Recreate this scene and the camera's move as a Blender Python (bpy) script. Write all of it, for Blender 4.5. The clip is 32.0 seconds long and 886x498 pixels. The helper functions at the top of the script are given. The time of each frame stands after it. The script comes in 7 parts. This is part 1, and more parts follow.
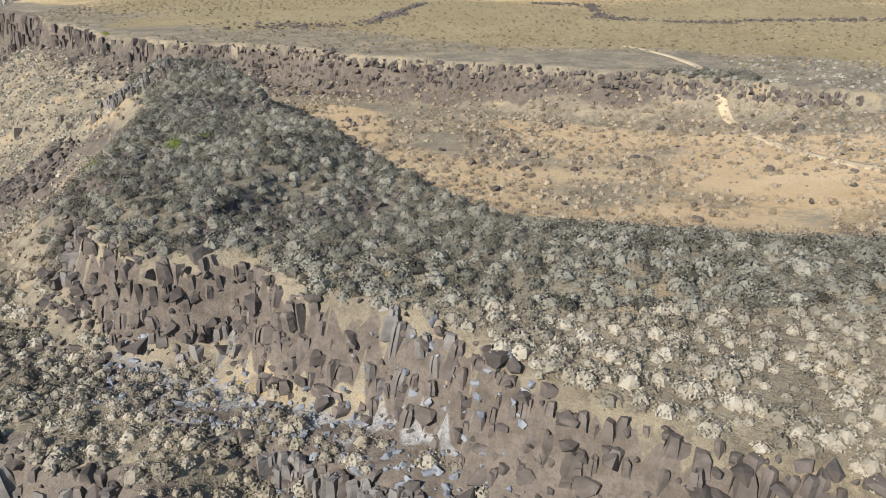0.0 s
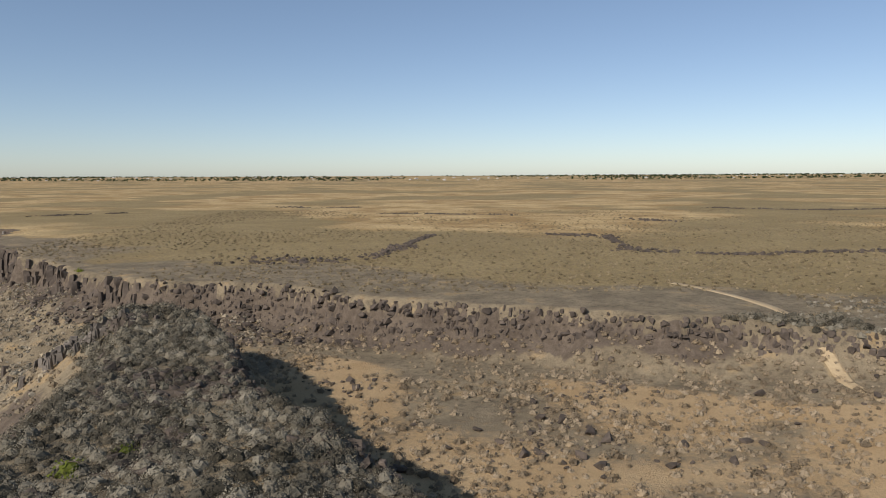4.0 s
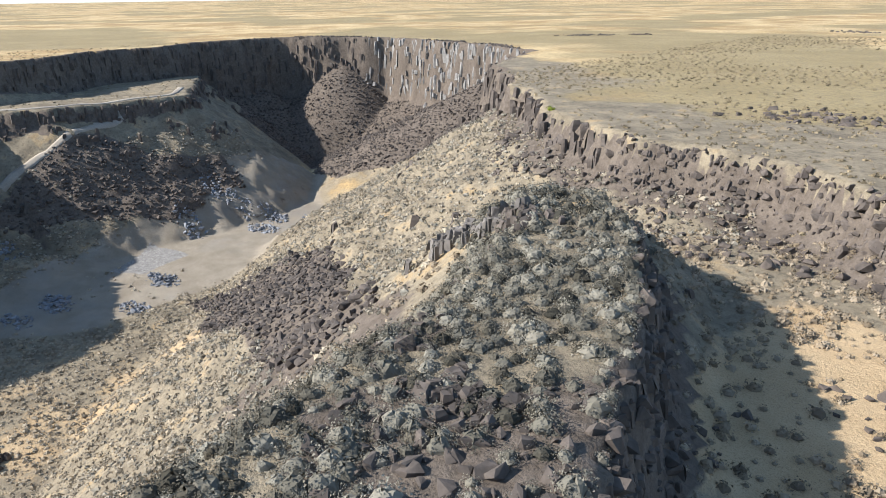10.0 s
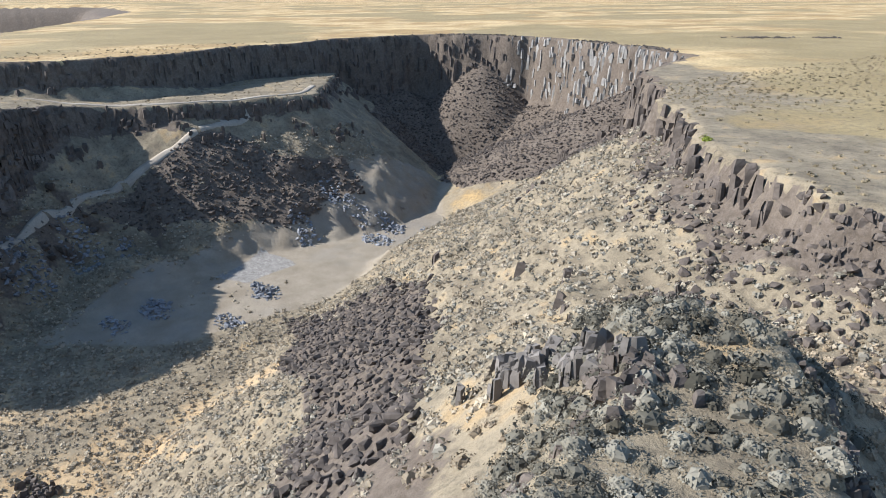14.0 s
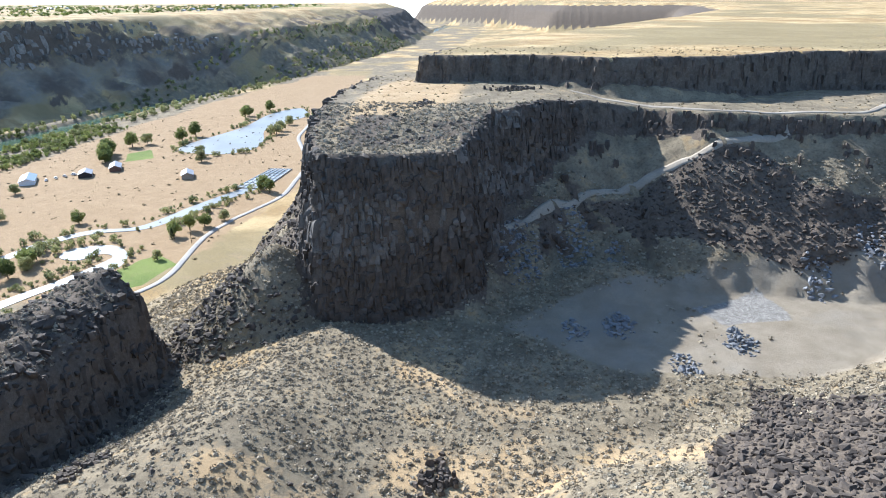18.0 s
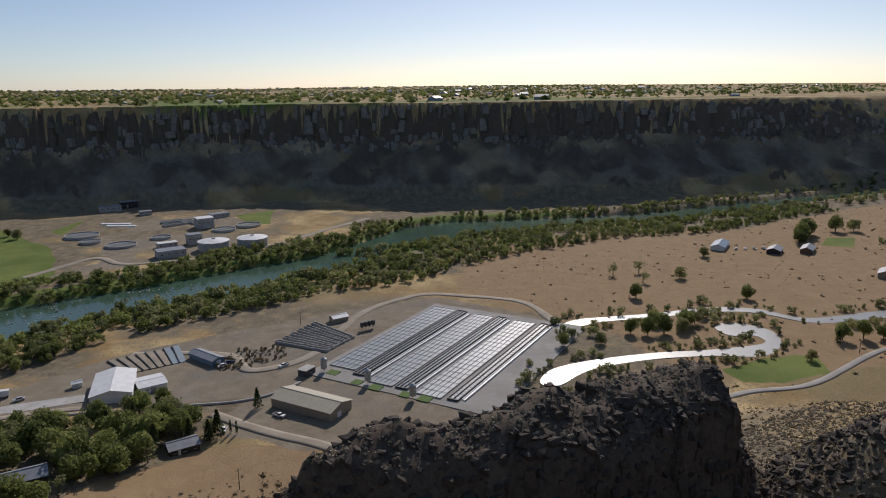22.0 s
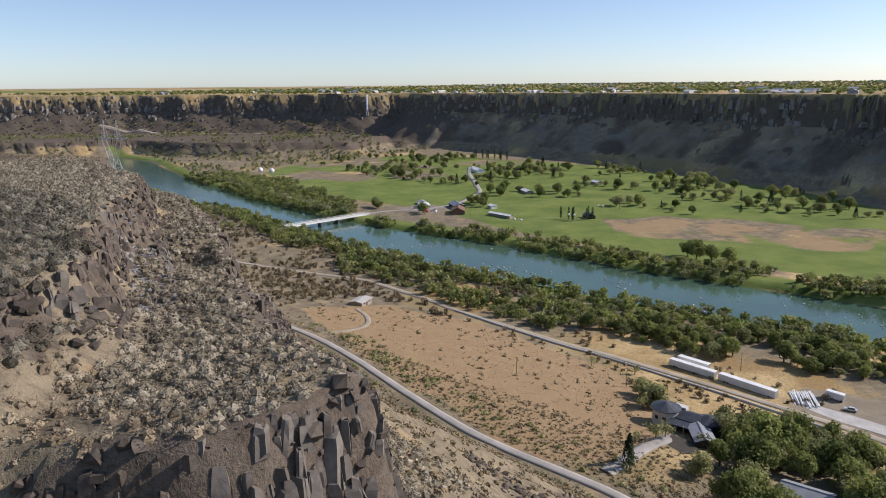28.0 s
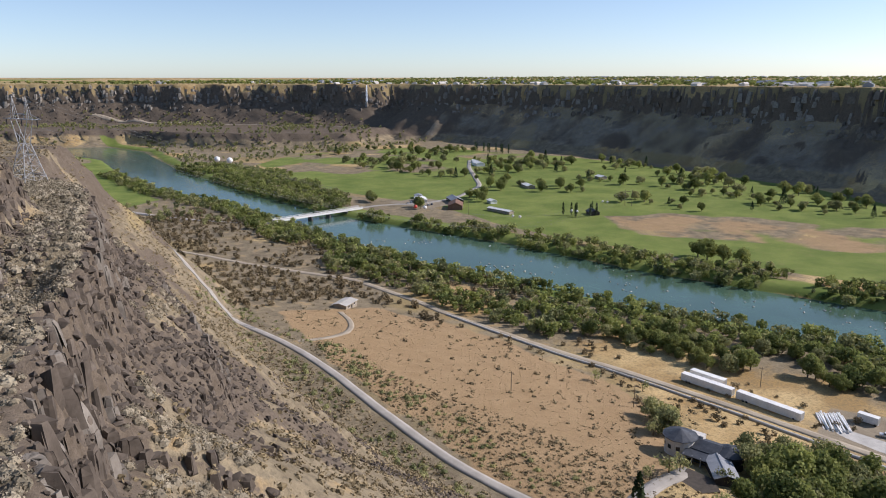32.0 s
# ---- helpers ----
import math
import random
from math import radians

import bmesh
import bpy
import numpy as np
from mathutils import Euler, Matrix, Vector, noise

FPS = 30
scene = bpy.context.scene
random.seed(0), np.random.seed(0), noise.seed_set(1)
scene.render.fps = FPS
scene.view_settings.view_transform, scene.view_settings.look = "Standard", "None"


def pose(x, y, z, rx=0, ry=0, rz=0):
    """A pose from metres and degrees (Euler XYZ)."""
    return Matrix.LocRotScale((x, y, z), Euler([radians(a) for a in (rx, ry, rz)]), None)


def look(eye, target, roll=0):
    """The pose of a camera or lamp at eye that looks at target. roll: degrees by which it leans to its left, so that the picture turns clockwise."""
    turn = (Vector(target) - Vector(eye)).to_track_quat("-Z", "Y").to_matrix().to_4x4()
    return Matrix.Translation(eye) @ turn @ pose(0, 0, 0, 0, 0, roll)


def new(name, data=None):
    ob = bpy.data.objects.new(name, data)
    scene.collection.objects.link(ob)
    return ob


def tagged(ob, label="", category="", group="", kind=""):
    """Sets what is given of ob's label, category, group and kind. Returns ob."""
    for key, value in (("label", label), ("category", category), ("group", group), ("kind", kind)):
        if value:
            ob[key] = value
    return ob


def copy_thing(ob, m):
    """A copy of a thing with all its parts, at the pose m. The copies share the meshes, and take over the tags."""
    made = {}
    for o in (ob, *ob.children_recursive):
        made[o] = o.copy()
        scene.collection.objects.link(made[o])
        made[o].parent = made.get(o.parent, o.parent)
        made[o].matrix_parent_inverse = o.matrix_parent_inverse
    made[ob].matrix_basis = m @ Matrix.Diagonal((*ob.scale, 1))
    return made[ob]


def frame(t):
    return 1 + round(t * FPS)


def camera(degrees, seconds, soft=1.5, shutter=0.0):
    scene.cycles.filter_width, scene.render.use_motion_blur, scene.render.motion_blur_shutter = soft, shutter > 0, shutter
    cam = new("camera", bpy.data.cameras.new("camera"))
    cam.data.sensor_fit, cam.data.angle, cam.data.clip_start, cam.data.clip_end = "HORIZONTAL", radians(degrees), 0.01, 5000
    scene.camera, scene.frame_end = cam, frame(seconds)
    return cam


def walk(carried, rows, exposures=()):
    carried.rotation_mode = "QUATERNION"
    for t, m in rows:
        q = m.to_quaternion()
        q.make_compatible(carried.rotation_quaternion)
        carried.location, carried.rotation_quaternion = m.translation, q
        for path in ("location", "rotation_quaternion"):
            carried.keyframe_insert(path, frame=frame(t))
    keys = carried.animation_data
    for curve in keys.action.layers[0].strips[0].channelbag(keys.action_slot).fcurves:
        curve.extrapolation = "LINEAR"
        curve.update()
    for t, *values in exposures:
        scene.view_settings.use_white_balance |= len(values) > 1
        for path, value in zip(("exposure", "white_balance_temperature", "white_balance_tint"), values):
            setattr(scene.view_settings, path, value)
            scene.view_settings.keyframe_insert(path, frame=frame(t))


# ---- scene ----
cam = camera(64.4, 32.0, soft=1.0)
METRES, EYE, TILT, LEAN, TURN = 250.0, 140.0, -23.8, 0.0, 0.0
ROWS = [
    (0.0, 0.0, 0.0, 0.0, 0.0, 0.0, -0.0),
    (0.5, -0.004, 0.0144, 0.006, -0.01, 4.69, 0.08),
    (1.0, -0.0074, 0.029, 0.0119, -0.02, 10.46, 0.16),
    (1.5, -0.0103, 0.0436, 0.0179, -0.03, 15.84, 0.2),
    (2.0, -0.0125, 0.0583, 0.0237, -0.03, 17.84, 0.23),
    (2.5, -0.0145, 0.0729, 0.0297, -0.04, 17.85, 0.27),
    (4.5, -0.0193, 0.1331, 0.0523, -0.06, 17.84, 0.34),
    (5.0, -0.0203, 0.1481, 0.0586, -0.07, 17.79, 0.39),
    (5.5, -0.0214, 0.1635, 0.065, 7.15, 17.69, -2.54),
    (6.0, -0.0222, 0.1791, 0.0712, 17.17, 16.87, -6.66),
    (6.5, -0.0234, 0.1939, 0.0772, 21.67, 14.52, -8.45),
    (7.0, -0.0254, 0.2083, 0.0835, 22.39, 7.65, -8.67),
    (7.5, -0.0283, 0.2227, 0.09, 22.45, 2.46, -8.68),
    (8.0, -0.0319, 0.2371, 0.0963, 22.71, 2.05, -8.78),
    (8.5, -0.0362, 0.2513, 0.1024, 27.73, 1.18, -10.7),
    (9.0, -0.0412, 0.2655, 0.1084, 33.83, -0.09, -12.89),
    (9.5, -0.0467, 0.2791, 0.1144, 38.0, -1.11, -14.32),
    (10.0, -0.0526, 0.2923, 0.1202, 38.97, -1.4, -14.68),
    (10.5, -0.0589, 0.3049, 0.1257, 39.01, -1.47, -14.74),
    (11.0, -0.0656, 0.3171, 0.1308, 41.05, -2.03, -15.4),
    (11.5, -0.0729, 0.3293, 0.1357, 43.73, -2.82, -16.2),
    (12.0, -0.0809, 0.3409, 0.1408, 46.42, -3.63, -16.99),
    (12.5, -0.089, 0.3521, 0.1458, 47.55, -3.98, -17.34),
    (13.0, -0.0974, 0.3629, 0.1511, 47.55, -4.01, -17.38),
    (13.5, -0.1059, 0.3733, 0.1563, 47.88, -4.14, -17.51),
    (14.0, -0.1148, 0.3833, 0.1612, 51.12, -5.18, -18.34),
    (14.5, -0.1241, 0.3931, 0.1662, 57.94, -7.47, -19.88),
    (15.0, -0.1327, 0.4025, 0.1701, 64.86, -9.87, -21.15),
    (15.5, -0.1419, 0.4123, 0.1738, 71.79, -12.42, -22.09),
    (17.5, -0.1842, 0.4442, 0.187, 92.66, -20.6, -23.14),
    (18.0, -0.1972, 0.4496, 0.1896, 97.55, -22.54, -22.95),
    (18.5, -0.2111, 0.4538, 0.1917, 102.33, -24.38, -22.63),
    (19.0, -0.2257, 0.4567, 0.193, 107.16, -26.22, -22.17),
    (19.5, -0.2414, 0.4579, 0.1937, 112.33, -26.49, -21.58),
    (20.0, -0.257, 0.4586, 0.1936, 117.83, -24.94, -20.74),
    (20.5, -0.2721, 0.4575, 0.1924, 124.53, -26.36, -19.45),
    (21.0, -0.2885, 0.455, 0.1906, 135.78, -29.89, -16.51),
    (21.5, -0.3046, 0.4514, 0.1887, 146.19, -32.59, -13.14),
    (22.0, -0.3205, 0.4463, 0.1855, 153.61, -34.15, -10.44),
    (22.5, -0.3347, 0.4397, 0.1813, 157.68, -34.85, -8.88),
    (23.0, -0.3469, 0.4323, 0.1761, 162.23, -35.49, -7.06),
    (23.5, -0.359, 0.4219, 0.1702, 169.8, -36.31, -3.84),
    (24.0, -0.3704, 0.4108, 0.1628, 177.65, -36.69, -0.41),
    (24.5, -0.3793, 0.3984, 0.1567, 184.99, -36.59, 2.82),
    (25.0, -0.3865, 0.3856, 0.1506, 191.5, -36.18, 5.64),
    (25.5, -0.3915, 0.3724, 0.1437, 197.99, -35.45, 8.34),
    (26.0, -0.3944, 0.3593, 0.1358, 204.25, -34.45, 10.86),
    (26.5, -0.3951, 0.3462, 0.1269, 210.52, -33.19, 13.21),
    (28.5, -0.3832, 0.2945, 0.0959, 218.32, -31.55, 15.82),
    (29.0, -0.3764, 0.2823, 0.0886, 218.36, -31.62, 15.77),
    (29.5, -0.3688, 0.2702, 0.0818, 218.38, -31.69, 15.73),
    (30.0, -0.3605, 0.258, 0.0751, 218.43, -31.74, 15.66),
    (30.5, -0.3518, 0.2463, 0.0672, 218.48, -31.78, 15.59),
    (31.0, -0.3426, 0.2348, 0.0586, 218.51, -31.84, 15.53),
    (31.5, -0.333, 0.2235, 0.0505, 218.53, -31.9, 15.49),
    (32.0, -0.323, 0.2121, 0.0423, 218.56, -31.94, 15.44),
]
walk(cam, [(t, pose(0, 0, EYE, TILT, LEAN, TURN) @ pose(METRES * x, METRES * y, METRES * z, 90 + pitch, roll, yaw)) for t, x, y, z, yaw, pitch, roll in ROWS],
     [(0, 0.76, 6300, 10), (0.5, 0.7, 6300, 10), (1.0, 0.4, 6600, 12), (1.5, 0.05, 6900, 14), (2.0, -0.12, 7000, 14), (6.4, -0.12, 7000, 15), (7.0, 0.15, 7200, 17), (7.6, 0.6, 6800, 14), (8.5, 0.88, 6300, 11), (10, 1.1, 6150, 11),
      (14, 1.06, 6000, 11), (18, 1.32, 5750, 9), (19, 1.25, 5750, 9), (20, 0.66, 5900, 10), (20.6, -0.1, 6100, 12), (21.2, -0.42, 6500, 14), (23.5, -0.58, 6700, 18), (24.5, -0.15, 6700, 16), (26, 0.12, 6650, 17), (28.5, 0.25, 6600, 17), (32, 0.3, 6600, 17)])

# ---- light ----
SUN_AZ = math.atan2(-0.65, -0.76)      # the sun stands over the far rim, to the south-west of the walk
SUN_EL = radians(34)
world = bpy.data.worlds.new("sky")
scene.world = world
world.use_nodes = True
wn, wl = world.node_tree.nodes, world.node_tree.links
sky = wn.new("ShaderNodeTexSky")
sky.sky_type, sky.sun_disc = "NISHITA", False
sky.sun_elevation, sky.sun_rotation = SUN_EL, SUN_AZ
sky.altitude, sky.air_density, sky.dust_density, sky.ozone_density = 1100, 0.8, 1.0, 2.0
haze = wn.new("ShaderNodeMixRGB")
haze.inputs[0].default_value, haze.inputs[2].default_value = 0.12, (2.6, 4.6, 6.4, 1)
wl.new(sky.outputs[0], haze.inputs[1])
wl.new(haze.outputs[0], wn["Background"].inputs[0])
wn["Background"].inputs[1].default_value = 0.122
lamp = bpy.data.lights.new("sun", "SUN")
lamp.energy, lamp.angle, lamp.color = 4.8, radians(0.6), (1.0, 0.96, 0.9)
sun = new("sun", lamp)
sun.matrix_world = look((0, 0, 600), (0.65 * 600 / math.tan(SUN_EL), 0.76 * 600 / math.tan(SUN_EL), 0))


# ---- plain arithmetic for the land ----
def ss(a, b, v):
    t = np.clip((v - a) / (b - a), 0, 1)
    return t * t * (3 - 2 * t)


def vnoise(x, y, seed=0):
    xi, yi = np.floor(x).astype(np.int64), np.floor(y).astype(np.int64)
    fx, fy = x - xi, y - yi
    fx, fy = fx * fx * (3 - 2 * fx), fy * fy * (3 - 2 * fy)

    def h(i, j):
        n = (i * 374761393 + j * 668265263 + seed * 974634777) & 0x7FFFFFFF
        n = ((n ^ (n >> 13)) * 1274126177) & 0x7FFFFFFF
        return ((n ^ (n >> 16)) & 0xFFFF) / 65535.0

    return (h(xi, yi) * (1 - fx) + h(xi + 1, yi) * fx) * (1 - fy) + (h(xi, yi + 1) * (1 - fx) + h(xi + 1, yi + 1) * fx) * fy


def fbm(x, y, scale, octaves=3, seed=0):
    out, amp, total = 0, 1.0, 0
    for k in range(octaves):
        out = out + amp * (vnoise(x / scale, y / scale, seed + k * 17) * 2 - 1)
        total += amp
        amp, scale = amp * 0.5, scale * 0.5
    return out / total


def edge_distance(x, y, pts, closed=True):
    """Distance to a line of (x, y, value), the value at its nearest place, and whether the point lies inside."""
    best = np.full(x.shape, 1e9)
    val = np.zeros(x.shape)
    inside = np.zeros(x.shape, bool)
    n = len(pts)
    for k in range(n if closed else n - 1):
        (ax, ay, av), (bx, by, bv) = pts[k], pts[(k + 1) % n]
        dx, dy = bx - ax, by - ay
        t = np.clip(((x - ax) * dx + (y - ay) * dy) / (dx * dx + dy * dy), 0, 1)
        d = np.hypot(x - ax - t * dx, y - ay - t * dy)
        near = d < best
        best = np.where(near, d, best)
        val = np.where(near, av + t * (bv - av), val)
        if closed:
            cross = ((ay > y) != (by > y)) & (x < (bx - ax) * (y - ay) / (by - ay if by != ay else 1e-9) + ax)
            inside ^= cross
    return best, val, inside


def mesa(x, y, pts, top, slope, rag=1.0, tier=None):
    """A tableland: its own top inside the line, outside a cliff as high as the line's value and a slope of talus."""
    d, c, inside = edge_distance(x, y, pts)
    d = np.where(inside, -d, d)
    d = d + rag * (3.0 * fbm(x, y, 22, 2, 5) + 1.5 * fbm(x, y, 5, 2, 9))
    if np.max(rag) > 2.5:
        d = d + 17 * np.abs(fbm(x, y, 48, 2, 33)) * ss(8, 40, d)
    w = 1.6 + 0.12 * c + 150 * ss(-800, -1500, x)
    drop = c * ss(0, 1, d / w) + slope * np.maximum(d - 0.7 * w, 0)
    if tier is not None:
        drop = drop + tier * ss(13, 16, d + 3 * fbm(x, y, 30, 2, 3))
    drop = drop + 0.5 * np.clip(d, 0, 8) / 8 * fbm(x, y, 6, 2, 13) * np.minimum(c, 6) / 3
    return top - np.where(d > 0, drop, 0), d


# ---- the plan: x to the right and y ahead of the first camera, z over the river ----
PLATEAU = [(-374, 75, 11), (-368, 125, 9), (-360, 141, 9), (-357, 165, 10), (-358, 196, 12), (-383, 234, 18), (-396, 278, 26), (-408, 305, 30),
           (-402, 361, 34), (-368, 385, 36), (-336, 401, 36), (-264, 376, 34), (-200, 352, 26), (-180, 302, 18), (-156, 268, 12), (-137, 251, 7),
           (-99, 208, 4), (-77, 196, 6), (-58, 189, 6), (-40, 182, 6), (-24, 172, 5), (-1, 161, 5), (16, 156, 4), (40, 146, 3),
           (75, 125, 1.5), (150, 85, 1), (500, 90, 10), (1000, 160, 20), (2100, 700, 20), (4900, 900, 20)]
PLATEAU_BACK = [(4900, 4900, 1), (-4900, 4900, 1), (-4900, -500, 50), (-4425, -229, 50), (-3838, 119, 50), (-3500, 250, 50), (-3300, 310, 50), (-3190, 430, 50), (-2900, 760, 30), (-1700, 570, 20), (-1140, 360, 20), (-760, 203, 20), (-510, 106, 16), (-420, 84, 12)]
NEAR_MESA = [(-140, 256, 2), (-128, 222, 2), (-112, 199, 2), (-94, 176, 2), (-76, 163, 3), (-60, 146, 8), (-50, 130, 9), (-46, 118, 9), (-43, 104, 5),
             (-42, 84, 4), (-41, 70, 4), (-32, 57, 5), (-24, 51, 6), (-16, 51, 6), (-7, 43, 6), (2, 36, 6), (13, 29, 6),
             (30, 20, 5), (62, 14, 4), (98, 14, 3), (152, 8, 3), (240, 10, 3), (370, 40, 6), (520, 70, 6),
             (520, 260, 1), (100, 330, 1), (-90, 300, 1)]
LEDGE = [(-52, 68, 13), (-60, 61, 14), (-61, 47, 14), (-40, 42, 12), (-20, 34, 11), (-9, 28, 11), (6, 20, 12), (20, 12, 12), (44, 3, 10), (72, -5, 8), (106, -12, 6),
         (152, -24, 6), (200, -40, 5), (270, -80, 5), (330, -60, 6), (330, 20, 2), (150, 30, 1), (60, 34, 1), (0, 60, 1), (-40, 72, 2)]
RIDGE = [(-50, 146, 2), (-41, 136, 5), (-36, 127, 7), (-31, 118, 8), (-28, 109, 9), (-24, 100, 9), (-19, 94, 8), (-14, 90, 8), (-8, 84, 7), (-2, 75, 7), (5, 66, 6), (12, 60, 4), (24, 55, 2),
         (26, 50, 1), (8, 49, 1), (-10, 52, 2), (-16, 54, 2), (-30, 60, 2), (-37, 72, 1), (-39, 84, 1), (-42, 104, 1), (-45, 118, 2), (-49, 130, 2), (-57, 143, 1)]
HEADLAND = [(-234, 63, 45), (-262, 52, 36), (-318, 47, 26), (-400, 44, 24), (-430, 110, 14), (-385, 292, 3), (-345, 266, 4), (-312, 245, 5), (-311, 214, 5), (-314, 188, 5), (-324, 173, 5), (-328, 162, 6),
            (-320, 145, 9), (-305, 126, 20), (-288, 114, 28), (-266, 107, 34), (-247, 102, 40), (-237, 84, 45)]
KNOLL = [(-112, 6, 6), (-130, -1, 9), (-165, -6, 10), (-196, -3, 12), (-213, 4, 14), (-208, 20, 12), (-180, 24, 7), (-150, 18, 5), (-126, 16, 4)]
SOUTH_RIM = [(-3700, -4900, 40), (-3560, -900, 40), (-3380, -560, 40), (-3250, -545, 40), (-2400, -470, 40), (-1695, -505, 42), (-1227, -538, 42), (-944, -578, 42), (-731, -608, 42), (-551, -672, 42),
             (-437, -750, 42), (-334, -812, 42), (-136, -845, 42), (-34, -870, 42), (126, -970, 40), (345, -1045, 38), (524, -1085, 36), (800, -1135, 36), (985, -1085, 36),
             (1060, -1130, 40), (1100, -1050, 40), (1180, -1010, 36), (1350, -930, 34), (1620, -760, 34), (1880, -480, 34), (2000, -150, 30), (2300, 900, 30),
             (4900, 1200, 20), (4900, -4900, 1)]
BENCH = [(1330, -610, 16), (1180, -640, 18), (1060, -700, 14), (940, -840, 6), (1000, -1000, 1), (1400, -900, 1), (1750, -500, 1), (1800, -200, 8), (1560, -330, 14), (1420, -480, 16)]
NEAR_BANK = [(-4900, -330), (-2100, -318), (-1585, -346), (-1203, -365), (-1004, -395), (-804, -403), (-601, -403), (-508, -436), (-404, -442), (-319, -417),
             (-265, -387), (-219, -374), (-156, -357), (-93, -352), (-44, -330), (65, -316), (100, -311), (227, -309), (280, -306), (355, -316), (468, -337),
             (582, -350), (682, -346), (895, -387), (1100, -450), (1300, -430), (1500, -250), (4900, 400)]
FAR_BANK = [(-4900, -370), (-2072, -345), (-1552, -389), (-1213, -409), (-892, -428), (-781, -436), (-618, -445), (-502, -482), (-424, -513), (-373, -509),
            (-329, -477), (-255, -432), (-201, -426), (-119, -406), (-35, -397), (115, -386), (250, -393), (399, -384), (470, -387), (613, -404),
            (898, -468), (1180, -560), (1400, -560), (1600, -400), (4900, 100)]


def bank(pts, x):
    return np.interp(x, [p[0] for p in pts], [p[1] for p in pts])


def land(x, y):
    """Height of the land over the river's level."""
    r = np.hypot(x, y)
    rise = 22 * ss(2400, 4700, r)
    roll = 1.6 * fbm(x, y, 90, 3, 1) + 0.35 * fbm(x, y, 9, 2, 2)
    dn = y - bank(NEAR_BANK, x)
    ds = bank(FAR_BANK, x) - y
    house = 15 * ss(-240, -95, y) * ss(-120, -10, x)
    north = -3 + 5 * ss(-5, 5, dn) + 1.5 * ss(0, 70, dn) + house
    alcove = ss(-330, -300, x) * (1 - ss(-105, -70, x))
    ramp = 38 * ss(-85, 25, y) + 10 * ss(20, 70, y) + 9 * np.exp(-((x + 155) ** 2 / 1400 + (y - 62) ** 2 / 500)) + 12 * np.exp(-((x + 135) ** 2 / 900 + (y - 32) ** 2 / 350))
    north = north + alcove * ramp
    north = north + 8 * np.exp(-((x + 205) ** 2 / 420 + (y - 262) ** 2 / 260)) + 13 * np.exp(-((x + 224) ** 2 / 520 + (y - 312) ** 2 / 420)) 
    for ax, ay, top, fall, bump in ((-368, 388, 104, 0.85, 0), (-402, 345, 86, 0.55, 0), (-234, 366, 99, 0.47, 0), (-241, 47, 73, 0.95, 2.5), (-380, 262, 92, 0.6, 0)):
        away = np.hypot(x - ax, y - ay)
        north = np.maximum(north, top - fall * away * (1 + 0.05 * fbm(x, y, 18, 2, 96)) - bump * np.exp(-(away / 7) ** 2))
    north = north + 7 * np.exp(-((x + 262) ** 2 / 160 + (y - 150) ** 2 / 260)) * (y > 60)
    south = -3 + 7 * ss(-4, 10, ds) + 4 * ss(60, 400, ds)
    low = np.where(dn > 0, north, np.where(ds > 0, south, -3))
    low = np.where((dn <= 5) & (dn > -8), north, low)
    low = np.where((ds <= 10) & (ds > -6) & (dn < -8), south, low) + 0.25 * fbm(x, y, 14, 2, 4) * ss(0, 10, np.maximum(dn, ds))
    bowl = 117.3 - 10.8 * ss(50, 92, y + 0.15 * x) * (1 - ss(28, 110, x)) - 1.5 * ss(40, 120, x)
    bowl = bowl - 13 * np.exp(-((x + 115) ** 2 / 1300 + (y - 200) ** 2 / 900)) - 6 * np.exp(-((x + 78) ** 2 / 500 + (y - 168) ** 2 / 300))
    bowl = bowl - 15 * ss(70, 240, x) * (1 - ss(20, 90, y))
    south_of, along = -(x + 12) * 0.447 - (y - 38) * 0.894, (x + 12) * 0.894 - (y - 38) * 0.447
    step = 2.6 * ss(0, 1.3, south_of) * ss(-3, 1, along) * (1 - ss(16, 21, along)) * (1 - ss(5, 9, south_of))
    out = low
    for pts, top, slope, rag, tier in (
            (PLATEAU + PLATEAU_BACK, 115 + 0.5 * roll + rise, 0.62 + 0.6 * np.maximum(x < -900, (1 - ss(50, 100, y)) * (1 - ss(-260, -220, x))), np.where(x < -700, 0.0, 1.4), None),
            (NEAR_MESA, bowl + 0.5 * roll, 0.66 + 0.9 * (1 - ss(45, 75, y)) * ss(-110, -70, x), 0.7, None),
            (LEDGE, 109.5 + 1.5 * (1 - ss(-58, -40, x)) - 5 * ss(30, 110, x) - 5 * ss(110, 220, x) + 0.8 * roll + 0.8 * fbm(x, y, 12, 3, 37) - step, 1.06, 0.8, np.where(y < 50, 5.0, 2.0)),
            (RIDGE, 117.9 - 2.6 * ss(-18, -7, x) - 3.2 * np.exp(-((x + 18 - 0.2 * (y - 56)) / 2.6) ** 2) * (1 - ss(62, 76, y)) + 0.5 * roll, 0.75, 0.35, None),
            (HEADLAND, 98.5 + 5 * (1 - ss(-290, -245, x)) * (1 - ss(120, 170, y)) + 0.5 * roll + 0.9 * fbm(x, y, 16, 3, 97), np.where(y < 58, 1.15, 0.78), 1.3, None),
            (KNOLL, 72 - 0.045 * (y - 8) ** 2 + 4.6 * fbm(x, y, 13, 3, 34) - 3.5 * np.exp(-((x + 178) / 9) ** 2), 0.9, 0.8, None),
            (SOUTH_RIM, 118 + 0.4 * roll + rise, 0.70 + 0.10 * fbm(x, y, 60, 2, 31), 3.0, None),
            (BENCH, 30 + roll, 0.5, 2.0, None)):
        m, d = mesa(x, y, pts, top, slope, rag, tier)
        out = np.maximum(out, m)
    return out


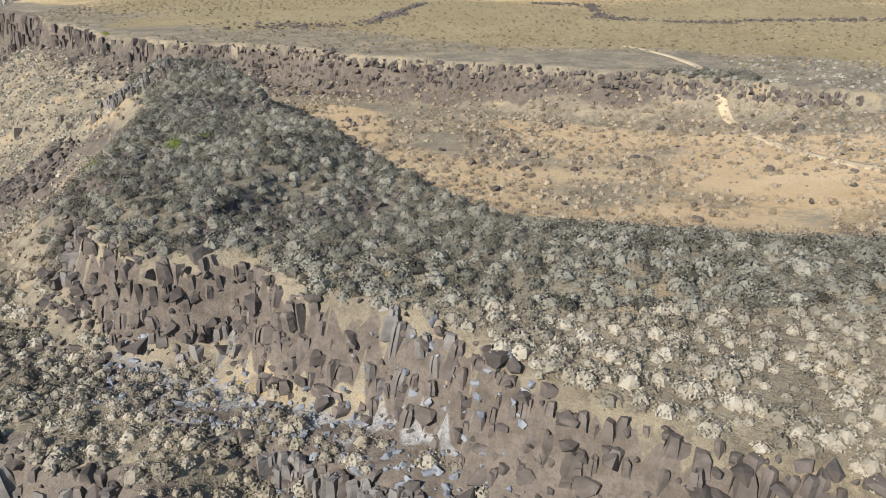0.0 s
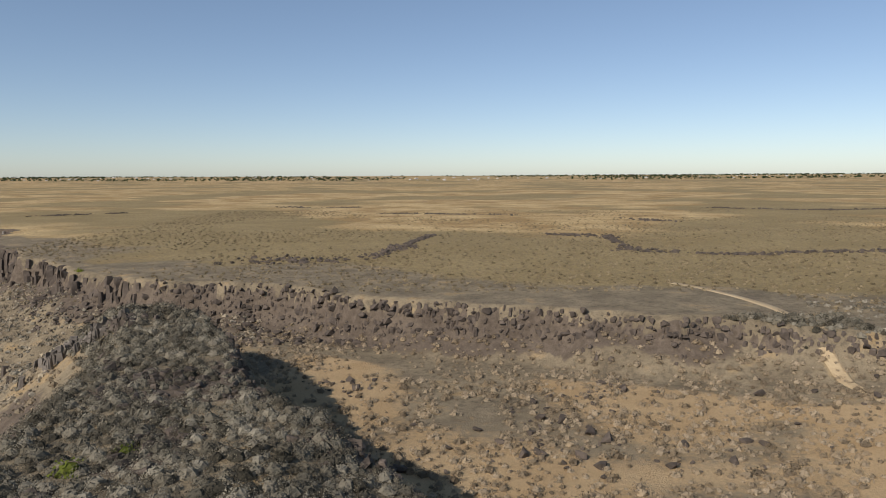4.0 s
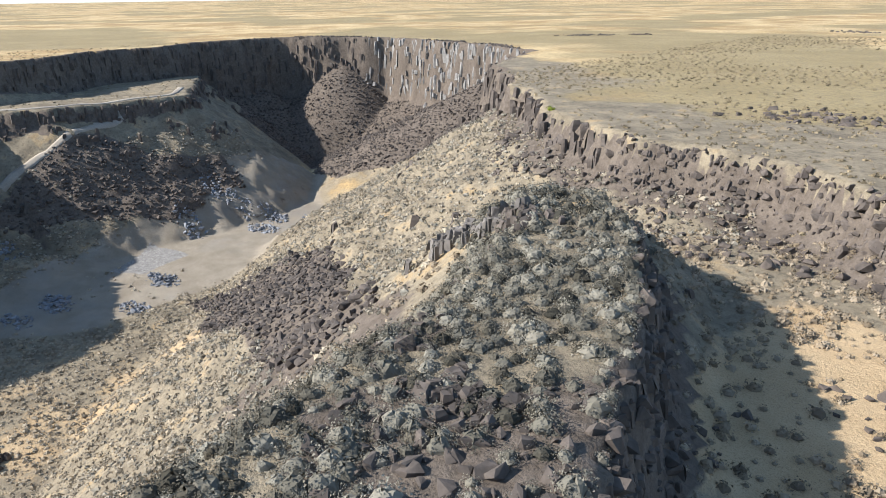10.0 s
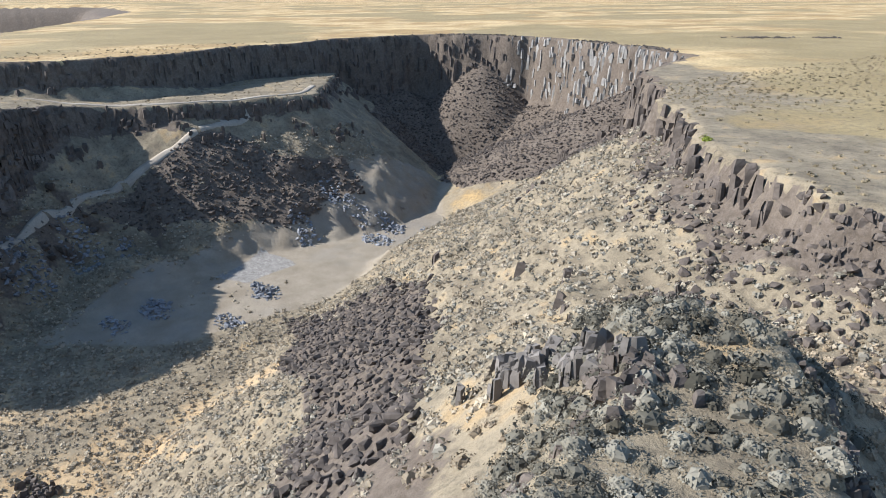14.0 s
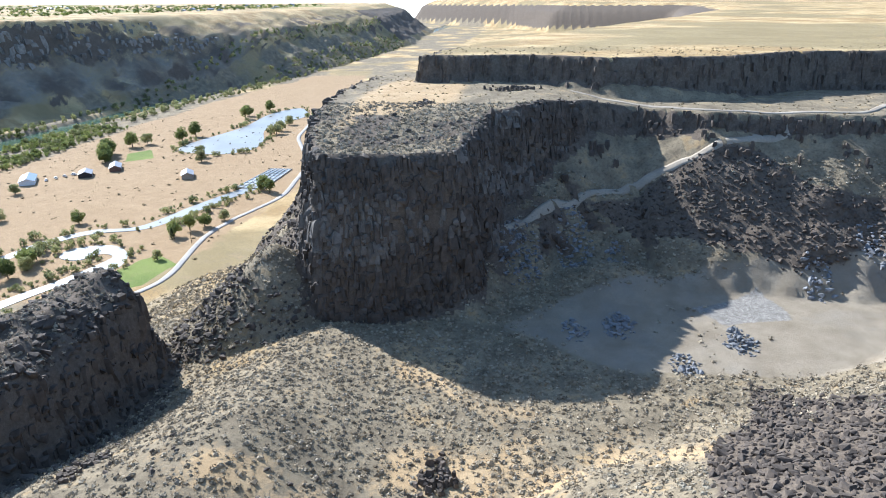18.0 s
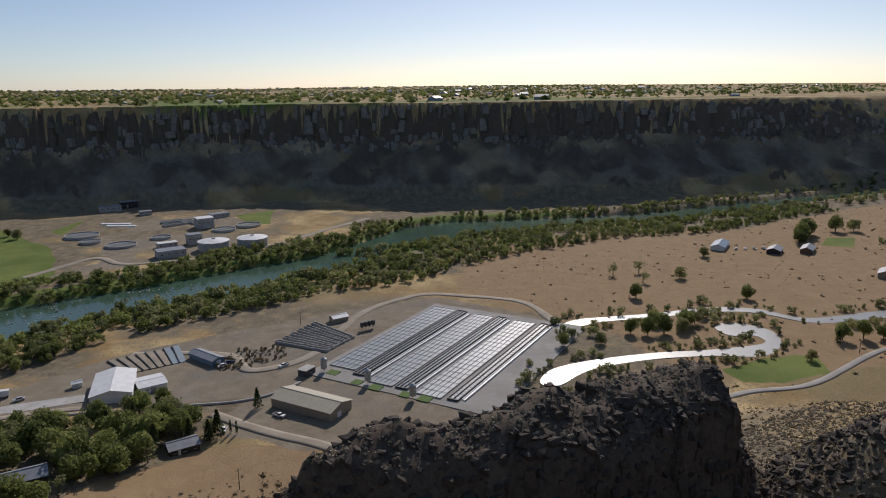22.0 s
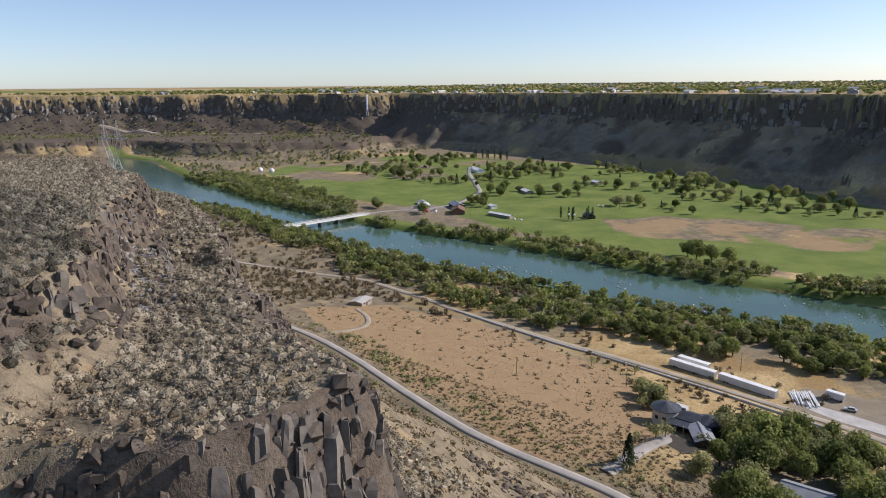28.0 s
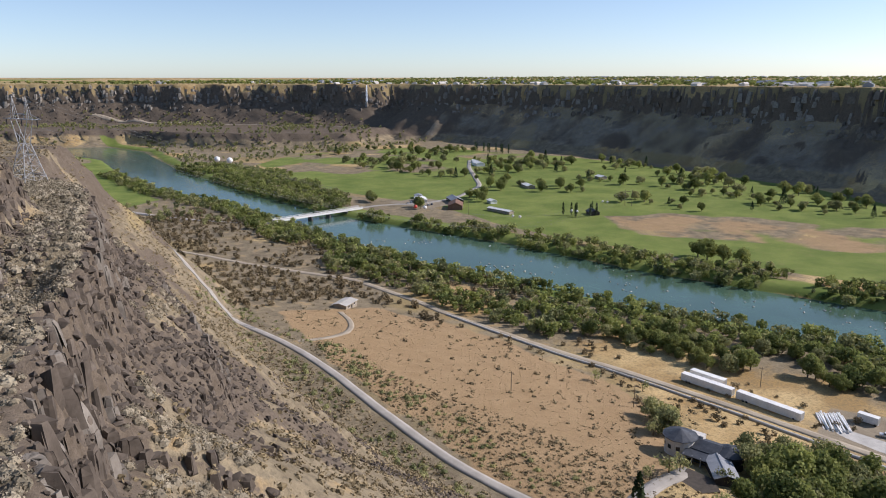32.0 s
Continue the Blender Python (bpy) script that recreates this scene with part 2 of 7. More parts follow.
def axis(*spans):
    out = []
    for a, b, step in spans:
        out += list(np.linspace(a, b, max(2, round((b - a) / step)), endpoint=False))
    return np.array(out + [spans[-1][1]])


XS = axis((-4900, -3600, 65), (-3600, -2400, 30), (-2400, -1200, 20), (-1200, -700, 9), (-700, -430, 4.5), (-430, 120, 1.45), (120, 450, 4), (450, 1000, 8), (1000, 2100, 22), (2100, 4900, 140))
YS = axis((-4900, -2400, 125), (-2400, -1260, 45), (-1260, -460, 7), (-460, -60, 4.2), (-60, 400, 1.45), (400, 560, 5), (560, 1500, 24), (1500, 4900, 130))
GX, GY = np.meshgrid(XS, YS)
GZ = land(GX, GY)


def height(x, y):
    """The ground sheet's own height at a place."""
    i = np.clip(np.searchsorted(XS, x) - 1, 0, len(XS) - 2)
    j = np.clip(np.searchsorted(YS, y) - 1, 0, len(YS) - 2)
    u, v = (x - XS[i]) / (XS[i + 1] - XS[i]), (y - YS[j]) / (YS[j + 1] - YS[j])
    return (GZ[j, i] * (1 - u) + GZ[j, i + 1] * u) * (1 - v) + (GZ[j + 1, i] * (1 - u) + GZ[j + 1, i + 1] * u) * v


def sheet(name, verts, quads, material, smooth=False):
    me = bpy.data.meshes.new(name)
    verts, quads = np.asarray(verts, np.float32), np.asarray(quads, np.int32)
    me.vertices.add(len(verts)), me.loops.add(quads.size), me.polygons.add(len(quads))
    me.vertices.foreach_set("co", verts.ravel())
    me.loops.foreach_set("vertex_index", quads.ravel())
    me.polygons.foreach_set("loop_start", np.arange(0, quads.size, quads.shape[1], dtype=np.int32))
    me.polygons.foreach_set("use_smooth", np.full(len(quads), smooth))
    me.update(calc_edges=True)
    me.materials.append(material)
    return me


# ---- materials ----
def nodes_of(name):
    m = bpy.data.materials.new(name)
    m.use_nodes = True
    return m, m.node_tree.nodes, m.node_tree.links, m.node_tree.nodes["Principled BSDF"]


def noise_node(n, l, scale, detail=5, vec=None, rough=0.55):
    t = n.new("ShaderNodeTexNoise")
    t.inputs["Scale"].default_value, t.inputs["Detail"].default_value, t.inputs["Roughness"].default_value = scale, detail, rough
    if vec is not None:
        l.new(vec, t.inputs["Vector"])
    return t.outputs["Fac"]


def stretch(n, l, value, a, b, c=0.0, d=1.0):
    r = n.new("ShaderNodeMapRange")
    for k, v in zip((1, 2, 3, 4), (a, b, c, d)):
        r.inputs[k].default_value = v
    l.new(value, r.inputs[0])
    return r.outputs[0]


def blend(n, l, fac, a, b):
    m = n.new("ShaderNodeMixRGB")
    for slot, v in ((0, fac), (1, a), (2, b)):
        if isinstance(v, tuple):
            m.inputs[slot].default_value = (*v, 1)
        elif isinstance(v, float):
            m.inputs[slot].default_value = v
        else:
            l.new(v, m.inputs[slot])
    return m.outputs[0]


def relief(n, l, b, value, strength, distance):
    k = n.new("ShaderNodeBump")
    k.inputs["Strength"].default_value, k.inputs["Distance"].default_value = strength, distance
    l.new(value, k.inputs["Height"])
    l.new(k.outputs[0], b.inputs["Normal"])


def surf(name, dark, light, scale=1.0, fine=12.0, rough=0.85, metal=0.0, bump=0.0, spec=0.3, tone=False):
    """A surface of two colours at two scales of grain; tone: each piece a little lighter or darker."""
    m, n, l, b = nodes_of(name)
    pos = n.new("ShaderNodeNewGeometry").outputs["Position"]
    big, small = noise_node(n, l, scale, 4, pos), noise_node(n, l, fine, 4, pos)
    c = blend(n, l, stretch(n, l, big, 0.32, 0.68), dark, light)
    c = blend(n, l, stretch(n, l, small, 0.35, 0.75, 0.0, 0.45), c, tuple(v * 0.62 for v in dark))
    if tone:
        rnd = n.new("ShaderNodeObjectInfo").outputs["Random"]
        c = blend(n, l, stretch(n, l, rnd, 0, 1, 0.0, 0.45), c, tuple(v * 0.7 for v in dark))
    l.new(c, b.inputs["Base Color"])
    b.inputs["Roughness"].default_value, b.inputs["Metallic"].default_value = rough, metal
    b.inputs["Specular IOR Level"].default_value = spec
    if bump:
        relief(n, l, b, small, 0.6, bump)
    return m


def foliage(name, dark, light, dry, dryness=0.3, thinness=0.42, gloss=0.2):
    """Leaves: every clump its own tone (attribute), every leaf a little off it."""
    m, n, l, b = nodes_of(name)
    a = n.new("ShaderNodeAttribute")
    a.attribute_name = "tone"
    geo = n.new("ShaderNodeNewGeometry")
    obj = n.new("ShaderNodeObjectInfo")
    add = n.new("ShaderNodeMath")
    add.operation = "ADD"
    l.new(a.outputs["Fac"], add.inputs[0]), l.new(obj.outputs["Random"], add.inputs[1])
    frac = n.new("ShaderNodeMath")
    frac.operation = "FRACT"
    l.new(add.outputs[0], frac.inputs[0])
    c = blend(n, l, frac.outputs[0], dark, light)
    c = blend(n, l, stretch(n, l, geo.outputs["Random Per Island"], 0.55, 1.0, 0.0, dryness), c, dry)
    far = noise_node(n, l, 0.03, 3, geo.outputs["Position"])
    c = blend(n, l, stretch(n, l, far, 0.55, 0.75, 0.0, 0.35), c, dry)
    l.new(c, b.inputs["Base Color"])
    b.inputs["Roughness"].default_value, b.inputs["Specular IOR Level"].default_value = 0.8, gloss
    thin = n.new("ShaderNodeBsdfTranslucent")
    l.new(c, thin.inputs["Color"])
    both = n.new("ShaderNodeMixShader")
    both.inputs[0].default_value = thinness
    l.new(b.outputs[0], both.inputs[1]), l.new(thin.outputs[0], both.inputs[2])
    l.new(both.outputs[0], n["Material Output"].inputs["Surface"])
    return m


def ground_material():
    m, n, l, b = nodes_of("dry_ground")
    geo = n.new("ShaderNodeNewGeometry")
    pos = geo.outputs["Position"]
    n200, n40, n8, n1, n03 = [noise_node(n, l, s, d, pos, r) for s, d, r in ((0.006, 4, 0.5), (0.03, 5, 0.6), (0.13, 5, 0.6), (0.9, 5, 0.65), (3.2, 4, 0.7))]

    def mask(name):
        a = n.new("ShaderNodeAttribute")
        a.attribute_name = name
        return a.outputs["Fac"]

    def ragged(fac, by, amount=0.55):
        """A mask with an edge broken by grain."""
        k = n.new("ShaderNodeMath")
        k.operation = "MULTIPLY_ADD"
        l.new(by, k.inputs[0])
        k.inputs[1].default_value = amount
        l.new(fac, k.inputs[2])
        return stretch(n, l, k.outputs[0], 0.5 + amount * 0.38, 0.5 + amount * 0.68)

    straw = blend(n, l, stretch(n, l, n40, 0.4, 0.6), (0.34, 0.225, 0.1), (0.57, 0.42, 0.215))
    straw = blend(n, l, stretch(n, l, n200, 0.49, 0.55, 0.0, 0.8), straw, (0.245, 0.195, 0.1))
    straw = blend(n, l, stretch(n, l, n1, 0.46, 0.62, 0.0, 0.6), straw, (0.17, 0.135, 0.08))
    sage = blend(n, l, stretch(n, l, n8, 0.35, 0.65), (0.15, 0.121, 0.082), (0.285, 0.233, 0.155))
    sage = blend(n, l, stretch(n, l, n1, 0.5, 0.62, 0.0, 0.5), sage, (0.07, 0.06, 0.045))
    sage = blend(n, l, stretch(n, l, n03, 0.5, 0.7, 0.0, 0.45), sage, (0.29, 0.24, 0.165))
    sage = blend(n, l, stretch(n, l, n8, 0.58, 0.68, 0.0, 0.6), sage, (0.34, 0.23, 0.11))
    sand = blend(n, l, stretch(n, l, n8, 0.3, 0.7), (0.37, 0.255, 0.135), (0.455, 0.335, 0.195))
    sand = blend(n, l, stretch(n, l, n03, 0.5, 0.72, 0.0, 0.4), sand, (0.24, 0.16, 0.085))
    field = blend(n, l, stretch(n, l, n8, 0.3, 0.7), (0.305, 0.205, 0.112), (0.375, 0.262, 0.15))
    field = blend(n, l, stretch(n, l, n03, 0.45, 0.65, 0.0, 0.6), field, (0.20, 0.142, 0.082))
    turf = blend(n, l, stretch(n, l, n40, 0.35, 0.65), (0.105, 0.15, 0.034), (0.18, 0.22, 0.058))
    turf = blend(n, l, stretch(n, l, n8, 0.55, 0.75, 0.0, 0.4), turf, (0.22, 0.2, 0.085))
    gravel = blend(n, l, stretch(n, l, n8, 0.3, 0.7), (0.215, 0.175, 0.125), (0.315, 0.268, 0.2))
    gravel = blend(n, l, stretch(n, l, n03, 0.45, 0.7, 0.0, 0.5), gravel, (0.15, 0.125, 0.095))
    gravel = blend(n, l, stretch(n, l, n40, 0.5, 0.68, 0.0, 0.6), gravel, (0.20, 0.185, 0.165))
    # scree colour is raised to stand in for haze over the shaded far wall
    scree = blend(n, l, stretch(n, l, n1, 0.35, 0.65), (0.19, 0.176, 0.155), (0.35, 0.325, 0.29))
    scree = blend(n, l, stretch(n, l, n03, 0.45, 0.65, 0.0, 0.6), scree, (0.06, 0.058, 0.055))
    rock = blend(n, l, stretch(n, l, n1, 0.3, 0.7), (0.08, 0.062, 0.046), (0.16, 0.128, 0.10))
    rock = blend(n, l, stretch(n, l, n8, 0.5, 0.7, 0.0, 0.55), rock, (0.18, 0.145, 0.11))
    rock = blend(n, l, stretch(n, l, n03, 0.5, 0.7, 0.0, 0.5), rock, (0.05, 0.045, 0.04))
    c = straw
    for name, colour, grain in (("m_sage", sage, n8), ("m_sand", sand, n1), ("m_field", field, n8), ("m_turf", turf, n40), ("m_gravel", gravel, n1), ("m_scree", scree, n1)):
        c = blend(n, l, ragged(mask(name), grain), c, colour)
    sep = n.new("ShaderNodeSeparateXYZ")
    l.new(geo.outputs["Normal"], sep.inputs[0])
    steep = stretch(n, l, sep.outputs["Z"], 0.75, 0.56)
    c = blend(n, l, ragged(steep, n1), c, rock)
    c = blend(n, l, ragged(mask("m_rock"), n1), c, rock)
    n01 = noise_node(n, l, 8.0, 4, pos, 0.7)
    c = blend(n, l, stretch(n, l, n01, 0.5, 0.66, 0.0, 0.5), c, (0.075, 0.06, 0.042))
    l.new(c, b.inputs["Base Color"])
    b.inputs["Roughness"].default_value, b.inputs["Specular IOR Level"].default_value = 0.95, 0.1
    tall = n.new("ShaderNodeMath")
    tall.operation = "ADD"
    l.new(n1, tall.inputs[0]), l.new(n03, tall.inputs[1])
    relief(n, l, b, tall.outputs[0], 0.45, 0.5)
    return m


def water_material(name, deep, rough, ripple, gloss=0.5):
    m, n, l, b = nodes_of(name)
    pos = n.new("ShaderNodeNewGeometry").outputs["Position"]
    a, f = noise_node(n, l, 0.02, 4, pos), noise_node(n, l, 1.2, 4, pos)
    l.new(blend(n, l, stretch(n, l, a, 0.35, 0.65), deep, tuple(v * 1.35 for v in deep)), b.inputs["Base Color"])
    b.inputs["Roughness"].default_value, b.inputs["IOR"].default_value = rough, 1.33
    b.inputs["Specular IOR Level"].default_value = gloss
    relief(n, l, b, f, ripple, 0.08)
    return m


ground_mat = ground_material()
water_mat = water_material("river_water", (0.045, 0.085, 0.06), 0.13, 0.3, 0.7)
# pond and raceway base colours are pale to stand in for sky glare
pond_mat = water_material("pond_water", (0.19, 0.195, 0.185), 0.36, 0.35, 1.0)
race_mat = water_material("raceway_water", (0.20, 0.235, 0.255), 0.38, 0.5, 1.0)
ridge_sage_mat = foliage("ridge_sagebrush", (0.042, 0.039, 0.03), (0.25, 0.229, 0.178), (0.19, 0.155, 0.105), 0.3, 0.1, 0.0)
sage_mat = foliage("sagebrush", (0.11, 0.1, 0.078), (0.32, 0.288, 0.225), (0.25, 0.21, 0.15), 0.35, 0.1, 0.0)
dry_mat = foliage("dry_scrub", (0.10, 0.08, 0.05), (0.29, 0.232, 0.145), (0.33, 0.255, 0.15), 0.5, 0.12, 0.0)
tawny_mat = foliage("tawny_brush", (0.15, 0.125, 0.092), (0.40, 0.342, 0.252), (0.40, 0.32, 0.21), 0.35, 0.1, 0.0)
mesa_mat = foliage("mesa_brush", (0.115, 0.099, 0.073), (0.35, 0.306, 0.23), (0.32, 0.258, 0.172), 0.35, 0.1, 0.0)
bowl_mat = foliage("bowl_brush", (0.13, 0.102, 0.07), (0.35, 0.285, 0.2), (0.37, 0.275, 0.165), 0.4, 0.1, 0.0)
straw_mat = foliage("dry_grass", (0.27, 0.195, 0.11), (0.42, 0.32, 0.19), (0.42, 0.31, 0.18), 0.4, 0.2)
bush_mat = foliage("green_scrub", (0.09, 0.12, 0.02), (0.22, 0.25, 0.04), (0.3, 0.28, 0.08), 0.25)
leaf_mat = foliage("tree_leaves", (0.085, 0.115, 0.035), (0.29, 0.32, 0.10), (0.34, 0.32, 0.11), 0.35)
willow_mat = foliage("olive_leaves", (0.13, 0.15, 0.068), (0.34, 0.34, 0.15), (0.38, 0.33, 0.16), 0.35)
dark_leaf_mat = foliage("conifer_needles", (0.03, 0.05, 0.02), (0.07, 0.1, 0.042), (0.1, 0.1, 0.05), 0.15)
bark_mat = surf("bark", (0.09, 0.07, 0.05), (0.15, 0.12, 0.09), 3, 20)
basalt_mat = surf("basalt", (0.075, 0.06, 0.048), (0.17, 0.138, 0.112), 0.35, 2.2, 0.9, 0, 0.08, 0.25, True)
# paler rock: sun on the quarry wall and far haze are in its colour
grey_rock_mat = surf("lightened_basalt", (0.17, 0.158, 0.14), (0.36, 0.33, 0.29), 0.3, 1.8, 0.9, 0, 0.08, 0.25, True)
worn_basalt_mat = surf("weathered_basalt", (0.115, 0.1, 0.085), (0.25, 0.22, 0.188), 0.35, 2.0, 0.9, 0, 0.08, 0.25, True)
boulder_mat = surf("brown_boulder", (0.055, 0.045, 0.037), (0.15, 0.12, 0.096), 0.5, 2.5, 0.9, 0, 0.05, 0.25, True)
rubble_mat = surf("grey_rubble", (0.13, 0.135, 0.145), (0.34, 0.34, 0.34), 0.6, 3, 0.9, 0, 0.05, 0.25, True)
asphalt_mat = surf("worn_asphalt", (0.27, 0.25, 0.225), (0.36, 0.335, 0.305), 0.15, 3)
dirt_mat = surf("dirt_track", (0.25, 0.21, 0.16), (0.36, 0.31, 0.24), 0.12, 2)
sandy_mat = surf("sandy_track", (0.36, 0.27, 0.16), (0.47, 0.37, 0.23), 0.2, 3)
concrete_mat = surf("concrete", (0.36, 0.345, 0.32), (0.5, 0.48, 0.45), 0.3, 3, 0.85)
dark_concrete_mat = surf("wet_concrete", (0.07, 0.07, 0.072), (0.13, 0.13, 0.13), 0.4, 3, 0.6)
white_mat = surf("white_metal", (0.66, 0.66, 0.65), (0.8, 0.8, 0.79), 0.3, 3, 0.5, 0, 0, 0.4)
roof_tan_mat = surf("tan_metal_roof", (0.40, 0.36, 0.27), (0.47, 0.425, 0.325), 0.4, 4, 0.55)
tan_wall_mat = surf("tan_metal_wall", (0.30, 0.255, 0.20), (0.36, 0.31, 0.245), 0.4, 4, 0.65)
grey_roof_mat = surf("grey_metal_roof", (0.22, 0.235, 0.26), (0.31, 0.32, 0.345), 0.5, 4, 0.5)
slate_mat = surf("dark_slate_roof", (0.035, 0.042, 0.055), (0.07, 0.078, 0.095), 0.8, 5, 0.6)
stucco_mat = surf("pale_stucco", (0.5, 0.48, 0.45), (0.6, 0.58, 0.55), 0.6, 5, 0.85)
dark_wall_mat = surf("dark_timber_wall", (0.035, 0.03, 0.03), (0.07, 0.06, 0.055), 0.8, 6)
brown_wall_mat = surf("brown_wall", (0.15, 0.085, 0.06), (0.21, 0.125, 0.09), 0.6, 6)
blue_metal_mat = surf("blue_metal", (0.13, 0.2, 0.28), (0.2, 0.28, 0.36), 0.6, 4, 0.5)
galv_mat = surf("galvanised_steel", (0.36, 0.37, 0.38), (0.52, 0.53, 0.54), 0.8, 5, 0.45, 0.6)
glass_mat = surf("dark_window_glass", (0.02, 0.025, 0.03), (0.035, 0.04, 0.05), 1, 4, 0.1, 0, 0, 0.6)
black_mat = surf("black_rubber", (0.015, 0.015, 0.015), (0.03, 0.03, 0.03), 2, 8, 0.8)
silver_mat = surf("silver_paint", (0.5, 0.51, 0.53), (0.62, 0.63, 0.65), 2, 8, 0.35, 0.3)
navy_mat = surf("blue_paint", (0.04, 0.06, 0.12), (0.06, 0.09, 0.16), 2, 8, 0.35, 0.2)
pole_mat = surf("weathered_pole", (0.16, 0.12, 0.085), (0.24, 0.19, 0.14), 1, 6)
pylon_mat = surf("dull_zinc", (0.30, 0.31, 0.32), (0.40, 0.41, 0.42), 0.8, 5, 0.7)
red_mat = surf("red_plastic", (0.5, 0.06, 0.04), (0.6, 0.09, 0.06), 1, 4, 0.5)


# ---- mesh helpers ----
def bm_box(bm, centre, size, turn=0.0):
    m = Matrix.Translation(centre) @ Matrix.Rotation(turn, 4, "Z") @ Matrix.Diagonal((*size, 1))
    bmesh.ops.create_cube(bm, size=1, matrix=m)


def bm_cyl(bm, base, r1, r2, h, seg=12):
    bmesh.ops.create_cone(bm, cap_ends=True, segments=seg, radius1=r1, radius2=r2, depth=h, matrix=Matrix.Translation((base[0], base[1], base[2] + h / 2)))


def bm_rod(bm, a, b, r, seg=5):
    a, b = Vector(a), Vector(b)
    d = b - a
    m = Matrix.Translation((a + b) / 2) @ d.to_track_quat("Z", "Y").to_matrix().to_4x4()
    bmesh.ops.create_cone(bm, cap_ends=True, segments=seg, radius1=r, radius2=r, depth=d.length, matrix=m)


def bm_poly(bm, pts, h):
    """A flat piece with an outline of (x, y, z) and thickness h below it."""
    top = [bm.verts.new(p) for p in pts]
    low = [bm.verts.new((p[0], p[1], p[2] - h)) for p in pts]
    bm.faces.new(top), bm.faces.new(low[::-1])
    for k in range(len(pts)):
        j = (k + 1) % len(pts)
        bm.faces.new((top[k], low[k], low[j], top[j]))
    bmesh.ops.recalc_face_normals(bm, faces=bm.faces)


def mesh_of(name, bm, material, smooth=False):
    me = bpy.data.meshes.new(name)
    bm.to_mesh(me)
    bm.free()
    me.materials.append(material)
    if smooth:
        me.polygons.foreach_set("use_smooth", [True] * len(me.polygons))
    return me


def part(name, bm, material, parent, label="", smooth=False):
    ob = new(name, mesh_of(name, bm, material, smooth))
    ob.parent = parent
    return tagged(ob, label)


def thing(name, x, y, z, turn, label, category, group=""):
    ob = new(name)
    ob.empty_display_size = 0.5
    ob.matrix_basis = Matrix.Translation((x, y, z)) @ Matrix.Rotation(turn, 4, "Z")
    return tagged(ob, label, category, group)


def boxes(name, parent, material, items, label=""):
    """Each item (centre, size, turn) a part of its own."""
    for centre, size, turn in items:
        bm = bmesh.new()
        bm_box(bm, centre, size, turn)
        part(name, bm, material, parent, label)


# ---- regions of the plan, for the ground's kinds ----
def region(x, y, pts, soft, rag=4.0, seed=40):
    d, _, inside = edge_distance(x, y, [(p[0], p[1], 0) for p in pts])
    d = np.where(inside, -d, d) + rag * fbm(x, y, rag * 4 + 6, 2, seed)
    return 1 - ss(-soft, soft, d)


QUARRY = [(-228, 112), (-252, 140), (-266, 185), (-280, 235), (-294, 280), (-282, 298), (-244, 264), (-214, 216), (-208, 180), (-204, 148)]
FARM = [(-30, -236), (-60, -245), (-90, -262), (-135, -266), (-215, -275), (-285, -270), (-320, -205), (-315, -172), (-262, -128), (-215, -104), (-150, -118), (-120, -150),
        (-140, -178), (-80, -195), (-30, -205)]
GOLF = [(-60, -440), (-20, -445), (120, -425), (250, -430), (380, -470), (470, -470), (640, -470), (830, -560), (900, -700), (780, -930), (520, -930), (345, -895), (126, -820), (0, -720), (-30, -640), (-62, -560)]
BROWN = [(232, -530), (210, -556), (197, -585), (120, -612), (17, -625), (-6, -590), (2, -538), (60, -500), (120, -488), (180, -474)]
DRYFIELD = [(190, -200), (205, -150), (150, -128), (90, -112), (50, -98), (10, -92), (-5, -108), (-6, -140), (-2, -165), (40, -190), (110, -205)]
WESTFIELD = [(-320, -215), (-300, -275), (-330, -330), (-420, -370), (-520, -370), (-640, -330), (-800, -330), (-1000, -330), (-1400, -290), (-1400, -190), (-980, -130), (-700, -60), (-560, -50), (-420, -60), (-330, -90), (-340, -150)]

cx, cy = GX, GY
dn, ds = cy - bank(NEAR_BANK, cx), bank(FAR_BANK, cx) - cy
flat = lambda pts, soft, rag=4.0, seed=40: region(cx, cy, pts, soft, rag, seed)
north_side = ss(-120, -80, cy)
near_r = np.hypot(cx + 40, cy - 130)
sage_field = np.clip(fbm(cx, cy, 70, 3, 21) * 0.8 + 0.75, 0, 1)
M = {}
rim_in, _, on_table = edge_distance(cx, cy, PLATEAU + PLATEAU_BACK)
open_land = on_table * ss(0, 45, rim_in + 25 * fbm(cx, cy, 40, 3, 84))
M["m_sage"] = (0.78 + 0.2 * (cx > 430)) * (1 - north_side) * (GZ < 60) * np.clip(0.75 + 0.9 * fbm(cx, cy, 60, 3, 38), 0, 1) + north_side * np.clip((1 - ss(90, 520, near_r + 130 * fbm(cx, cy, 80, 3, 81))) * (sage_field + 0.35 * (near_r < 110)) * (1 - 0.7 * open_land) + (0.3 + 0.9 * ss(58, 78, GZ)) * (1 - ss(100, 108, GZ)), 0, 1)
M["m_sand"] = np.clip(north_side * (0.74 + 0.9 * fbm(cx, cy, 26, 3, 22)) * (ss(101, 105, GZ) * (1 - ss(111, 114, GZ))) * ss(-38, -26, cx) * ss(48, 58, cy) * ss(9, 22, edge_distance(cx, cy, PLATEAU[15:25], False)[0])
                      + flat([(-205, 70), (-150, 45), (-120, 100), (-130, 150), (-160, 175), (-200, 128), (-230, 110), (-250, 60)], 15, 14) * (0.45 + 0.7 * fbm(cx, cy, 20, 3, 23))
                      + flat([(-262, 62), (-330, 55), (-395, 60), (-360, 100), (-300, 92)], 14, 16) * 0.8, 0, 1)
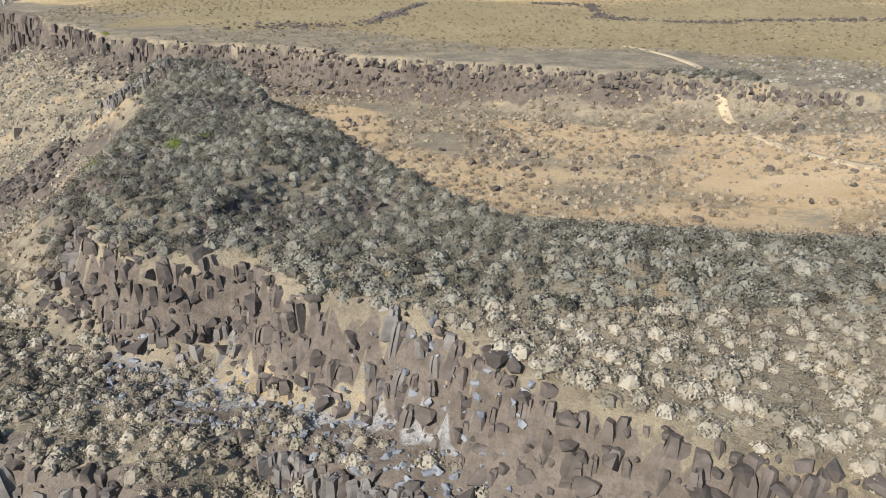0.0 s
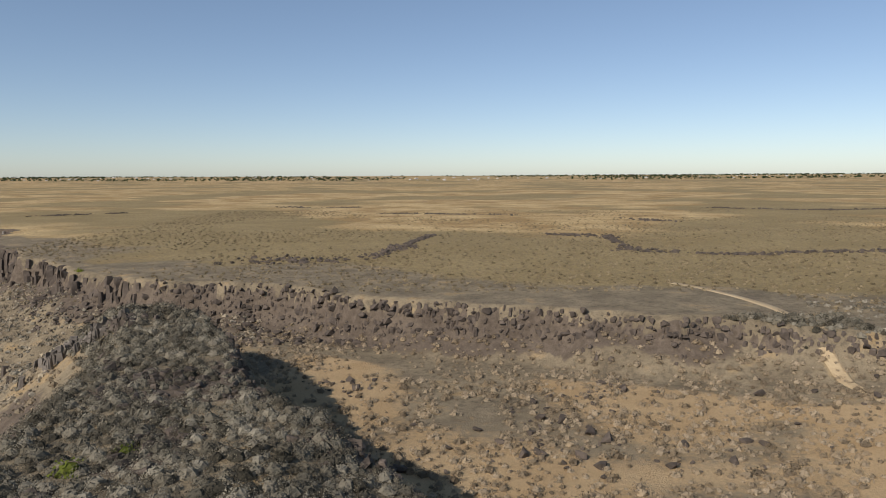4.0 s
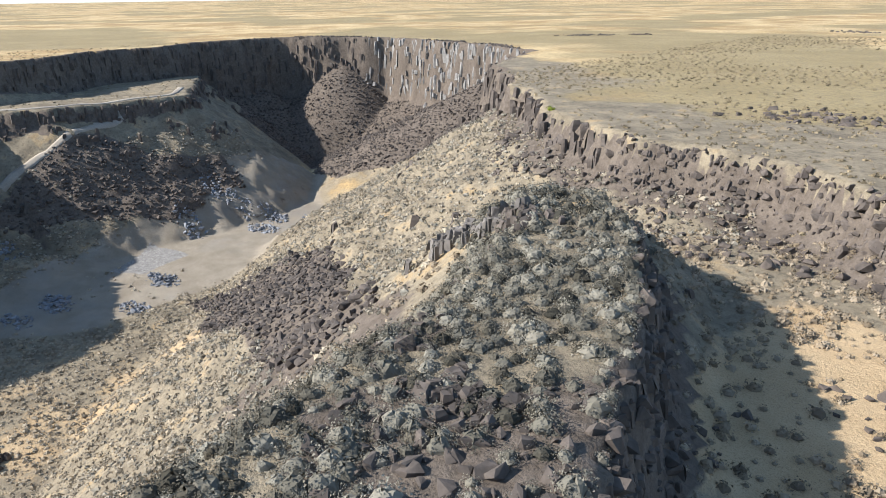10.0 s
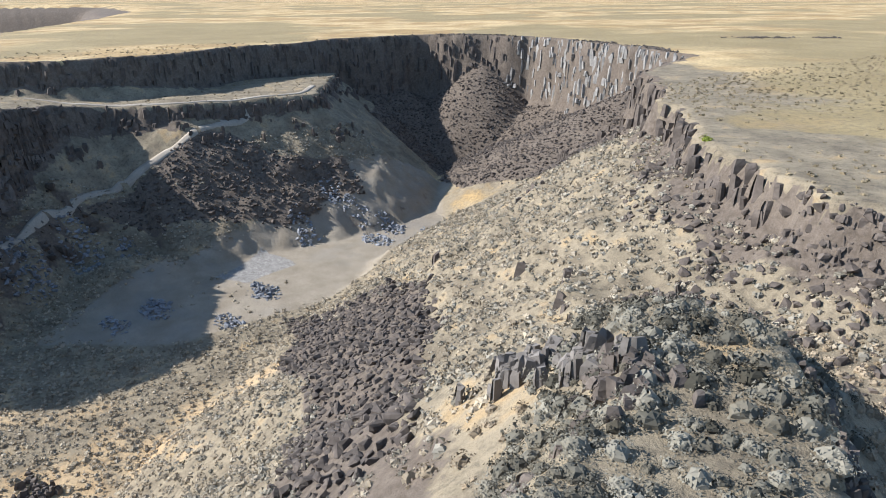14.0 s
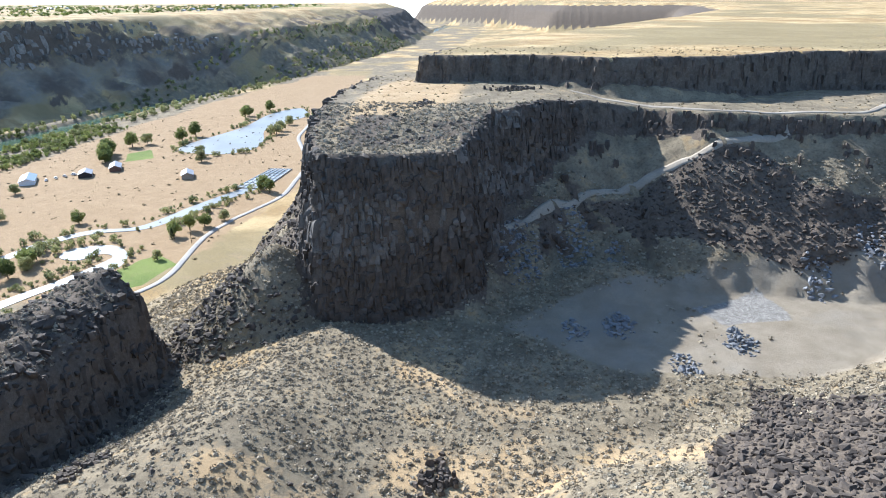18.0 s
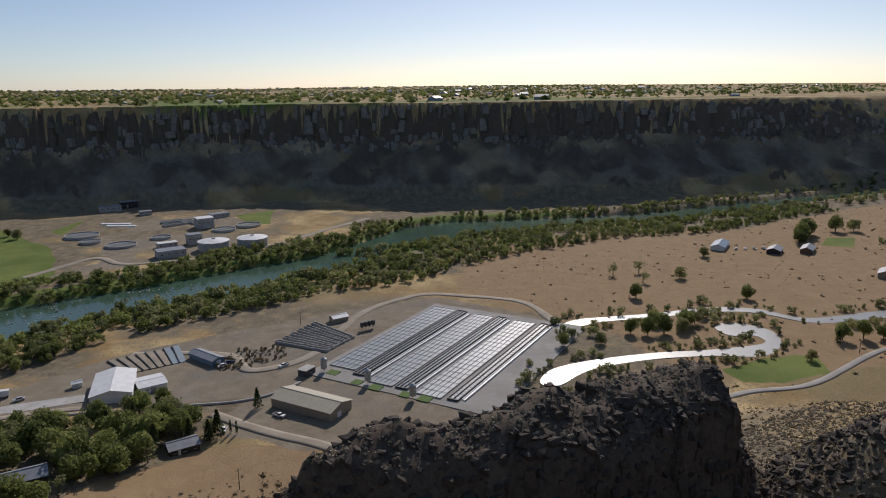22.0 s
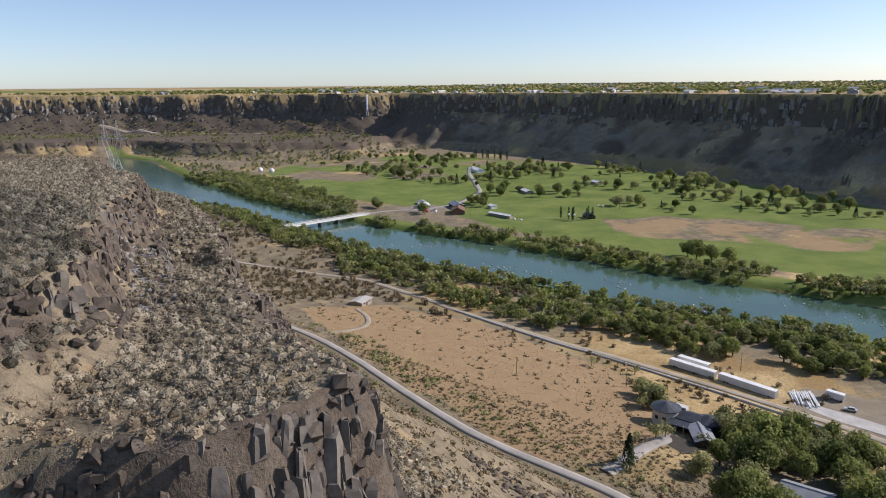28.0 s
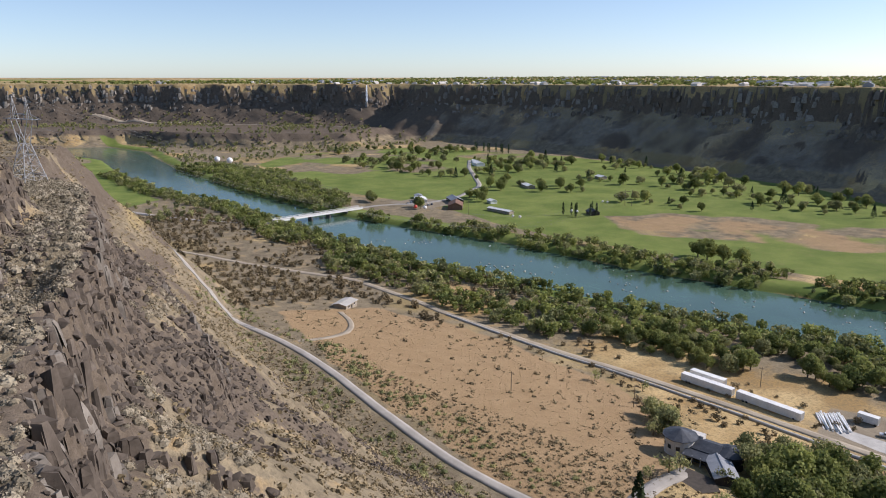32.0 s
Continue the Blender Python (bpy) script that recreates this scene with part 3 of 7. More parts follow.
M["m_field"] = np.clip(flat(DRYFIELD, 5, 6) + flat([(-62, -98), (-140, -92), (-150, -120), (-115, -140), (-70, -118)], 4, 5) + flat(BROWN, 10, 14) * np.clip(0.45 + 0.7 * fbm(cx, cy, 40, 3, 29), 0, 0.62) + 0.42 * flat(WESTFIELD, 12, 10)
                       + 0.3 * ss(4, 12, dn) * (1 - ss(-70, -40, cy)) * (1 - flat(FARM, 4)), 0, 1)
golf_dry = np.clip(0.5 + 1.3 * fbm(cx, cy, 75, 3, 25), 0, 1) * ss(470, 620, cx)
M["m_turf"] = np.clip(flat(GOLF, 6, 5) * (1 - flat(BROWN, 10, 14) * np.clip(0.75 + 0.6 * fbm(cx, cy, 30, 3, 30), 0, 1)) * (1 - 0.75 * golf_dry) + flat([(-346, -95), (-376, -95), (-403, -86), (-388, -68), (-360, -70), (-343, -80)], 2, 1)
                      + flat([(-235, -640), (-278, -650), (-256, -580), (-236, -582)], 3, 2) + flat([(-58, -640), (-95, -695), (-70, -620)], 3, 2)
                      + flat([(-66, -97), (-84, -96), (-81, -112), (-66, -111)], 2, 1) + flat([(-50, -97), (-60, -97), (-62, -118), (-46, -122), (-40, -108)], 2, 2)
                      + flat([(600, -225), (800, -262), (1060, -330), (1060, -470), (800, -345), (640, -310)], 8, 6)
                      + flat([(-634, -240), (-652, -221), (-690, -244), (-668, -258)], 3, 2) + 0.75 * ss(-700, -500, cx) * (ss(-1, 3, ds) * (1 - ss(14, 40, ds)) + ss(-1, 3, dn) * (1 - ss(12, 30, dn))), 0, 1)
far_town = (ss(100, 110, GZ) * (1 - ss(-700, -500, cy))) * np.clip(0.35 + 1.2 * fbm(cx, cy, 260, 3, 27), 0, 1)
M["m_turf"] = np.clip(M["m_turf"] + far_town * 0.7, 0, 1)
M["m_gravel"] = np.clip(flat(QUARRY, 6, 7) + flat(FARM, 4, 3) + flat([(-60, -455), (-100, -500), (-95, -600), (-140, -660), (-230, -660), (-240, -560), (-230, -470), (-150, -462)], 6, 5) * np.clip(0.6 + 0.7 * fbm(cx, cy, 28, 3, 89), 0, 0.85)
                        + flat([(380, -455), (440, -455), (430, -500), (380, -500)], 3, 3) + flat([(545, -700), (590, -760), (560, -790), (500, -700), (455, -600)], 5, 5) * 0.4, 0, 1)
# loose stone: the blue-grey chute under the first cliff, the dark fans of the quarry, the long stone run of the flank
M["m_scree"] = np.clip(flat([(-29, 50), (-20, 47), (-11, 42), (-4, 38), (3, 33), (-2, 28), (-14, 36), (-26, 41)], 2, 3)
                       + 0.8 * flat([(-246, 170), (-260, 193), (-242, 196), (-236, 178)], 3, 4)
                       # far wall talus: the pale scree colour stands in for haze here
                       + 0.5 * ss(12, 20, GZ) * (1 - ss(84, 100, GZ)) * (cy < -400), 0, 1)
RUNS = np.clip(flat([(-200, 176), (-174, 188), (-146, 187), (-112, 166), (-84, 144), (-66, 130), (-70, 118), (-84, 120), (-114, 139), (-168, 160)], 3, 5)
               + flat([(-292, 388), (-232, 374), (-202, 347), (-215, 322), (-262, 326), (-296, 346)], 5, 7)
               + flat([(-288, 296), (-245, 348), (-222, 332), (-222, 300), (-262, 284)], 5, 6)
               + flat([(-385, 352), (-322, 380), (-292, 340), (-300, 305), (-355, 300)], 8, 8) + flat([(-205, 335), (-178, 285), (-152, 258), (-195, 262), (-236, 300)], 6, 6)
               + flat([(-292, 136), (-303, 180), (-303, 203), (-289, 220), (-284, 240), (-273, 241), (-264, 205), (-284, 155)], 3, 6)
               + 0.85 * flat([(-372, 396), (-404, 360), (-406, 318), (-352, 300), (-262, 306), (-214, 330), (-230, 366), (-300, 392)], 4, 6), 0, 1)
south_face = (1 - ss(40, 62, cy)) * ss(-75, -55, cx) * ss(22, 34, GZ) * (1 - ss(98, 104, GZ)) * north_side
M["m_rock"] = np.clip(flat([(-100, 14), (-120, -14), (-200, -22), (-226, 0), (-222, 30), (-180, 34), (-140, 28)], 4, 8) * 0.8 + RUNS
                      + ss(12, 24, GZ) * (1 - ss(100, 110, GZ)) * (cy < -400) * np.clip(0.52 + 0.3 * fbm(cx, cy, 30, 3, 82), 0.36, 0.72)
                      + 0.8 * (1 - ss(4, 12, edge_distance(cx, cy, PLATEAU[15:24], False)[0] + 4 * fbm(cx, cy, 12, 2, 85))) * (GZ < 114.7) * (GZ > 100)
                      + flat([(-240, 62), (-262, 50), (-288, 48), (-276, 88), (-292, 132), (-268, 124), (-244, 80)], 3, 8) * np.clip(0.55 + 0.8 * fbm(cx, cy, 12, 3, 91), 0, 0.85)
                      + flat([(-242, 58), (-262, 50), (-318, 45), (-400, 42), (-400, 8), (-318, 8), (-255, 20)], 4, 8) * np.clip(0.5 + 0.8 * fbm(cx, cy, 16, 3, 92), 0, 0.85)
                      + 0.95 * (GZ > 112) * np.clip(2.4 * fbm(cx, cy, 9, 2, 93) + 0.12, 0, 1) * (cx < 4) * (cx > -62) * (cy > 52) * (cy < 110)
                      + 0.85 * flat([(-31, 51), (-24, 48), (-14, 42), (-6, 36), (0, 30), (-6, 31), (-18, 38), (-29, 44)], 2, 3) + south_face * np.clip(0.5 + 1.1 * fbm(cx, cy, 24, 3, 28), 0, 0.95), 0, 1)
M["m_rock"] = np.clip(M["m_rock"] + 0.62 * (cx > 900) * ss(11, 16, GZ) * (1 - ss(104, 112, GZ)) * np.clip(0.7 + 0.6 * fbm(cx, cy, 90, 3, 35), 0, 1), 0, 1)
M["m_runs"] = RUNS
M["m_rock"] = np.clip(M["m_rock"] + flat([(-44, 58), (-44, 84), (-46, 112), (-62, 138), (-86, 128), (-98, 104), (-84, 76), (-62, 56)], 4, 8) * np.clip(0.6 + 0.9 * fbm(cx, cy, 10, 3, 110), 0, 0.8), 0, 1)
M["m_rock"] = np.clip(M["m_rock"] + 0.85 * (cx < -600) * ((cy > 0) | (cx < -2300)) * ss(16, 24, GZ) * (1 - ss(108, 113, GZ)), 0, 1)
around = np.stack([np.roll(np.roll(GZ, a, 0), b, 1) for a in (-2, 0, 2) for b in (-2, 0, 2)])
M["m_rock"] = np.clip(M["m_rock"] + ss(7.6, 10.0, around.max(0) - around.min(0)) * (cx > -430) * (cx < 120) * (cy > -60) * (cy < 400), 0, 1)

# ---- the large structure ----
nx, ny = len(XS), len(YS)
idx = np.arange(nx * ny).reshape(ny, nx)
quads = np.stack([idx[:-1, :-1], idx[:-1, 1:], idx[1:, 1:], idx[1:, :-1]], -1).reshape(-1, 4)
ground = new("ground", sheet("ground", np.stack([GX, GY, GZ], -1).reshape(-1, 3), quads, ground_mat, True))
tagged(ground, "dry basalt tableland, canyon walls and valley floor", "ground", kind="structure")
for key, value in M.items():
    ground.data.attributes.new(key, "FLOAT", "POINT").data.foreach_set("value", value.astype(np.float32).ravel())
river = new("water", sheet("water", [(-4900, -1000, 0), (4900, -1000, 0), (4900, 600, 0), (-4900, 600, 0)], [(0, 1, 2, 3)], water_mat))
tagged(river, "calm blue-green river in the canyon floor", "river", kind="structure")


def strip(name, pts, width, material, label, category, lift=0.12, step=4.0, wob=0.0):
    """A road or canal laid on the land along a line of (x, y)."""
    p = np.array(pts, float)
    seg = np.hypot(*np.diff(p, axis=0).T)
    s = np.concatenate([[0], np.cumsum(seg)])
    t = np.linspace(0, s[-1], max(3, int(s[-1] / step)))
    x, y = np.interp(t, s, p[:, 0]), np.interp(t, s, p[:, 1])
    k = np.ones(9) / 9
    pad = lambda a: np.convolve(np.pad(a, 4, mode="edge"), k, "valid")
    if len(t) > 12:
        x, y = pad(x), pad(y)
    dx, dy = np.gradient(x), np.gradient(y)
    n = np.hypot(dx, dy)
    ux, uy = -dy / n, dx / n
    rows = []
    for side in (-0.5, -0.17, 0.17, 0.5):
        w = width * side * (1 + wob * fbm(x, y, 12, 2, 60 + int(side * 10)))
        px, py = x + ux * w, y + uy * w
        rows.append(np.stack([px, py, height(px, py) + (lift if abs(side) < 0.4 else lift * 0.6)], -1))
    low = [r - np.array([0, 0, 0.4]) for r in (rows[0], rows[3])]
    rows = [low[0]] + rows + [low[1]]
    m = len(t)
    v = np.concatenate(rows)
    q = [(a * m + i, a * m + i + 1, (a + 1) * m + i + 1, (a + 1) * m + i) for a in range(5) for i in range(m - 1)]
    ob = new(name, sheet(name, v, np.array(q)[:, ::-1], material, True))
    return tagged(ob, label, category, kind="structure")


MAIN_ROAD = [(420, -140), (340, -130), (264, -122), (208, -120), (162, -119), (128, -113), (90, -102), (56, -93), (30, -88), (0, -88), (-36, -86), (-64, -86), (-95, -84), (-126, -77), (-150, -66), (-175, -58), (-240, -50), (-295, -66), (-331, -76), (-346, -68), (-366, -62), (-392, -66), (-428, -73), (-465, -72), (-529, -56), (-640, -70), (-760, -120), (-960, -150)]
strip("road", MAIN_ROAD, 3.8, asphalt_mat, "narrow pale asphalt road along the foot of the cliff", "road", 0.35)
RAIL = [(420, -190), (309, -217), (252, -237), (180, -229), (153, -222), (76, -214), (49, -214), (-2, -209), (-24, -205), (-60, -203), (-80, -197)]
strip("track", RAIL, 5.0, dirt_mat, "pale gravel service track beside the canal", "track", 0.25)
strip("canal", [(160, -222), (76, -210), (49, -209), (-3, -202), (-25, -198), (-60, -195), (-90, -188), (-125, -178), (-143, -171), (-157, -176), (-169, -184)], 1.5, concrete_mat, "narrow concrete irrigation canal wall", "canal", 0.9)
strip("drive", [(-8, -91), (-9, -103), (-12, -116), (-8, -128), (-10, -138), (-16, -139)], 5.0, asphalt_mat, "pale driveway curving up to the round house", "driveway", 0.55)
strip("drive", [(-62, -88), (-63, -104), (-58, -118)], 3.4, asphalt_mat, "short driveway between two lawns", "driveway", 0.3)
strip("drive", [(-150, -66), (-165, -90), (-160, -115), (-138, -140), (-128, -160), (-120, -172)], 6.0, dirt_mat, "gravel yard road beside the tan shed", "driveway", 0.25)
strip("track", [(160, -120), (150, -140), (165, -165), (195, -178)], 3.0, dirt_mat, "dirt track to the field cabin", "track", 0.2)
strip("track", [(-95, -262), (-140, -240), (-150, -225), (-140, -205), (-175, -205), (-230, -268), (-280, -285), (-330, -235), (-320, -190)], 6.0, dirt_mat, "dirt track round the fish ponds", "track", 0.25, wob=0.3)
strip("track", [(-40, -462), (-94, -513), (-110, -468), (-180, -460), (-247, -487), (-293, -521), (-360, -560)], 7.0, dirt_mat, "dirt road beside the treatment works", "track", 0.3, wob=0.2)
strip("track", [(-352, 136), (-340, 150), (-331, 168), (-320, 180), (-317, 200), (-316, 220), (-318, 240), (-340, 258)], 3.2, dirt_mat, "pale dirt track along the quarry bench", "track", 0.3, 3.0, 0.3)
strip("track", [(-266, 112), (-277, 118), (-292, 136), (-301, 155), (-304, 180), (-307, 200), (-311, 216)], 2.6, dirt_mat, "pale dirt ramp climbing the quarry wall", "track", 0.3, 3.0, 0.4)
strip("track", [(44, 186), (54, 167), (54, 141), (53, 119), (56, 104), (70, 84)], 2.0, sandy_mat, "faint dirt track down into the bowl", "track", 0.05, 3.0, 0.5)
strip("road", [(437, -405), (432, -440), (405, -470), (400, -520), (430, -600), (545, -720), (600, -790)], 6.0, asphalt_mat, "grey road through the golf grounds", "road", 0.3)
strip("road", [(620, -250), (540, -262), (480, -285), (440, -320)], 6.0, asphalt_mat, "grey road leading to the bridge", "road", 0.3)
strip("track", [(1650, -660), (1500, -745), (1350, -835), (1200, -905), (1090, -955), (1000, -965)], 9.0, dirt_mat, "pale road slanting down the canyon wall", "track", 1.0, 12.0)


def pond(pts, z, label, rag=0.0):
    p = np.array(pts, float)
    m = len(p)
    t = np.linspace(0, m, m * 5, endpoint=False)
    i, f = np.floor(t).astype(int) % m, (t % 1)[:, None]
    a, b, c, d = p[(i - 1) % m], p[i], p[(i + 1) % m], p[(i + 2) % m]
    q = 0.5 * (2 * b + (c - a) * f + (2 * a - 5 * b + 4 * c - d) * f ** 2 + (3 * b - a - 3 * c + d) * f ** 3)
    bm = bmesh.new()
    bm_poly(bm, [(u[0], u[1], z) for u in q], 1.6)
    bmesh.ops.triangulate(bm, faces=[f_ for f_ in bm.faces if len(f_.verts) > 4])
    ob = new("pond", mesh_of("pond", bm, pond_mat))
    return tagged(ob, label, "pond", kind="structure")


PONDS = [([(-262, -126), (-277, -136), (-303, -135), (-336, -127), (-358, -118), (-386, -110), (-397, -110), (-400, -119), (-389, -126), (-392, -139), (-406, -141), (-415, -122), (-402, -104), (-379, -97), (-357, -110), (-325, -122), (-292, -126), (-268, -119)], "curling pond with bright reflections"),
         ([(-314, -183), (-333, -189), (-352, -184), (-378, -176), (-420, -166), (-442, -149), (-452, -124), (-501, -111), (-555, -93), (-549, -84), (-514, -96), (-470, -107), (-446, -118), (-435, -144), (-416, -158), (-372, -170), (-340, -179), (-318, -175)], "narrow winding stream between the fields"),
         ([(-683, -211), (-722, -220), (-817, -203), (-918, -206), (-968, -184), (-904, -155), (-816, -173), (-740, -150), (-695, -145), (-672, -168)], "broad still pond ringed by trees")]
for pts, label in PONDS:
    grow = [(p[0], p[1]) for p in pts]
    zs = float(np.max(height(np.array([p[0] for p in grow]), np.array([p[1] for p in grow])))) + 0.1
    pond(pts, zs, label)


# ---- plants and loose stone: shapes ----
rng = np.random.default_rng(7)


def quad_cloud(centres, normals, size, r):
    """A leaf or twig clump at every centre, faced roughly along its normal."""
    n = len(centres)
    nn = normals + r.normal(0, 0.55, (n, 3))
    nn /= np.linalg.norm(nn, axis=1)[:, None]
    a = np.cross(nn, r.normal(0, 1, (n, 3)))
    a /= np.linalg.norm(a, axis=1)[:, None]
    b = np.cross(nn, a)
    s = size * r.uniform(0.6, 1.25, (n, 1))
    k = r.uniform(0.5, 1.0, (n, 1))
    s = s * 1.12
    v = np.stack([centres - a * s - b * s * k, centres + a * s * k - b * s * 0.8, centres + b * s + a * s * (k - 0.75)], 1).reshape(-1, 3)
    return v, np.arange(3 * n).reshape(-1, 3)


def dome(seg, r, squash):
    rings = [(1.0, 0.0), (0.92, 0.42), (0.62, 0.78), (0.12, 0.98)] if seg > 4 else [(1.0, 0.0), (0.85, 0.55), (0.12, 0.95)]
    v = []
    for rad, z in rings:
        for k in range(seg):
            a = 2 * math.pi * (k + 0.3 * r.random()) / seg
            j = r.uniform(0.72, 1.15)
            v.append((rad * j * math.cos(a), rad * j * math.sin(a), z * squash * r.uniform(0.8, 1.15) - 0.1))
    f = [(i * seg + k, i * seg + (k + 1) % seg, (i + 1) * seg + (k + 1) % seg, (i + 1) * seg + k) for i in range(len(rings) - 1) for k in range(seg)]
    return np.array(v), np.array([t for a, b, c, d in f for t in ((a, b, c), (a, c, d))])


def join(*pieces):
    v, f, o = [], [], 0
    for a, b in pieces:
        v.append(a), f.append(b + o)
        o += len(a)
    return np.concatenate(v), np.concatenate(f)


def shrub_shape(seed, leaves, seg=6, squash=0.95):
    """A low bush: an uneven core and many small leaf clumps round it."""
    r = np.random.default_rng(seed)
    d = r.normal(0, 1, (leaves, 3))
    d[:, 2] = np.abs(d[:, 2]) * 0.9 + 0.08
    d /= np.linalg.norm(d, axis=1)[:, None]
    v, f = dome(seg, r, squash)
    v = v * np.array([0.7, 0.7, 0.74])
    lump = 1 + 0.18 * np.sin(d[:, :1] * 5 + seed) * np.cos(d[:, 1:2] * 6 + seed)
    return join((v, f), quad_cloud(d * np.array([1, 1, squash]) * lump * r.uniform(0.78, 1.06, (leaves, 1)), d, 0.74 / math.sqrt(leaves), r))


def crown_shape(seed, lobes, leaves, wide, tall, size, spread=0.62):
    r = np.random.default_rng(seed)
    pieces = []
    for k in range(lobes):
        a, u = r.uniform(0, 2 * math.pi), r.uniform(-0.75, 0.95)
        rad = math.sqrt(max(0.0, 1 - u * u)) * r.uniform(0.25, spread + 0.15)
        c = np.array([rad * wide * math.cos(a), rad * wide * math.sin(a), u * tall * 0.62])
        d = r.normal(0, 1, (leaves, 3))
        d /= np.linalg.norm(d, axis=1)[:, None]
        lob = np.array([wide, wide, tall * 0.85]) * r.uniform(0.36, 0.58)
        pieces.append(quad_cloud(c + d * lob * r.uniform(0.75, 1.05, (leaves, 1)), d, size, r))
    return join(*pieces)


def cone_shape(seed, leaves, wide, tall, size, power=0.8):
    r = np.random.default_rng(seed)
    t = r.random(leaves) ** 0.8
    a = r.uniform(0, 2 * math.pi, leaves)
    rad = wide * (1 - t) ** power * r.uniform(0.7, 1.05, leaves)
    c = np.stack([rad * np.cos(a), rad * np.sin(a), (t - 0.5) * tall], -1)
    d = np.stack([np.cos(a), np.sin(a), np.full(leaves, 0.5)], -1)
    return quad_cloud(c, d, size, r)


def rock_shape(seed):
    r = np.random.default_rng(seed)
    pts = r.uniform(-1, 1, (13, 3))
    pts = pts / np.abs(pts).max(1)[:, None] * r.uniform(0.72, 1.05, (13, 1)) * np.array([1, r.uniform(0.62, 0.95), r.uniform(0.5, 0.85)])
    bm = bmesh.new()
    for p in pts:
        bm.verts.new(p)
    hull = bmesh.ops.convex_hull(bm, input=bm.verts)
    bmesh.ops.delete(bm, geom=[e for e in hull["geom_interior"] if isinstance(e, bmesh.types.BMVert)], context="VERTS")
    bmesh.ops.triangulate(bm, faces=bm.faces)
    bm.verts.index_update()
    v = np.array([x.co[:] for x in bm.verts]) * 0.92
    f = np.array([[x.index for x in p.verts] for p in bm.faces])
    bm.free()
    return v, f


def scatter(name, shapes, places, sizes, material, label, category, tilt=0.0, parent=None, smooth=False):
    """Many pieces that nobody could count, joined into one mesh."""
    n = len(places)
    pick = rng.integers(0, len(shapes), n)
    turn = rng.uniform(0, 2 * math.pi, n)
    sizes = np.asarray(sizes, float)
    sizes = np.repeat(sizes[:, None], 3, 1) if sizes.ndim == 1 else sizes
    tone = rng.random(n)
    vs, fs, ts, o = [], [], [], 0
    for k, (v, f) in enumerate(shapes):
        i = np.nonzero(pick == k)[0]
        if not len(i):
            continue
        c, s = np.cos(turn[i])[:, None], np.sin(turn[i])[:, None]
        w = v[None] * sizes[i][:, None, :]
        x, y = w[..., 0] * c - w[..., 1] * s, w[..., 0] * s + w[..., 1] * c
        z = w[..., 2]
        if tilt:
            lean = rng.normal(0, tilt, (len(i), 1))
            x, z = x * np.cos(lean) - z * np.sin(lean), x * np.sin(lean) + z * np.cos(lean)
        p = np.stack([x, y, z], -1) + places[i][:, None, :]
        vs.append(p.reshape(-1, 3))
        fs.append((f[None] + (np.arange(len(i)) * len(v))[:, None, None] + o).reshape(-1, f.shape[1]))
        ts.append(np.repeat(tone[i], len(v)))
        o += len(i) * len(v)
    me = sheet(name, np.concatenate(vs), np.concatenate(fs), material, smooth)
    me.attributes.new("tone", "FLOAT", "POINT").data.foreach_set("value", np.concatenate(ts).astype(np.float32))
    ob = new(name, me)
    if parent is not None:
        ob.parent = parent
        category = ""
    return tagged(ob, label, category, kind="stuff")


def sample(box, spacing):
    """Jittered places on the land within a box (x0, y0, x1, y1): x, y, z and the land's steepness."""
    x0, y0, x1, y1 = box
    gx, gy = np.meshgrid(np.arange(x0, x1, spacing), np.arange(y0, y1, spacing))
    x = gx.ravel() + rng.uniform(-0.55, 0.55, gx.size) * spacing
    y = gy.ravel() + rng.uniform(-0.55, 0.55, gx.size) * spacing
    z = height(x, y)
    e = 1.2
    steep = np.hypot(height(x + e, y) - height(x - e, y), height(x, y + e) - height(x, y - e)) / (2 * e)
    return x, y, z, steep


def mask_at(name, x, y):
    i = np.clip(np.searchsorted(XS, x) - 1, 0, len(XS) - 2)
    j = np.clip(np.searchsorted(YS, y) - 1, 0, len(YS) - 2)
    return M[name][j, i]


def crest(x, y, reach):
    """The highest ground within reach of a place."""
    return np.max([height(x + reach * math.cos(a), y + reach * math.sin(a)) for a in np.arange(0, 6.2, 0.785)], 0)


def clear_of(x, y, pts, width):
    d, _, _ = edge_distance(x, y, [(p[0], p[1], 0) for p in pts], False)
    return d > width


def stack(x, y, z):
    return np.stack([x, y, z], -1)


# ---- basalt: columns and broken blocks on every cliff face ----
def column_shape(seed):
    r = np.random.default_rng(seed)
    seg = 6
    v, f = [], []
    ang = np.sort(r.uniform(0, 1, seg)) * 0.35 + np.arange(seg) / seg
    rad = r.uniform(0.7, 1.15, seg)
    lean = r.normal(0, 0.12, 2)
    tip = r.normal(0, 0.1, 2)
    levels = ((-1.0, 1.2), (-0.1, 1.08), (0.55, 0.98), (1.0, 0.72))
    for lev, (z, k) in enumerate(levels):
        for q in range(seg):
            a, j = 2 * math.pi * ang[q], rad[q] * k * r.uniform(0.88, 1.08)
            x_, y_ = j * math.cos(a), j * math.sin(a)
            v.append((x_ + lean[0] * z, y_ + lean[1] * z, z + (r.uniform(-0.1, 0.1) if 0 < lev < 3 else 0) + (tip[0] * x_ + tip[1] * y_ if lev == 3 else 0)))
    for lev in range(3):
        f += [(lev * seg + q, lev * seg + (q + 1) % seg, (lev + 1) * seg + (q + 1) % seg, (lev + 1) * seg + q) for q in range(seg)]
    f += [(18, 19, 20, 21), (18, 21, 22, 23)]
    return np.array(v), np.array(f)


COLUMNS = [column_shape(s) for s in range(7)]
ROCKS = [rock_shape(s) for s in range(9)]

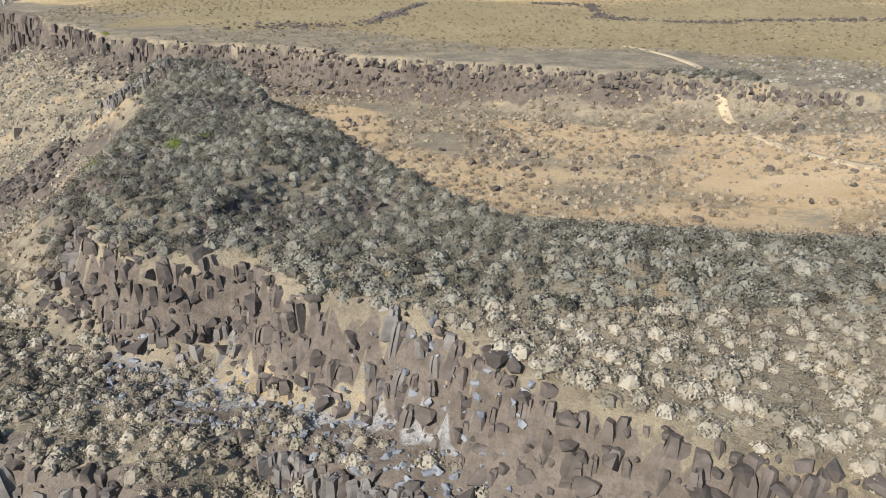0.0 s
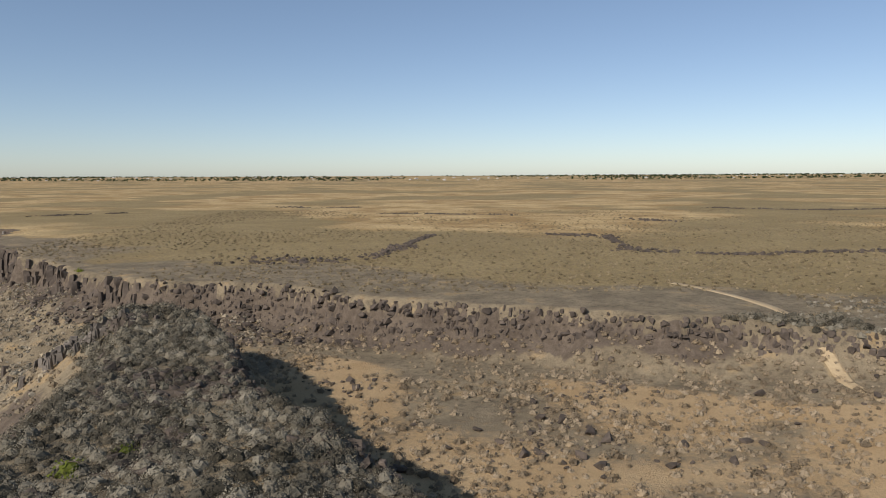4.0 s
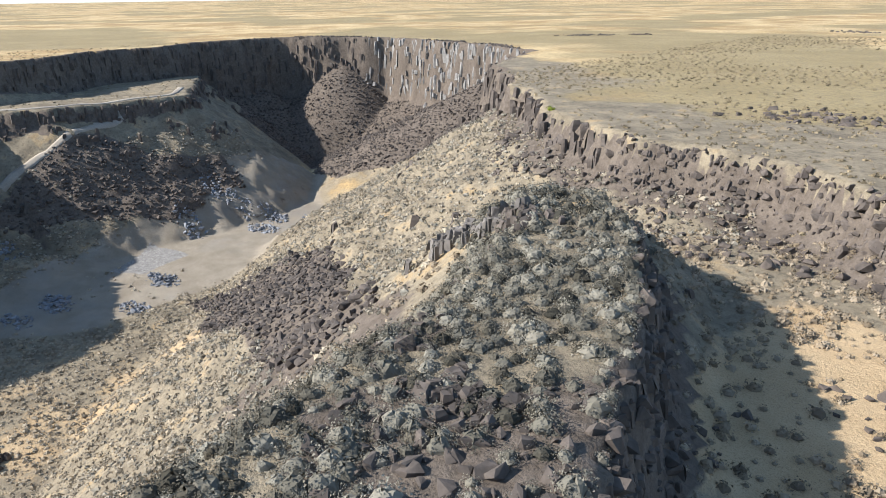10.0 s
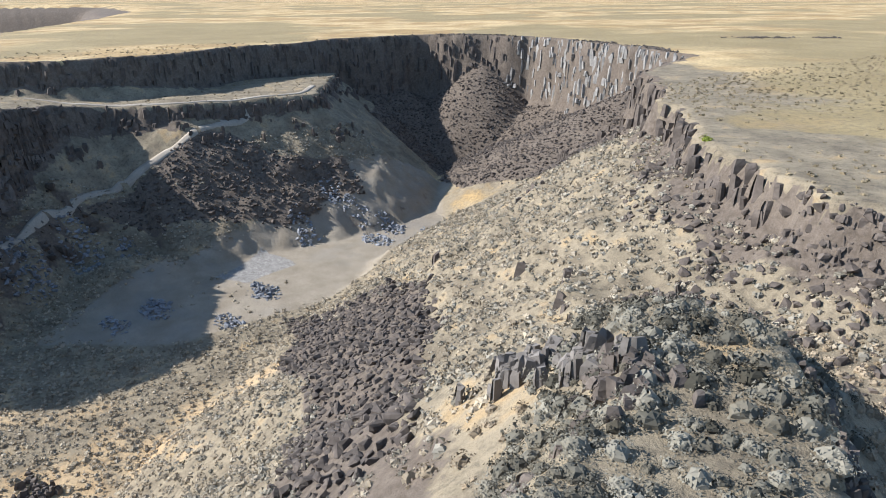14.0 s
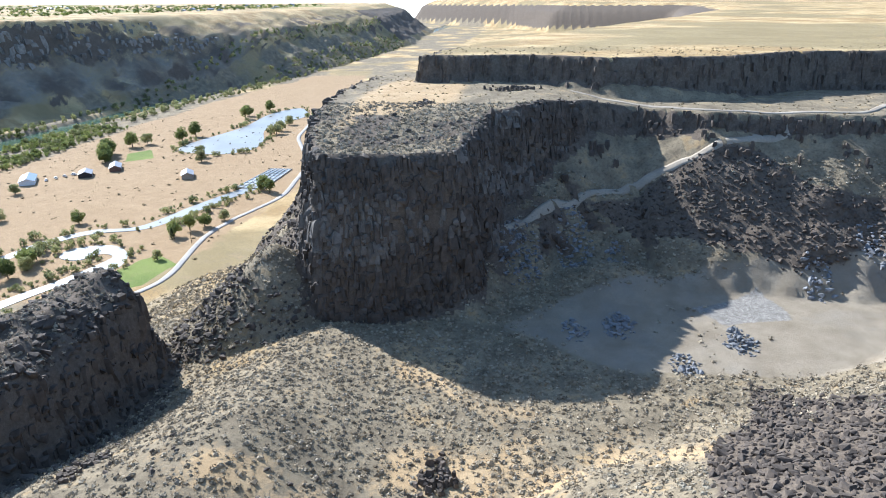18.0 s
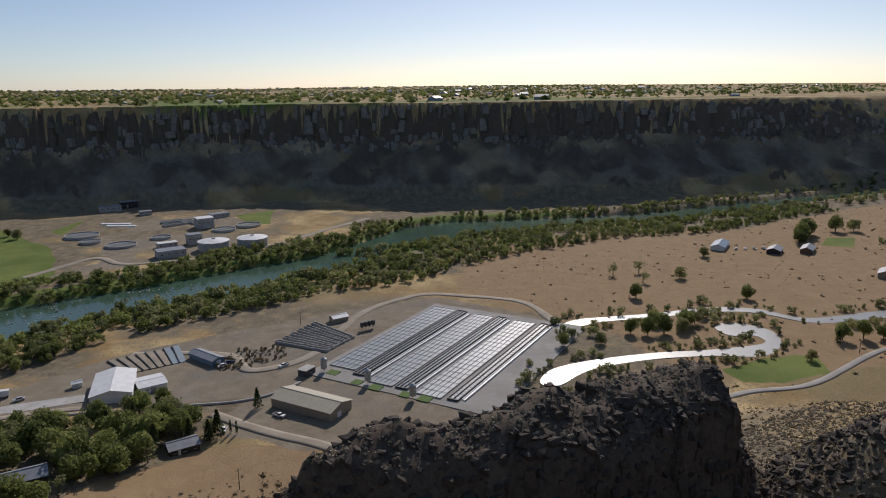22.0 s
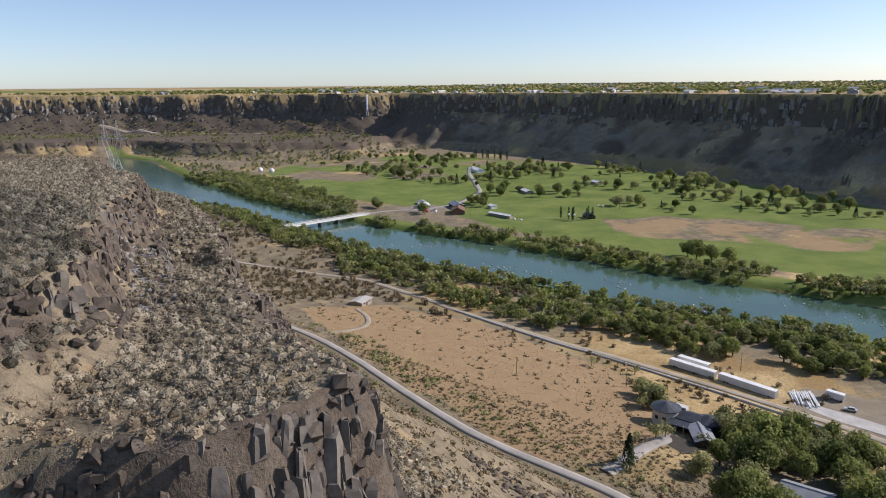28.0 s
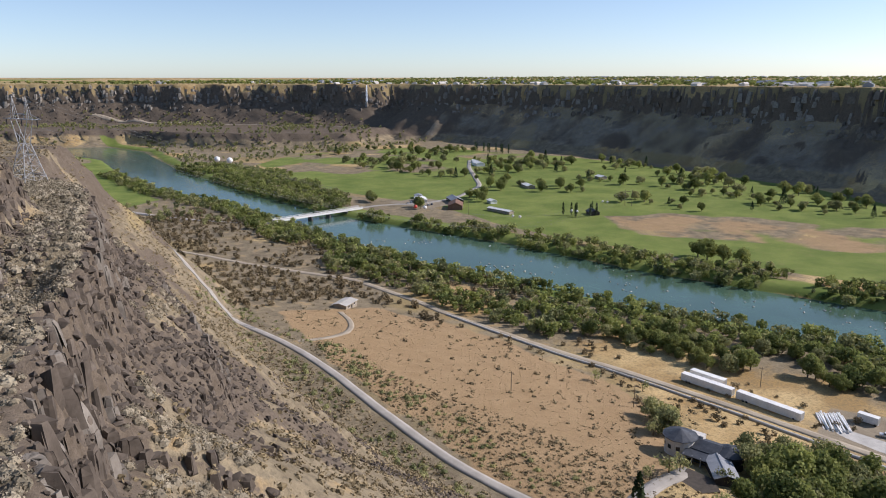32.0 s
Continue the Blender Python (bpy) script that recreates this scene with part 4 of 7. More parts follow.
x, y, z, st = sample((-70, -20, 165, 215), 0.72)
ok = (st > np.where(z < 107.5, 1.5, 1.0)) & (z > 70) & (rng.random(len(x)) < np.where(y > 140, 0.55, 0.8))
lx, ly = -12 + 17.5 * rng.random(90), rng.random(90)
ly = 38 - 0.5 * (lx + 12) - 0.3 - 1.1 * ly
x, y, z = np.concatenate([x[ok], lx]), np.concatenate([y[ok], ly]), np.concatenate([z[ok], height(lx, ly)])
pale = ((fbm(x, y, 9, 2, 51) > 0.2) & (y < 60)) | (np.arange(len(x)) >= len(x) - 90)
tall = ss(0, 1, 1 - np.hypot((x + 23) / 9, (y - 52) / 5)) + 0.5 * ss(-0.1, 0.4, fbm(x, y, 14, 2, 83)) + 0.6 * pale
thick = 0.25 + 0.42 * rng.random(len(x)) ** 1.6 + 0.1 * tall
size = np.stack([thick, thick * rng.uniform(0.75, 1.2, len(x)), rng.uniform(0.25, 0.8, len(x)) * (1 + 0.9 * tall) * np.where(y > 140, 0.75, 1.0)], -1)
pl = stack(x, y, np.minimum(z + rng.uniform(-0.3, 0.7, len(x)) * (1 + tall), crest(x, y, 2.4) + rng.uniform(-0.7, 0.15, len(x))) - size[:, 2])
near = np.argsort(np.hypot(x + 45, y - 52))[:280]
rest = np.ones(len(x), bool)
rest[near] = False
col_meshes = [sheet("basalt_column", v, f, basalt_mat) for v, f in COLUMNS]
col_meshes_pale = [sheet("basalt_column", v, f, worn_basalt_mat) for v, f in COLUMNS]
for k in near:
    ob = new("basalt_column", (col_meshes_pale if pale[k] else col_meshes)[k % 7])
    ob.parent = ground
    ob.matrix_basis = Matrix.Translation(pl[k]) @ Matrix.Rotation(k * 1.7, 4, "Z") @ Matrix.Rotation(rng.normal(0, 0.06), 4, "X") @ Matrix.Diagonal((*size[k], 1))
for sel, mat in ((rest & ~pale, basalt_mat), (rest & pale, worn_basalt_mat)):
    if sel.any():
        scatter("basalt_columns", COLUMNS, pl[sel], size[sel], mat, "broken columnar basalt along the rims", "rock", 0.07, ground)

x, y, z, st = sample((-78, 18, -18, 78), 0.95)
ok = (st > 1.15) & (z > 82) & (z < 108.5) & (rng.random(len(x)) < 0.85)
x, y, z = x[ok], y[ok], z[ok]
pale = fbm(x, y, 7, 2, 94) > -0.12
thick = rng.uniform(0.4, 0.95, len(x))
size = np.stack([thick, thick * rng.uniform(0.8, 1.2, len(x)), rng.uniform(0.8, 2.4, len(x))], -1)
pl = stack(x, y, np.minimum(z + rng.uniform(-0.2, 1.6, len(x)), crest(x, y, 3.0) + rng.uniform(-0.8, 0.1, len(x))) - size[:, 2])
for sel, mat in ((~pale, basalt_mat), (pale, worn_basalt_mat)):
    scatter("basalt_columns", COLUMNS, pl[sel], size[sel], mat, "blocky columnar cliff at the corner of the ledge", "rock", 0.07, ground)

x, y, z, st = sample((-440, 20, -75, 420), 1.6)
ok = (st > 1.05) & (z > 45) & (rng.random(len(x)) < 0.75) & (crest(x, y, 6.0) - z < 30) & ((z > 74) | (y < 95)) & ((st > 1.6) | (z > 80))
x, y, z = x[ok], y[ok], z[ok]
# sunlit back wall: the sunlight is put into a paler rock colour
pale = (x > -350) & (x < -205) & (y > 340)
size = np.stack([rng.uniform(0.5, 1.5, len(x)), rng.uniform(0.5, 1.5, len(x)), rng.uniform(1.0, 4.2, len(x))], -1)
pl = stack(x, y, np.minimum(z + rng.uniform(-0.5, 2.6, len(x)), crest(x, y, 4.0) + rng.uniform(-1.0, 0.2, len(x))) - size[:, 2])
scatter("basalt_columns", COLUMNS, pl[~pale], size[~pale], basalt_mat, "dark columnar basalt of the quarry walls", "rock", 0.06, ground)
scatter("basalt_columns", COLUMNS, pl[pale], size[pale], grey_rock_mat, "quarry wall basalt, coloured paler for its sunlit face", "rock", 0.06, ground)

x, y, z, st = sample((-350, 36, -212, 140), 0.62)
ok = (st > 1.9) & (z > 52) & (crest(x, y, 5.0) - z < 48) & (rng.random(len(x)) < 0.8)
x, y, z = x[ok], y[ok], z[ok]
ledge = fbm(z * 3.0, x + y, 30, 2, 98)
size = np.stack([rng.uniform(0.6, 1.7, len(x)), rng.uniform(0.6, 1.7, len(x)), rng.uniform(0.6, 2.2, len(x))], -1) * (0.8 + 0.5 * ss(0, 0.4, ledge))[:, None]
pl = stack(x, y, np.minimum(z + rng.uniform(-1.5, 2.0, len(x)), crest(x, y, 3.0) + rng.uniform(-1.2, 0.1, len(x))) - size[:, 2])
worn = fbm(x, z * 2.0, 12, 2, 99) > 0.12
for sel, mat in ((~worn, basalt_mat), (worn, worn_basalt_mat)):
    scatter("basalt_columns", COLUMNS, pl[sel], size[sel], mat, "tall broken basalt face of the headland", "rock", 0.1, ground)

x, y, z, st = sample((-240, -30, -95, 40), 1.5)
ok = (st > 0.55) & (z > 40) & (rng.random(len(x)) < 0.8)
x, y, z = x[ok], y[ok], z[ok]
scatter("basalt_blocks", ROCKS, stack(x, y, z), 0.5 + 1.5 * rng.random(len(x)) ** 1.8, boulder_mat, "dark broken basalt of the knoll", "rock", 0.3, ground)

x, y, z, st = sample((-1300, -1200, 1900, -440), 7.5)
ok = (st > 0.95) & (z > 60) & (rng.random(len(x)) < 0.8)
x, y, z = x[ok], y[ok], z[ok]
size = np.stack([rng.uniform(3, 6.5, len(x)), rng.uniform(3, 6.5, len(x)), rng.uniform(3, 9, len(x))], -1)
band = fbm(x, y, 90, 2, 55) > 0.12 - 0.25 * (x < -180)
pl = stack(x, y, np.minimum(z + rng.uniform(-2, 5, len(x)), crest(x, y, 9.0) + rng.uniform(-3, -0.5, len(x))) - size[:, 2])
# banded rock; all columns take lighter colours to stand in for haze and skylight
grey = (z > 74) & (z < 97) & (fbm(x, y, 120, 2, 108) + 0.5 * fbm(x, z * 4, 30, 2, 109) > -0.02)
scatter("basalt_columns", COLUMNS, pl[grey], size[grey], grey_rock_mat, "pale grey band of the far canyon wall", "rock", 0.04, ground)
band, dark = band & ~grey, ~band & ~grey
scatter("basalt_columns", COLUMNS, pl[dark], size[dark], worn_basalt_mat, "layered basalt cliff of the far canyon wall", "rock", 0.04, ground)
scatter("basalt_columns", COLUMNS, pl[band], size[band], grey_rock_mat, "pale weathered band of the far canyon wall, lightened for haze", "rock", 0.04, ground)

# ---- talus ----
TALUS = [((-70, -20, 165, 215), 0.9, 0.8, lambda x, y, z, st: (st > np.where((z > 104) & (y < 60) & (x > -45) & (x < 45) & (edge_distance(x, y, NEAR_MESA)[0] < 8), 0.75, 1.15)) & (z > 70), (0.2, 1.05), boulder_mat),
         ((-66, 25, 0, 70), 1.3, 0.4, lambda x, y, z, st: (mask_at("m_rock", x, y) > 0.4) & (z < 113), (0.2, 0.8), boulder_mat),
         ((-112, 150, 40, 216), 1.25, 0.62, lambda x, y, z, st: ((edge_distance(x, y, [p for p in PLATEAU[15:24]], False)[0] + 7 * fbm(x, y, 14, 2, 101) < 19 - 14 * ss(-48, -22, x) - 8 * (x < -80)) & (z < 114)), (0.22, 1.25), boulder_mat),
         ((-28, 106, 34, 142), 2.0, 0.6, lambda x, y, z, st: (fbm(x, y, 10, 2, 102) > 0.08) & (z < 111), (0.25, 1.15), boulder_mat),
         ((-206, 112, -60, 195), 1.1, 0.97, lambda x, y, z, st: mask_at("m_runs", x, y) > 0.35, (0.35, 1.1), boulder_mat),
         ((-410, 255, -140, 395), 1.35, 0.9, lambda x, y, z, st: (mask_at("m_runs", x, y) > 0.35) & (st < 1.2), (0.3, 1.15), boulder_mat),
         ((-320, 100, -250, 270), 1.4, 0.9, lambda x, y, z, st: (mask_at("m_runs", x, y) > 0.35) & (fbm(x, y, 26, 2, 57) > -0.35), (0.4, 1.3), boulder_mat),
         ((-262, 28, -215, 85), 1.8, 0.8, lambda x, y, z, st: (z > 30) & (z < 62) & (st > 0.45), (0.5, 1.5), boulder_mat),
         ((-62, 50, 6, 118), 1.05, 0.8, lambda x, y, z, st: (z > 111.5) & (mask_at("m_rock", x, y) > 0.4), (0.25, 0.85), boulder_mat),
         ((-60, 18, 26, 56), 0.55, 0.75, lambda x, y, z, st: (z > 98) & (z < 113.6) & (mask_at("m_scree", x, y) < 0.35) & (x > -36) & (edge_distance(x, y, NEAR_MESA)[0] < 9 + 4 * fbm(x, y, 8, 2, 104)), (0.13, 0.6), boulder_mat),
         ((-400, 5, -245, 50), 2.4, 0.5, lambda x, y, z, st: mask_at("m_rock", x, y) > 0.35, (0.4, 1.5), boulder_mat),
         ((-335, 30, -225, 145), 1.9, 0.75, lambda x, y, z, st: (st > 1.25) & (z > 50), (0.7, 2.3), boulder_mat),
         ((-345, 45, -235, 140), 2.6, 0.4, lambda x, y, z, st: (z > 92) & (mask_at("m_rock", x, y) > 0.3), (0.35, 1.3), boulder_mat),
         ((-175, 20, -95, 90), 2.2, 0.3, lambda x, y, z, st: fbm(x, y, 14, 2, 90) > 0.1, (0.3, 1.0), boulder_mat),
         ((-232, -45, -90, 45), 2.2, 0.55, lambda x, y, z, st: mask_at("m_rock", x, y) > 0.3, (0.4, 1.3), boulder_mat),
         ((-54, 15, 8, 55), 0.62, 0.8, lambda x, y, z, st: mask_at("m_scree", x, y) > 0.3, (0.12, 0.5), rubble_mat),
         ((-75, -85, 200, 50), 1.3, 0.85, lambda x, y, z, st: (z > 20) & (z < 104) & (st > 0.45) & (st < 1.4) & (mask_at("m_rock", x, y) > 0.45), (0.25, 0.85), boulder_mat),
         ((-70, 40, -45, 75), 1.6, 0.8, lambda x, y, z, st: (z < 104) & (z > 60), (0.4, 1.3), boulder_mat),
         ((1000, -1000, 1900, -300), 9, 0.6, lambda x, y, z, st: (st > 0.4) & (z > 12) & (z < 80), (1.5, 4.0), boulder_mat)]
for box, spacing, share, rule, (a, b), mat in TALUS:
    x, y, z, st = sample(box, spacing)
    ok = rule(x, y, z, st) & (rng.random(len(x)) < share)
    x, y, z = x[ok], y[ok], z[ok]
    s = a + (b - a) * rng.random(len(x)) ** 2.2
    scatter("talus", ROCKS, stack(x, y, z + 0.1 * s), s, mat, "loose dark basalt talus", "rock", 0.4)

# pale rubble heaps on the quarry floor
for k, (hx, hy, rad, n) in enumerate(((-225, 179, 6, 120), (-232, 148, 6, 120), (-246, 233, 6, 130), (-254, 244, 6, 120), (-263, 235, 5, 60), (-211, 162, 5, 60), (-266, 120, 9, 200), (-280, 138, 8, 160), (-262, 211, 6, 70), (-272, 230, 6, 80), (-274, 152, 5, 70), (-240, 255, 5, 60), (-228, 136, 5, 50))):
    a, q = rng.uniform(0, 2 * math.pi, n), rad * np.sqrt(rng.random(n))
    x, y = hx + q * np.cos(a) * 1.4, hy + q * np.sin(a) * 0.8
    z = height(x, y) + np.maximum(0, 1.1 * (1 - q / rad)) * rng.random(n)
    scatter("rubble_heap", ROCKS, stack(x, y, z), 0.3 + 0.9 * rng.random(n) ** 2, rubble_mat, "heap of pale broken quarry stone", "rubble", 0.4)

# outcrops of broken columns on the slopes
for ox, oy, wide, deep, n, tall, mat in ((-60, 136, 7, 2.5, 60, 1.5, worn_basalt_mat), (-79, 177, 6, 2.5, 50, 1.0, basalt_mat), (-160, 106, 7, 4, 60, 1.3, basalt_mat), (-343, 114, 5, 9, 80, 1.3, basalt_mat),
                                         (-300, 84, 7, 2.5, 40, 0.7, basalt_mat), (-51, 133, 3, 3, 26, 0.8, basalt_mat), (-35, 104, 3.5, 2.5, 26, 0.6, basalt_mat), (-153, 40, 9, 3, 60, 0.8, basalt_mat), (-30, 66, 2.5, 1.5, 14, 0.4, boulder_mat), (-21, 62, 2.5, 1.5, 14, 0.4, boulder_mat)):
    x, y = ox + wide * rng.normal(0, 0.5, n), oy + deep * rng.normal(0, 0.5, n)
    size = np.stack([rng.uniform(0.4, 1.0, n), rng.uniform(0.4, 1.0, n), tall * rng.uniform(0.5, 1.6, n)], -1)
    scatter("rock_outcrop", COLUMNS, stack(x, y, height(x, y) - 0.3 * size[:, 2]), size, mat, "knob of broken basalt columns on the slope", "rock", 0.16)

# single boulders that stand out
boulder_meshes = []
for k in range(4):
    v, f = ROCKS[k]
    bm = bmesh.new()
    bm.from_mesh(sheet("boulder", v, f, boulder_mat))
    bmesh.ops.subdivide_edges(bm, edges=bm.edges, cuts=1, use_grid_fill=True)
    for w in bm.verts:
        w.co *= 1 + 0.16 * noise.noise(w.co * 2.3 + Vector((k * 7, 0, 0)))
    boulder_meshes.append(mesh_of("boulder", bm, boulder_mat))
x, y, z, st = sample((-36, 70, 62, 172), 4.2)
ok = (z < 112.6) & (rng.random(len(x)) < 0.42) & (fbm(x, y, 30, 2, 61) > -0.2)
for k, (bx, by) in enumerate([(0.5, 85.5), (-10, 105), (-14, 118), (-4, 112)] + list(zip(x[ok], y[ok]))[::2][:60]):
    s = 1.25 if k == 0 else 0.35 + 0.75 * rng.random() ** 2
    ob = new("boulder", boulder_meshes[k % 4])
    ob.matrix_basis = Matrix.Translation((bx, by, float(height(np.array(bx), np.array(by))) + 0.3 * s)) @ Matrix.Rotation(k * 2.1, 4, "Z") @ Matrix.Diagonal((s, s * 0.9, s * 0.8, 1))
    tagged(ob, "brown basalt boulder on the sandy bowl floor", "boulder", "boulders in the bowl")

# the thin fall that drops over the far rim
bm = bmesh.new()
fall_rows = []
for k in range(19):
    t = k / 18
    cx_f, cy_f, cz_f = 1107 - 15 * t ** 0.7, -1050 + 15 * t ** 0.7, 116 - 52 * t ** 1.25
    half = 1.3 + 1.5 * t + 0.5 * math.sin(k * 2.3)
    fall_rows.append([bm.verts.new((cx_f + 0.75 * half * u + 0.25 * math.sin(5 * u + k), cy_f + 0.65 * half * u + 0.9 * (1 - u * u), cz_f)) for u in (-1, -0.5, 0, 0.5, 1)])
for a, b in zip(fall_rows, fall_rows[1:]):
    for q in range(4):
        bm.faces.new((a[q], a[q + 1], b[q + 1], b[q]))
fall = new("waterfall", mesh_of("waterfall", bm, surf("white_water", (0.55, 0.58, 0.6), (0.8, 0.82, 0.84), 0.4, 2.0, 0.35)))
tagged(fall, "thin white waterfall dropping over the canyon rim", "waterfall")

# ---- sagebrush ----
SAGE = [shrub_shape(s, 180, 6) for s in range(5)]
SAGE_NEAR = [shrub_shape(60 + s, 64, 6) for s in range(4)]
SAGE_MID = [shrub_shape(40 + s, 36, 5, 0.9) for s in range(5)]
SAGE_FAR = [shrub_shape(20 + s, 9, 4, 0.8) for s in range(4)]
x, y, z, st = sample((-62, 42, 62, 172), 1.15)
dens = 1.0 + 0.6 * fbm(x, y, 14, 3, 62) - 0.2 * mask_at("m_rock", x, y)
ok = (rng.random(len(x)) < dens) & (st < 1.2) & (z > 112.3) & (y < 172 - 25 * (x > -45))
close = ok & (x < 8) & (x > -52) & (y > 50) & (y < 128)
for sel, shapes in ((close, SAGE), (ok & ~close, SAGE_NEAR)):
    scatter("sagebrush", shapes, stack(x[sel], y[sel], z[sel] - 0.06), 0.52 + 0.78 * rng.random(sel.sum()) ** 1.4, ridge_sage_mat, "dense grey-green sagebrush on the ridge", "sagebrush")
x, y, z, st = sample((-62, 60, 75, 176), 1.4)
dens = 0.9 + 1.5 * fbm(x, y, 15, 3, 103) - 0.3 * mask_at("m_sand", x, y) + 0.6 * ss(148, 160, y + 0.4 * x) + 0.5 * ss(20, 60, x)
ok = (rng.random(len(x)) < dens) & (st < 1.2) & (z <= 112.3)
scatter("sagebrush", SAGE_MID, stack(x[ok], y[ok], z[ok]), 0.3 + 0.7 * rng.random(ok.sum()) ** 1.7, bowl_mat, "tawny clumps of brush in the sandy bowl", "sagebrush")
x, y, z, st = sample((-62, -30, 190, 62), 1.1)
dens = 0.95 + 0.5 * fbm(x, y, 20, 3, 63)
ok = (rng.random(len(x)) < dens) & (st < 1.0) & (z > 88) & ~((y > 42) & (x < 62) & (z > 112)) & ((z > 113.5) | (x > 30) | (edge_distance(x, y, NEAR_MESA)[0] > 5) | (rng.random(len(x)) < 0.3))
scatter("sagebrush", SAGE_NEAR, stack(x[ok], y[ok], z[ok]), 0.45 + 0.62 * rng.random(ok.sum()) ** 1.5, mesa_mat, "tawny and grey brush on the mesa top", "sagebrush")
x, y, z, st = sample((-300, -20, -42, 262), 1.45)
dens = 1.05 + 0.55 * fbm(x, y, 24, 3, 64) - 0.4 * mask_at("m_sand", x, y) - 1.1 * mask_at("m_gravel", x, y) - 0.9 * mask_at("m_runs", x, y) - 0.3 * mask_at("m_rock", x, y)
ok = (rng.random(len(x)) < dens) & (st < 1.15) & (z < 113) & ~((x > -62) & (y > 42) & (y < 172) & (z > 104)) & ((y > 18) | ((x < -95) & (z > 30)))
tawny = ok & (rng.random(len(x)) < 1 - 0.45 * ss(50, 75, z))
for sel, mat, label in ((ok & ~tawny, sage_mat, "grey-green sagebrush on the alcove slopes"), (tawny, tawny_mat, "tawny dry brush on the alcove floor")):
    scatter("sagebrush", SAGE_MID[:1] + SAGE_FAR, stack(x[sel], y[sel], z[sel]), 0.36 + 0.8 * rng.random(sel.sum()) ** 1.6, mat, label, "sagebrush")
x, y, z, st = sample((-150, 150, 230, 520), 2.3)
dens = 0.62 + 0.9 * fbm(x, y, 45, 3, 65) - 0.15 * ss(185, 260, y - 0.6 * (x + 60)) - 0.2 * ss(260, 400, y)
ok = (rng.random(len(x)) < dens) & (st < 0.8) & (z > 105) & ~((x < 62) & (y < 172))
scatter("sagebrush", SAGE_FAR, stack(x[ok], y[ok], z[ok]), 0.25 + 0.5 * rng.random(ok.sum()), dry_mat, "low tawny brush on the open tableland", "sagebrush")
x, y, z, st = sample((62, 62, 260, 160), 1.7)
ok = (rng.random(len(x)) < 0.7 + 0.6 * fbm(x, y, 30, 3, 66)) & (z > 100)
scatter("sagebrush", SAGE_FAR, stack(x[ok], y[ok], z[ok]), 0.4 + 0.5 * rng.random(ok.sum()), sage_mat, "low sagebrush beyond the sandy bowl", "sagebrush")
x, y, z, st = sample((-70, -125, 330, 48), 1.9)
ok = (rng.random(len(x)) < (0.85 + 0.5 * fbm(x, y, 26, 3, 67)) * (1 - 0.92 * mask_at("m_rock", x, y))) & (z < 104) & clear_of(x, y, MAIN_ROAD, 4) & (st < 1.4)
scatter("sagebrush", SAGE_FAR, stack(x[ok], y[ok], z[ok]), 0.4 + 0.7 * rng.random(ok.sum()), dry_mat, "dry scrub on the talus under the rim", "scrub")
x, y, z, st = sample((-420, 40, -240, 300), 3.6)
ok = (rng.random(len(x)) < 0.3) & (z > 92) & (st < 0.6)
scatter("sagebrush", SAGE_FAR, stack(x[ok], y[ok], z[ok]), 0.3 + 0.5 * rng.random(ok.sum()), dry_mat, "thin scrub on the headland", "scrub")
x, y, z, st = sample((-320, -110, 210, -60), 3.0)
x2, y2, z2, st2 = sample((-5, -205, 210, -95), 3.4)
x, y, z = np.concatenate([x, x2]), np.concatenate([y, y2]), np.concatenate([z, z2])
ok = (rng.random(len(x)) < 0.3 + 0.4 * fbm(x, y, 22, 3, 68)) & clear_of(x, y, MAIN_ROAD, 4.5) & (mask_at("m_turf", x, y) < 0.3)
scatter("scrub", SAGE_FAR, stack(x[ok], y[ok], z[ok]), 0.4 + 1.5 * rng.random(ok.sum()) ** 2.6, dry_mat, "scattered dry scrub on the tawny field", "scrub")
x, y, z, st = sample((-900, -380, -330, -60), 9)
ok = (rng.random(len(x)) < 0.35 + 0.4 * fbm(x, y, 60, 2, 69)) & (mask_at("m_turf", x, y) < 0.3)
scatter("scrub", SAGE_FAR, stack(x[ok], y[ok], z[ok]), 0.5 + 1.3 * rng.random(ok.sum()) ** 2, dry_mat, "scattered brush on the western meadow", "scrub")
x, y, z, st = sample((-330, -62, -215, 42), 2.2)
ok = (rng.random(len(x)) < 0.5 + 0.6 * fbm(x, y, 26, 3, 86)) & (z < 90) & (st < 1.5) & clear_of(x, y, MAIN_ROAD, 5)
scatter("scrub", SAGE_FAR, stack(x[ok], y[ok], z[ok]), 0.3 + 0.9 * rng.random(ok.sum()) ** 2, dry_mat, "dry scrub on the slope below the headland", "scrub")
x, y, z, st = sample((-60, -135, 340, -62), 2.3)
near_road = edge_distance(x, y, [(p[0], p[1], 0) for p in MAIN_ROAD], False)[0]
ok = (near_road > 4.5) & (rng.random(len(x)) < (0.55 + 0.8 * fbm(x, y, 20, 3, 87)) * (1 - ss(9, 26, near_road))) & (z < 34) & (mask_at("m_turf", x, y) < 0.3)
scatter("roadside_scrub", SAGE_MID, stack(x[ok], y[ok], z[ok]), 0.5 + 1.5 * rng.random(ok.sum()) ** 2, willow_mat, "olive bushes along the road under the cliff", "bushes")
x, y, z, st = sample((-8, -206, 206, -90), 1.7)
ok = (region(x, y, DRYFIELD, 3, 2) > 0.5) & (rng.random(len(x)) < 0.75) & clear_of(x, y, MAIN_ROAD, 3.5)
scatter("grass_tufts", SAGE_FAR, stack(x[ok], y[ok], z[ok] - 0.05), 0.2 + 0.32 * rng.random(ok.sum()) ** 2, straw_mat, "tufts of dry grass on the tawny field", "grass")
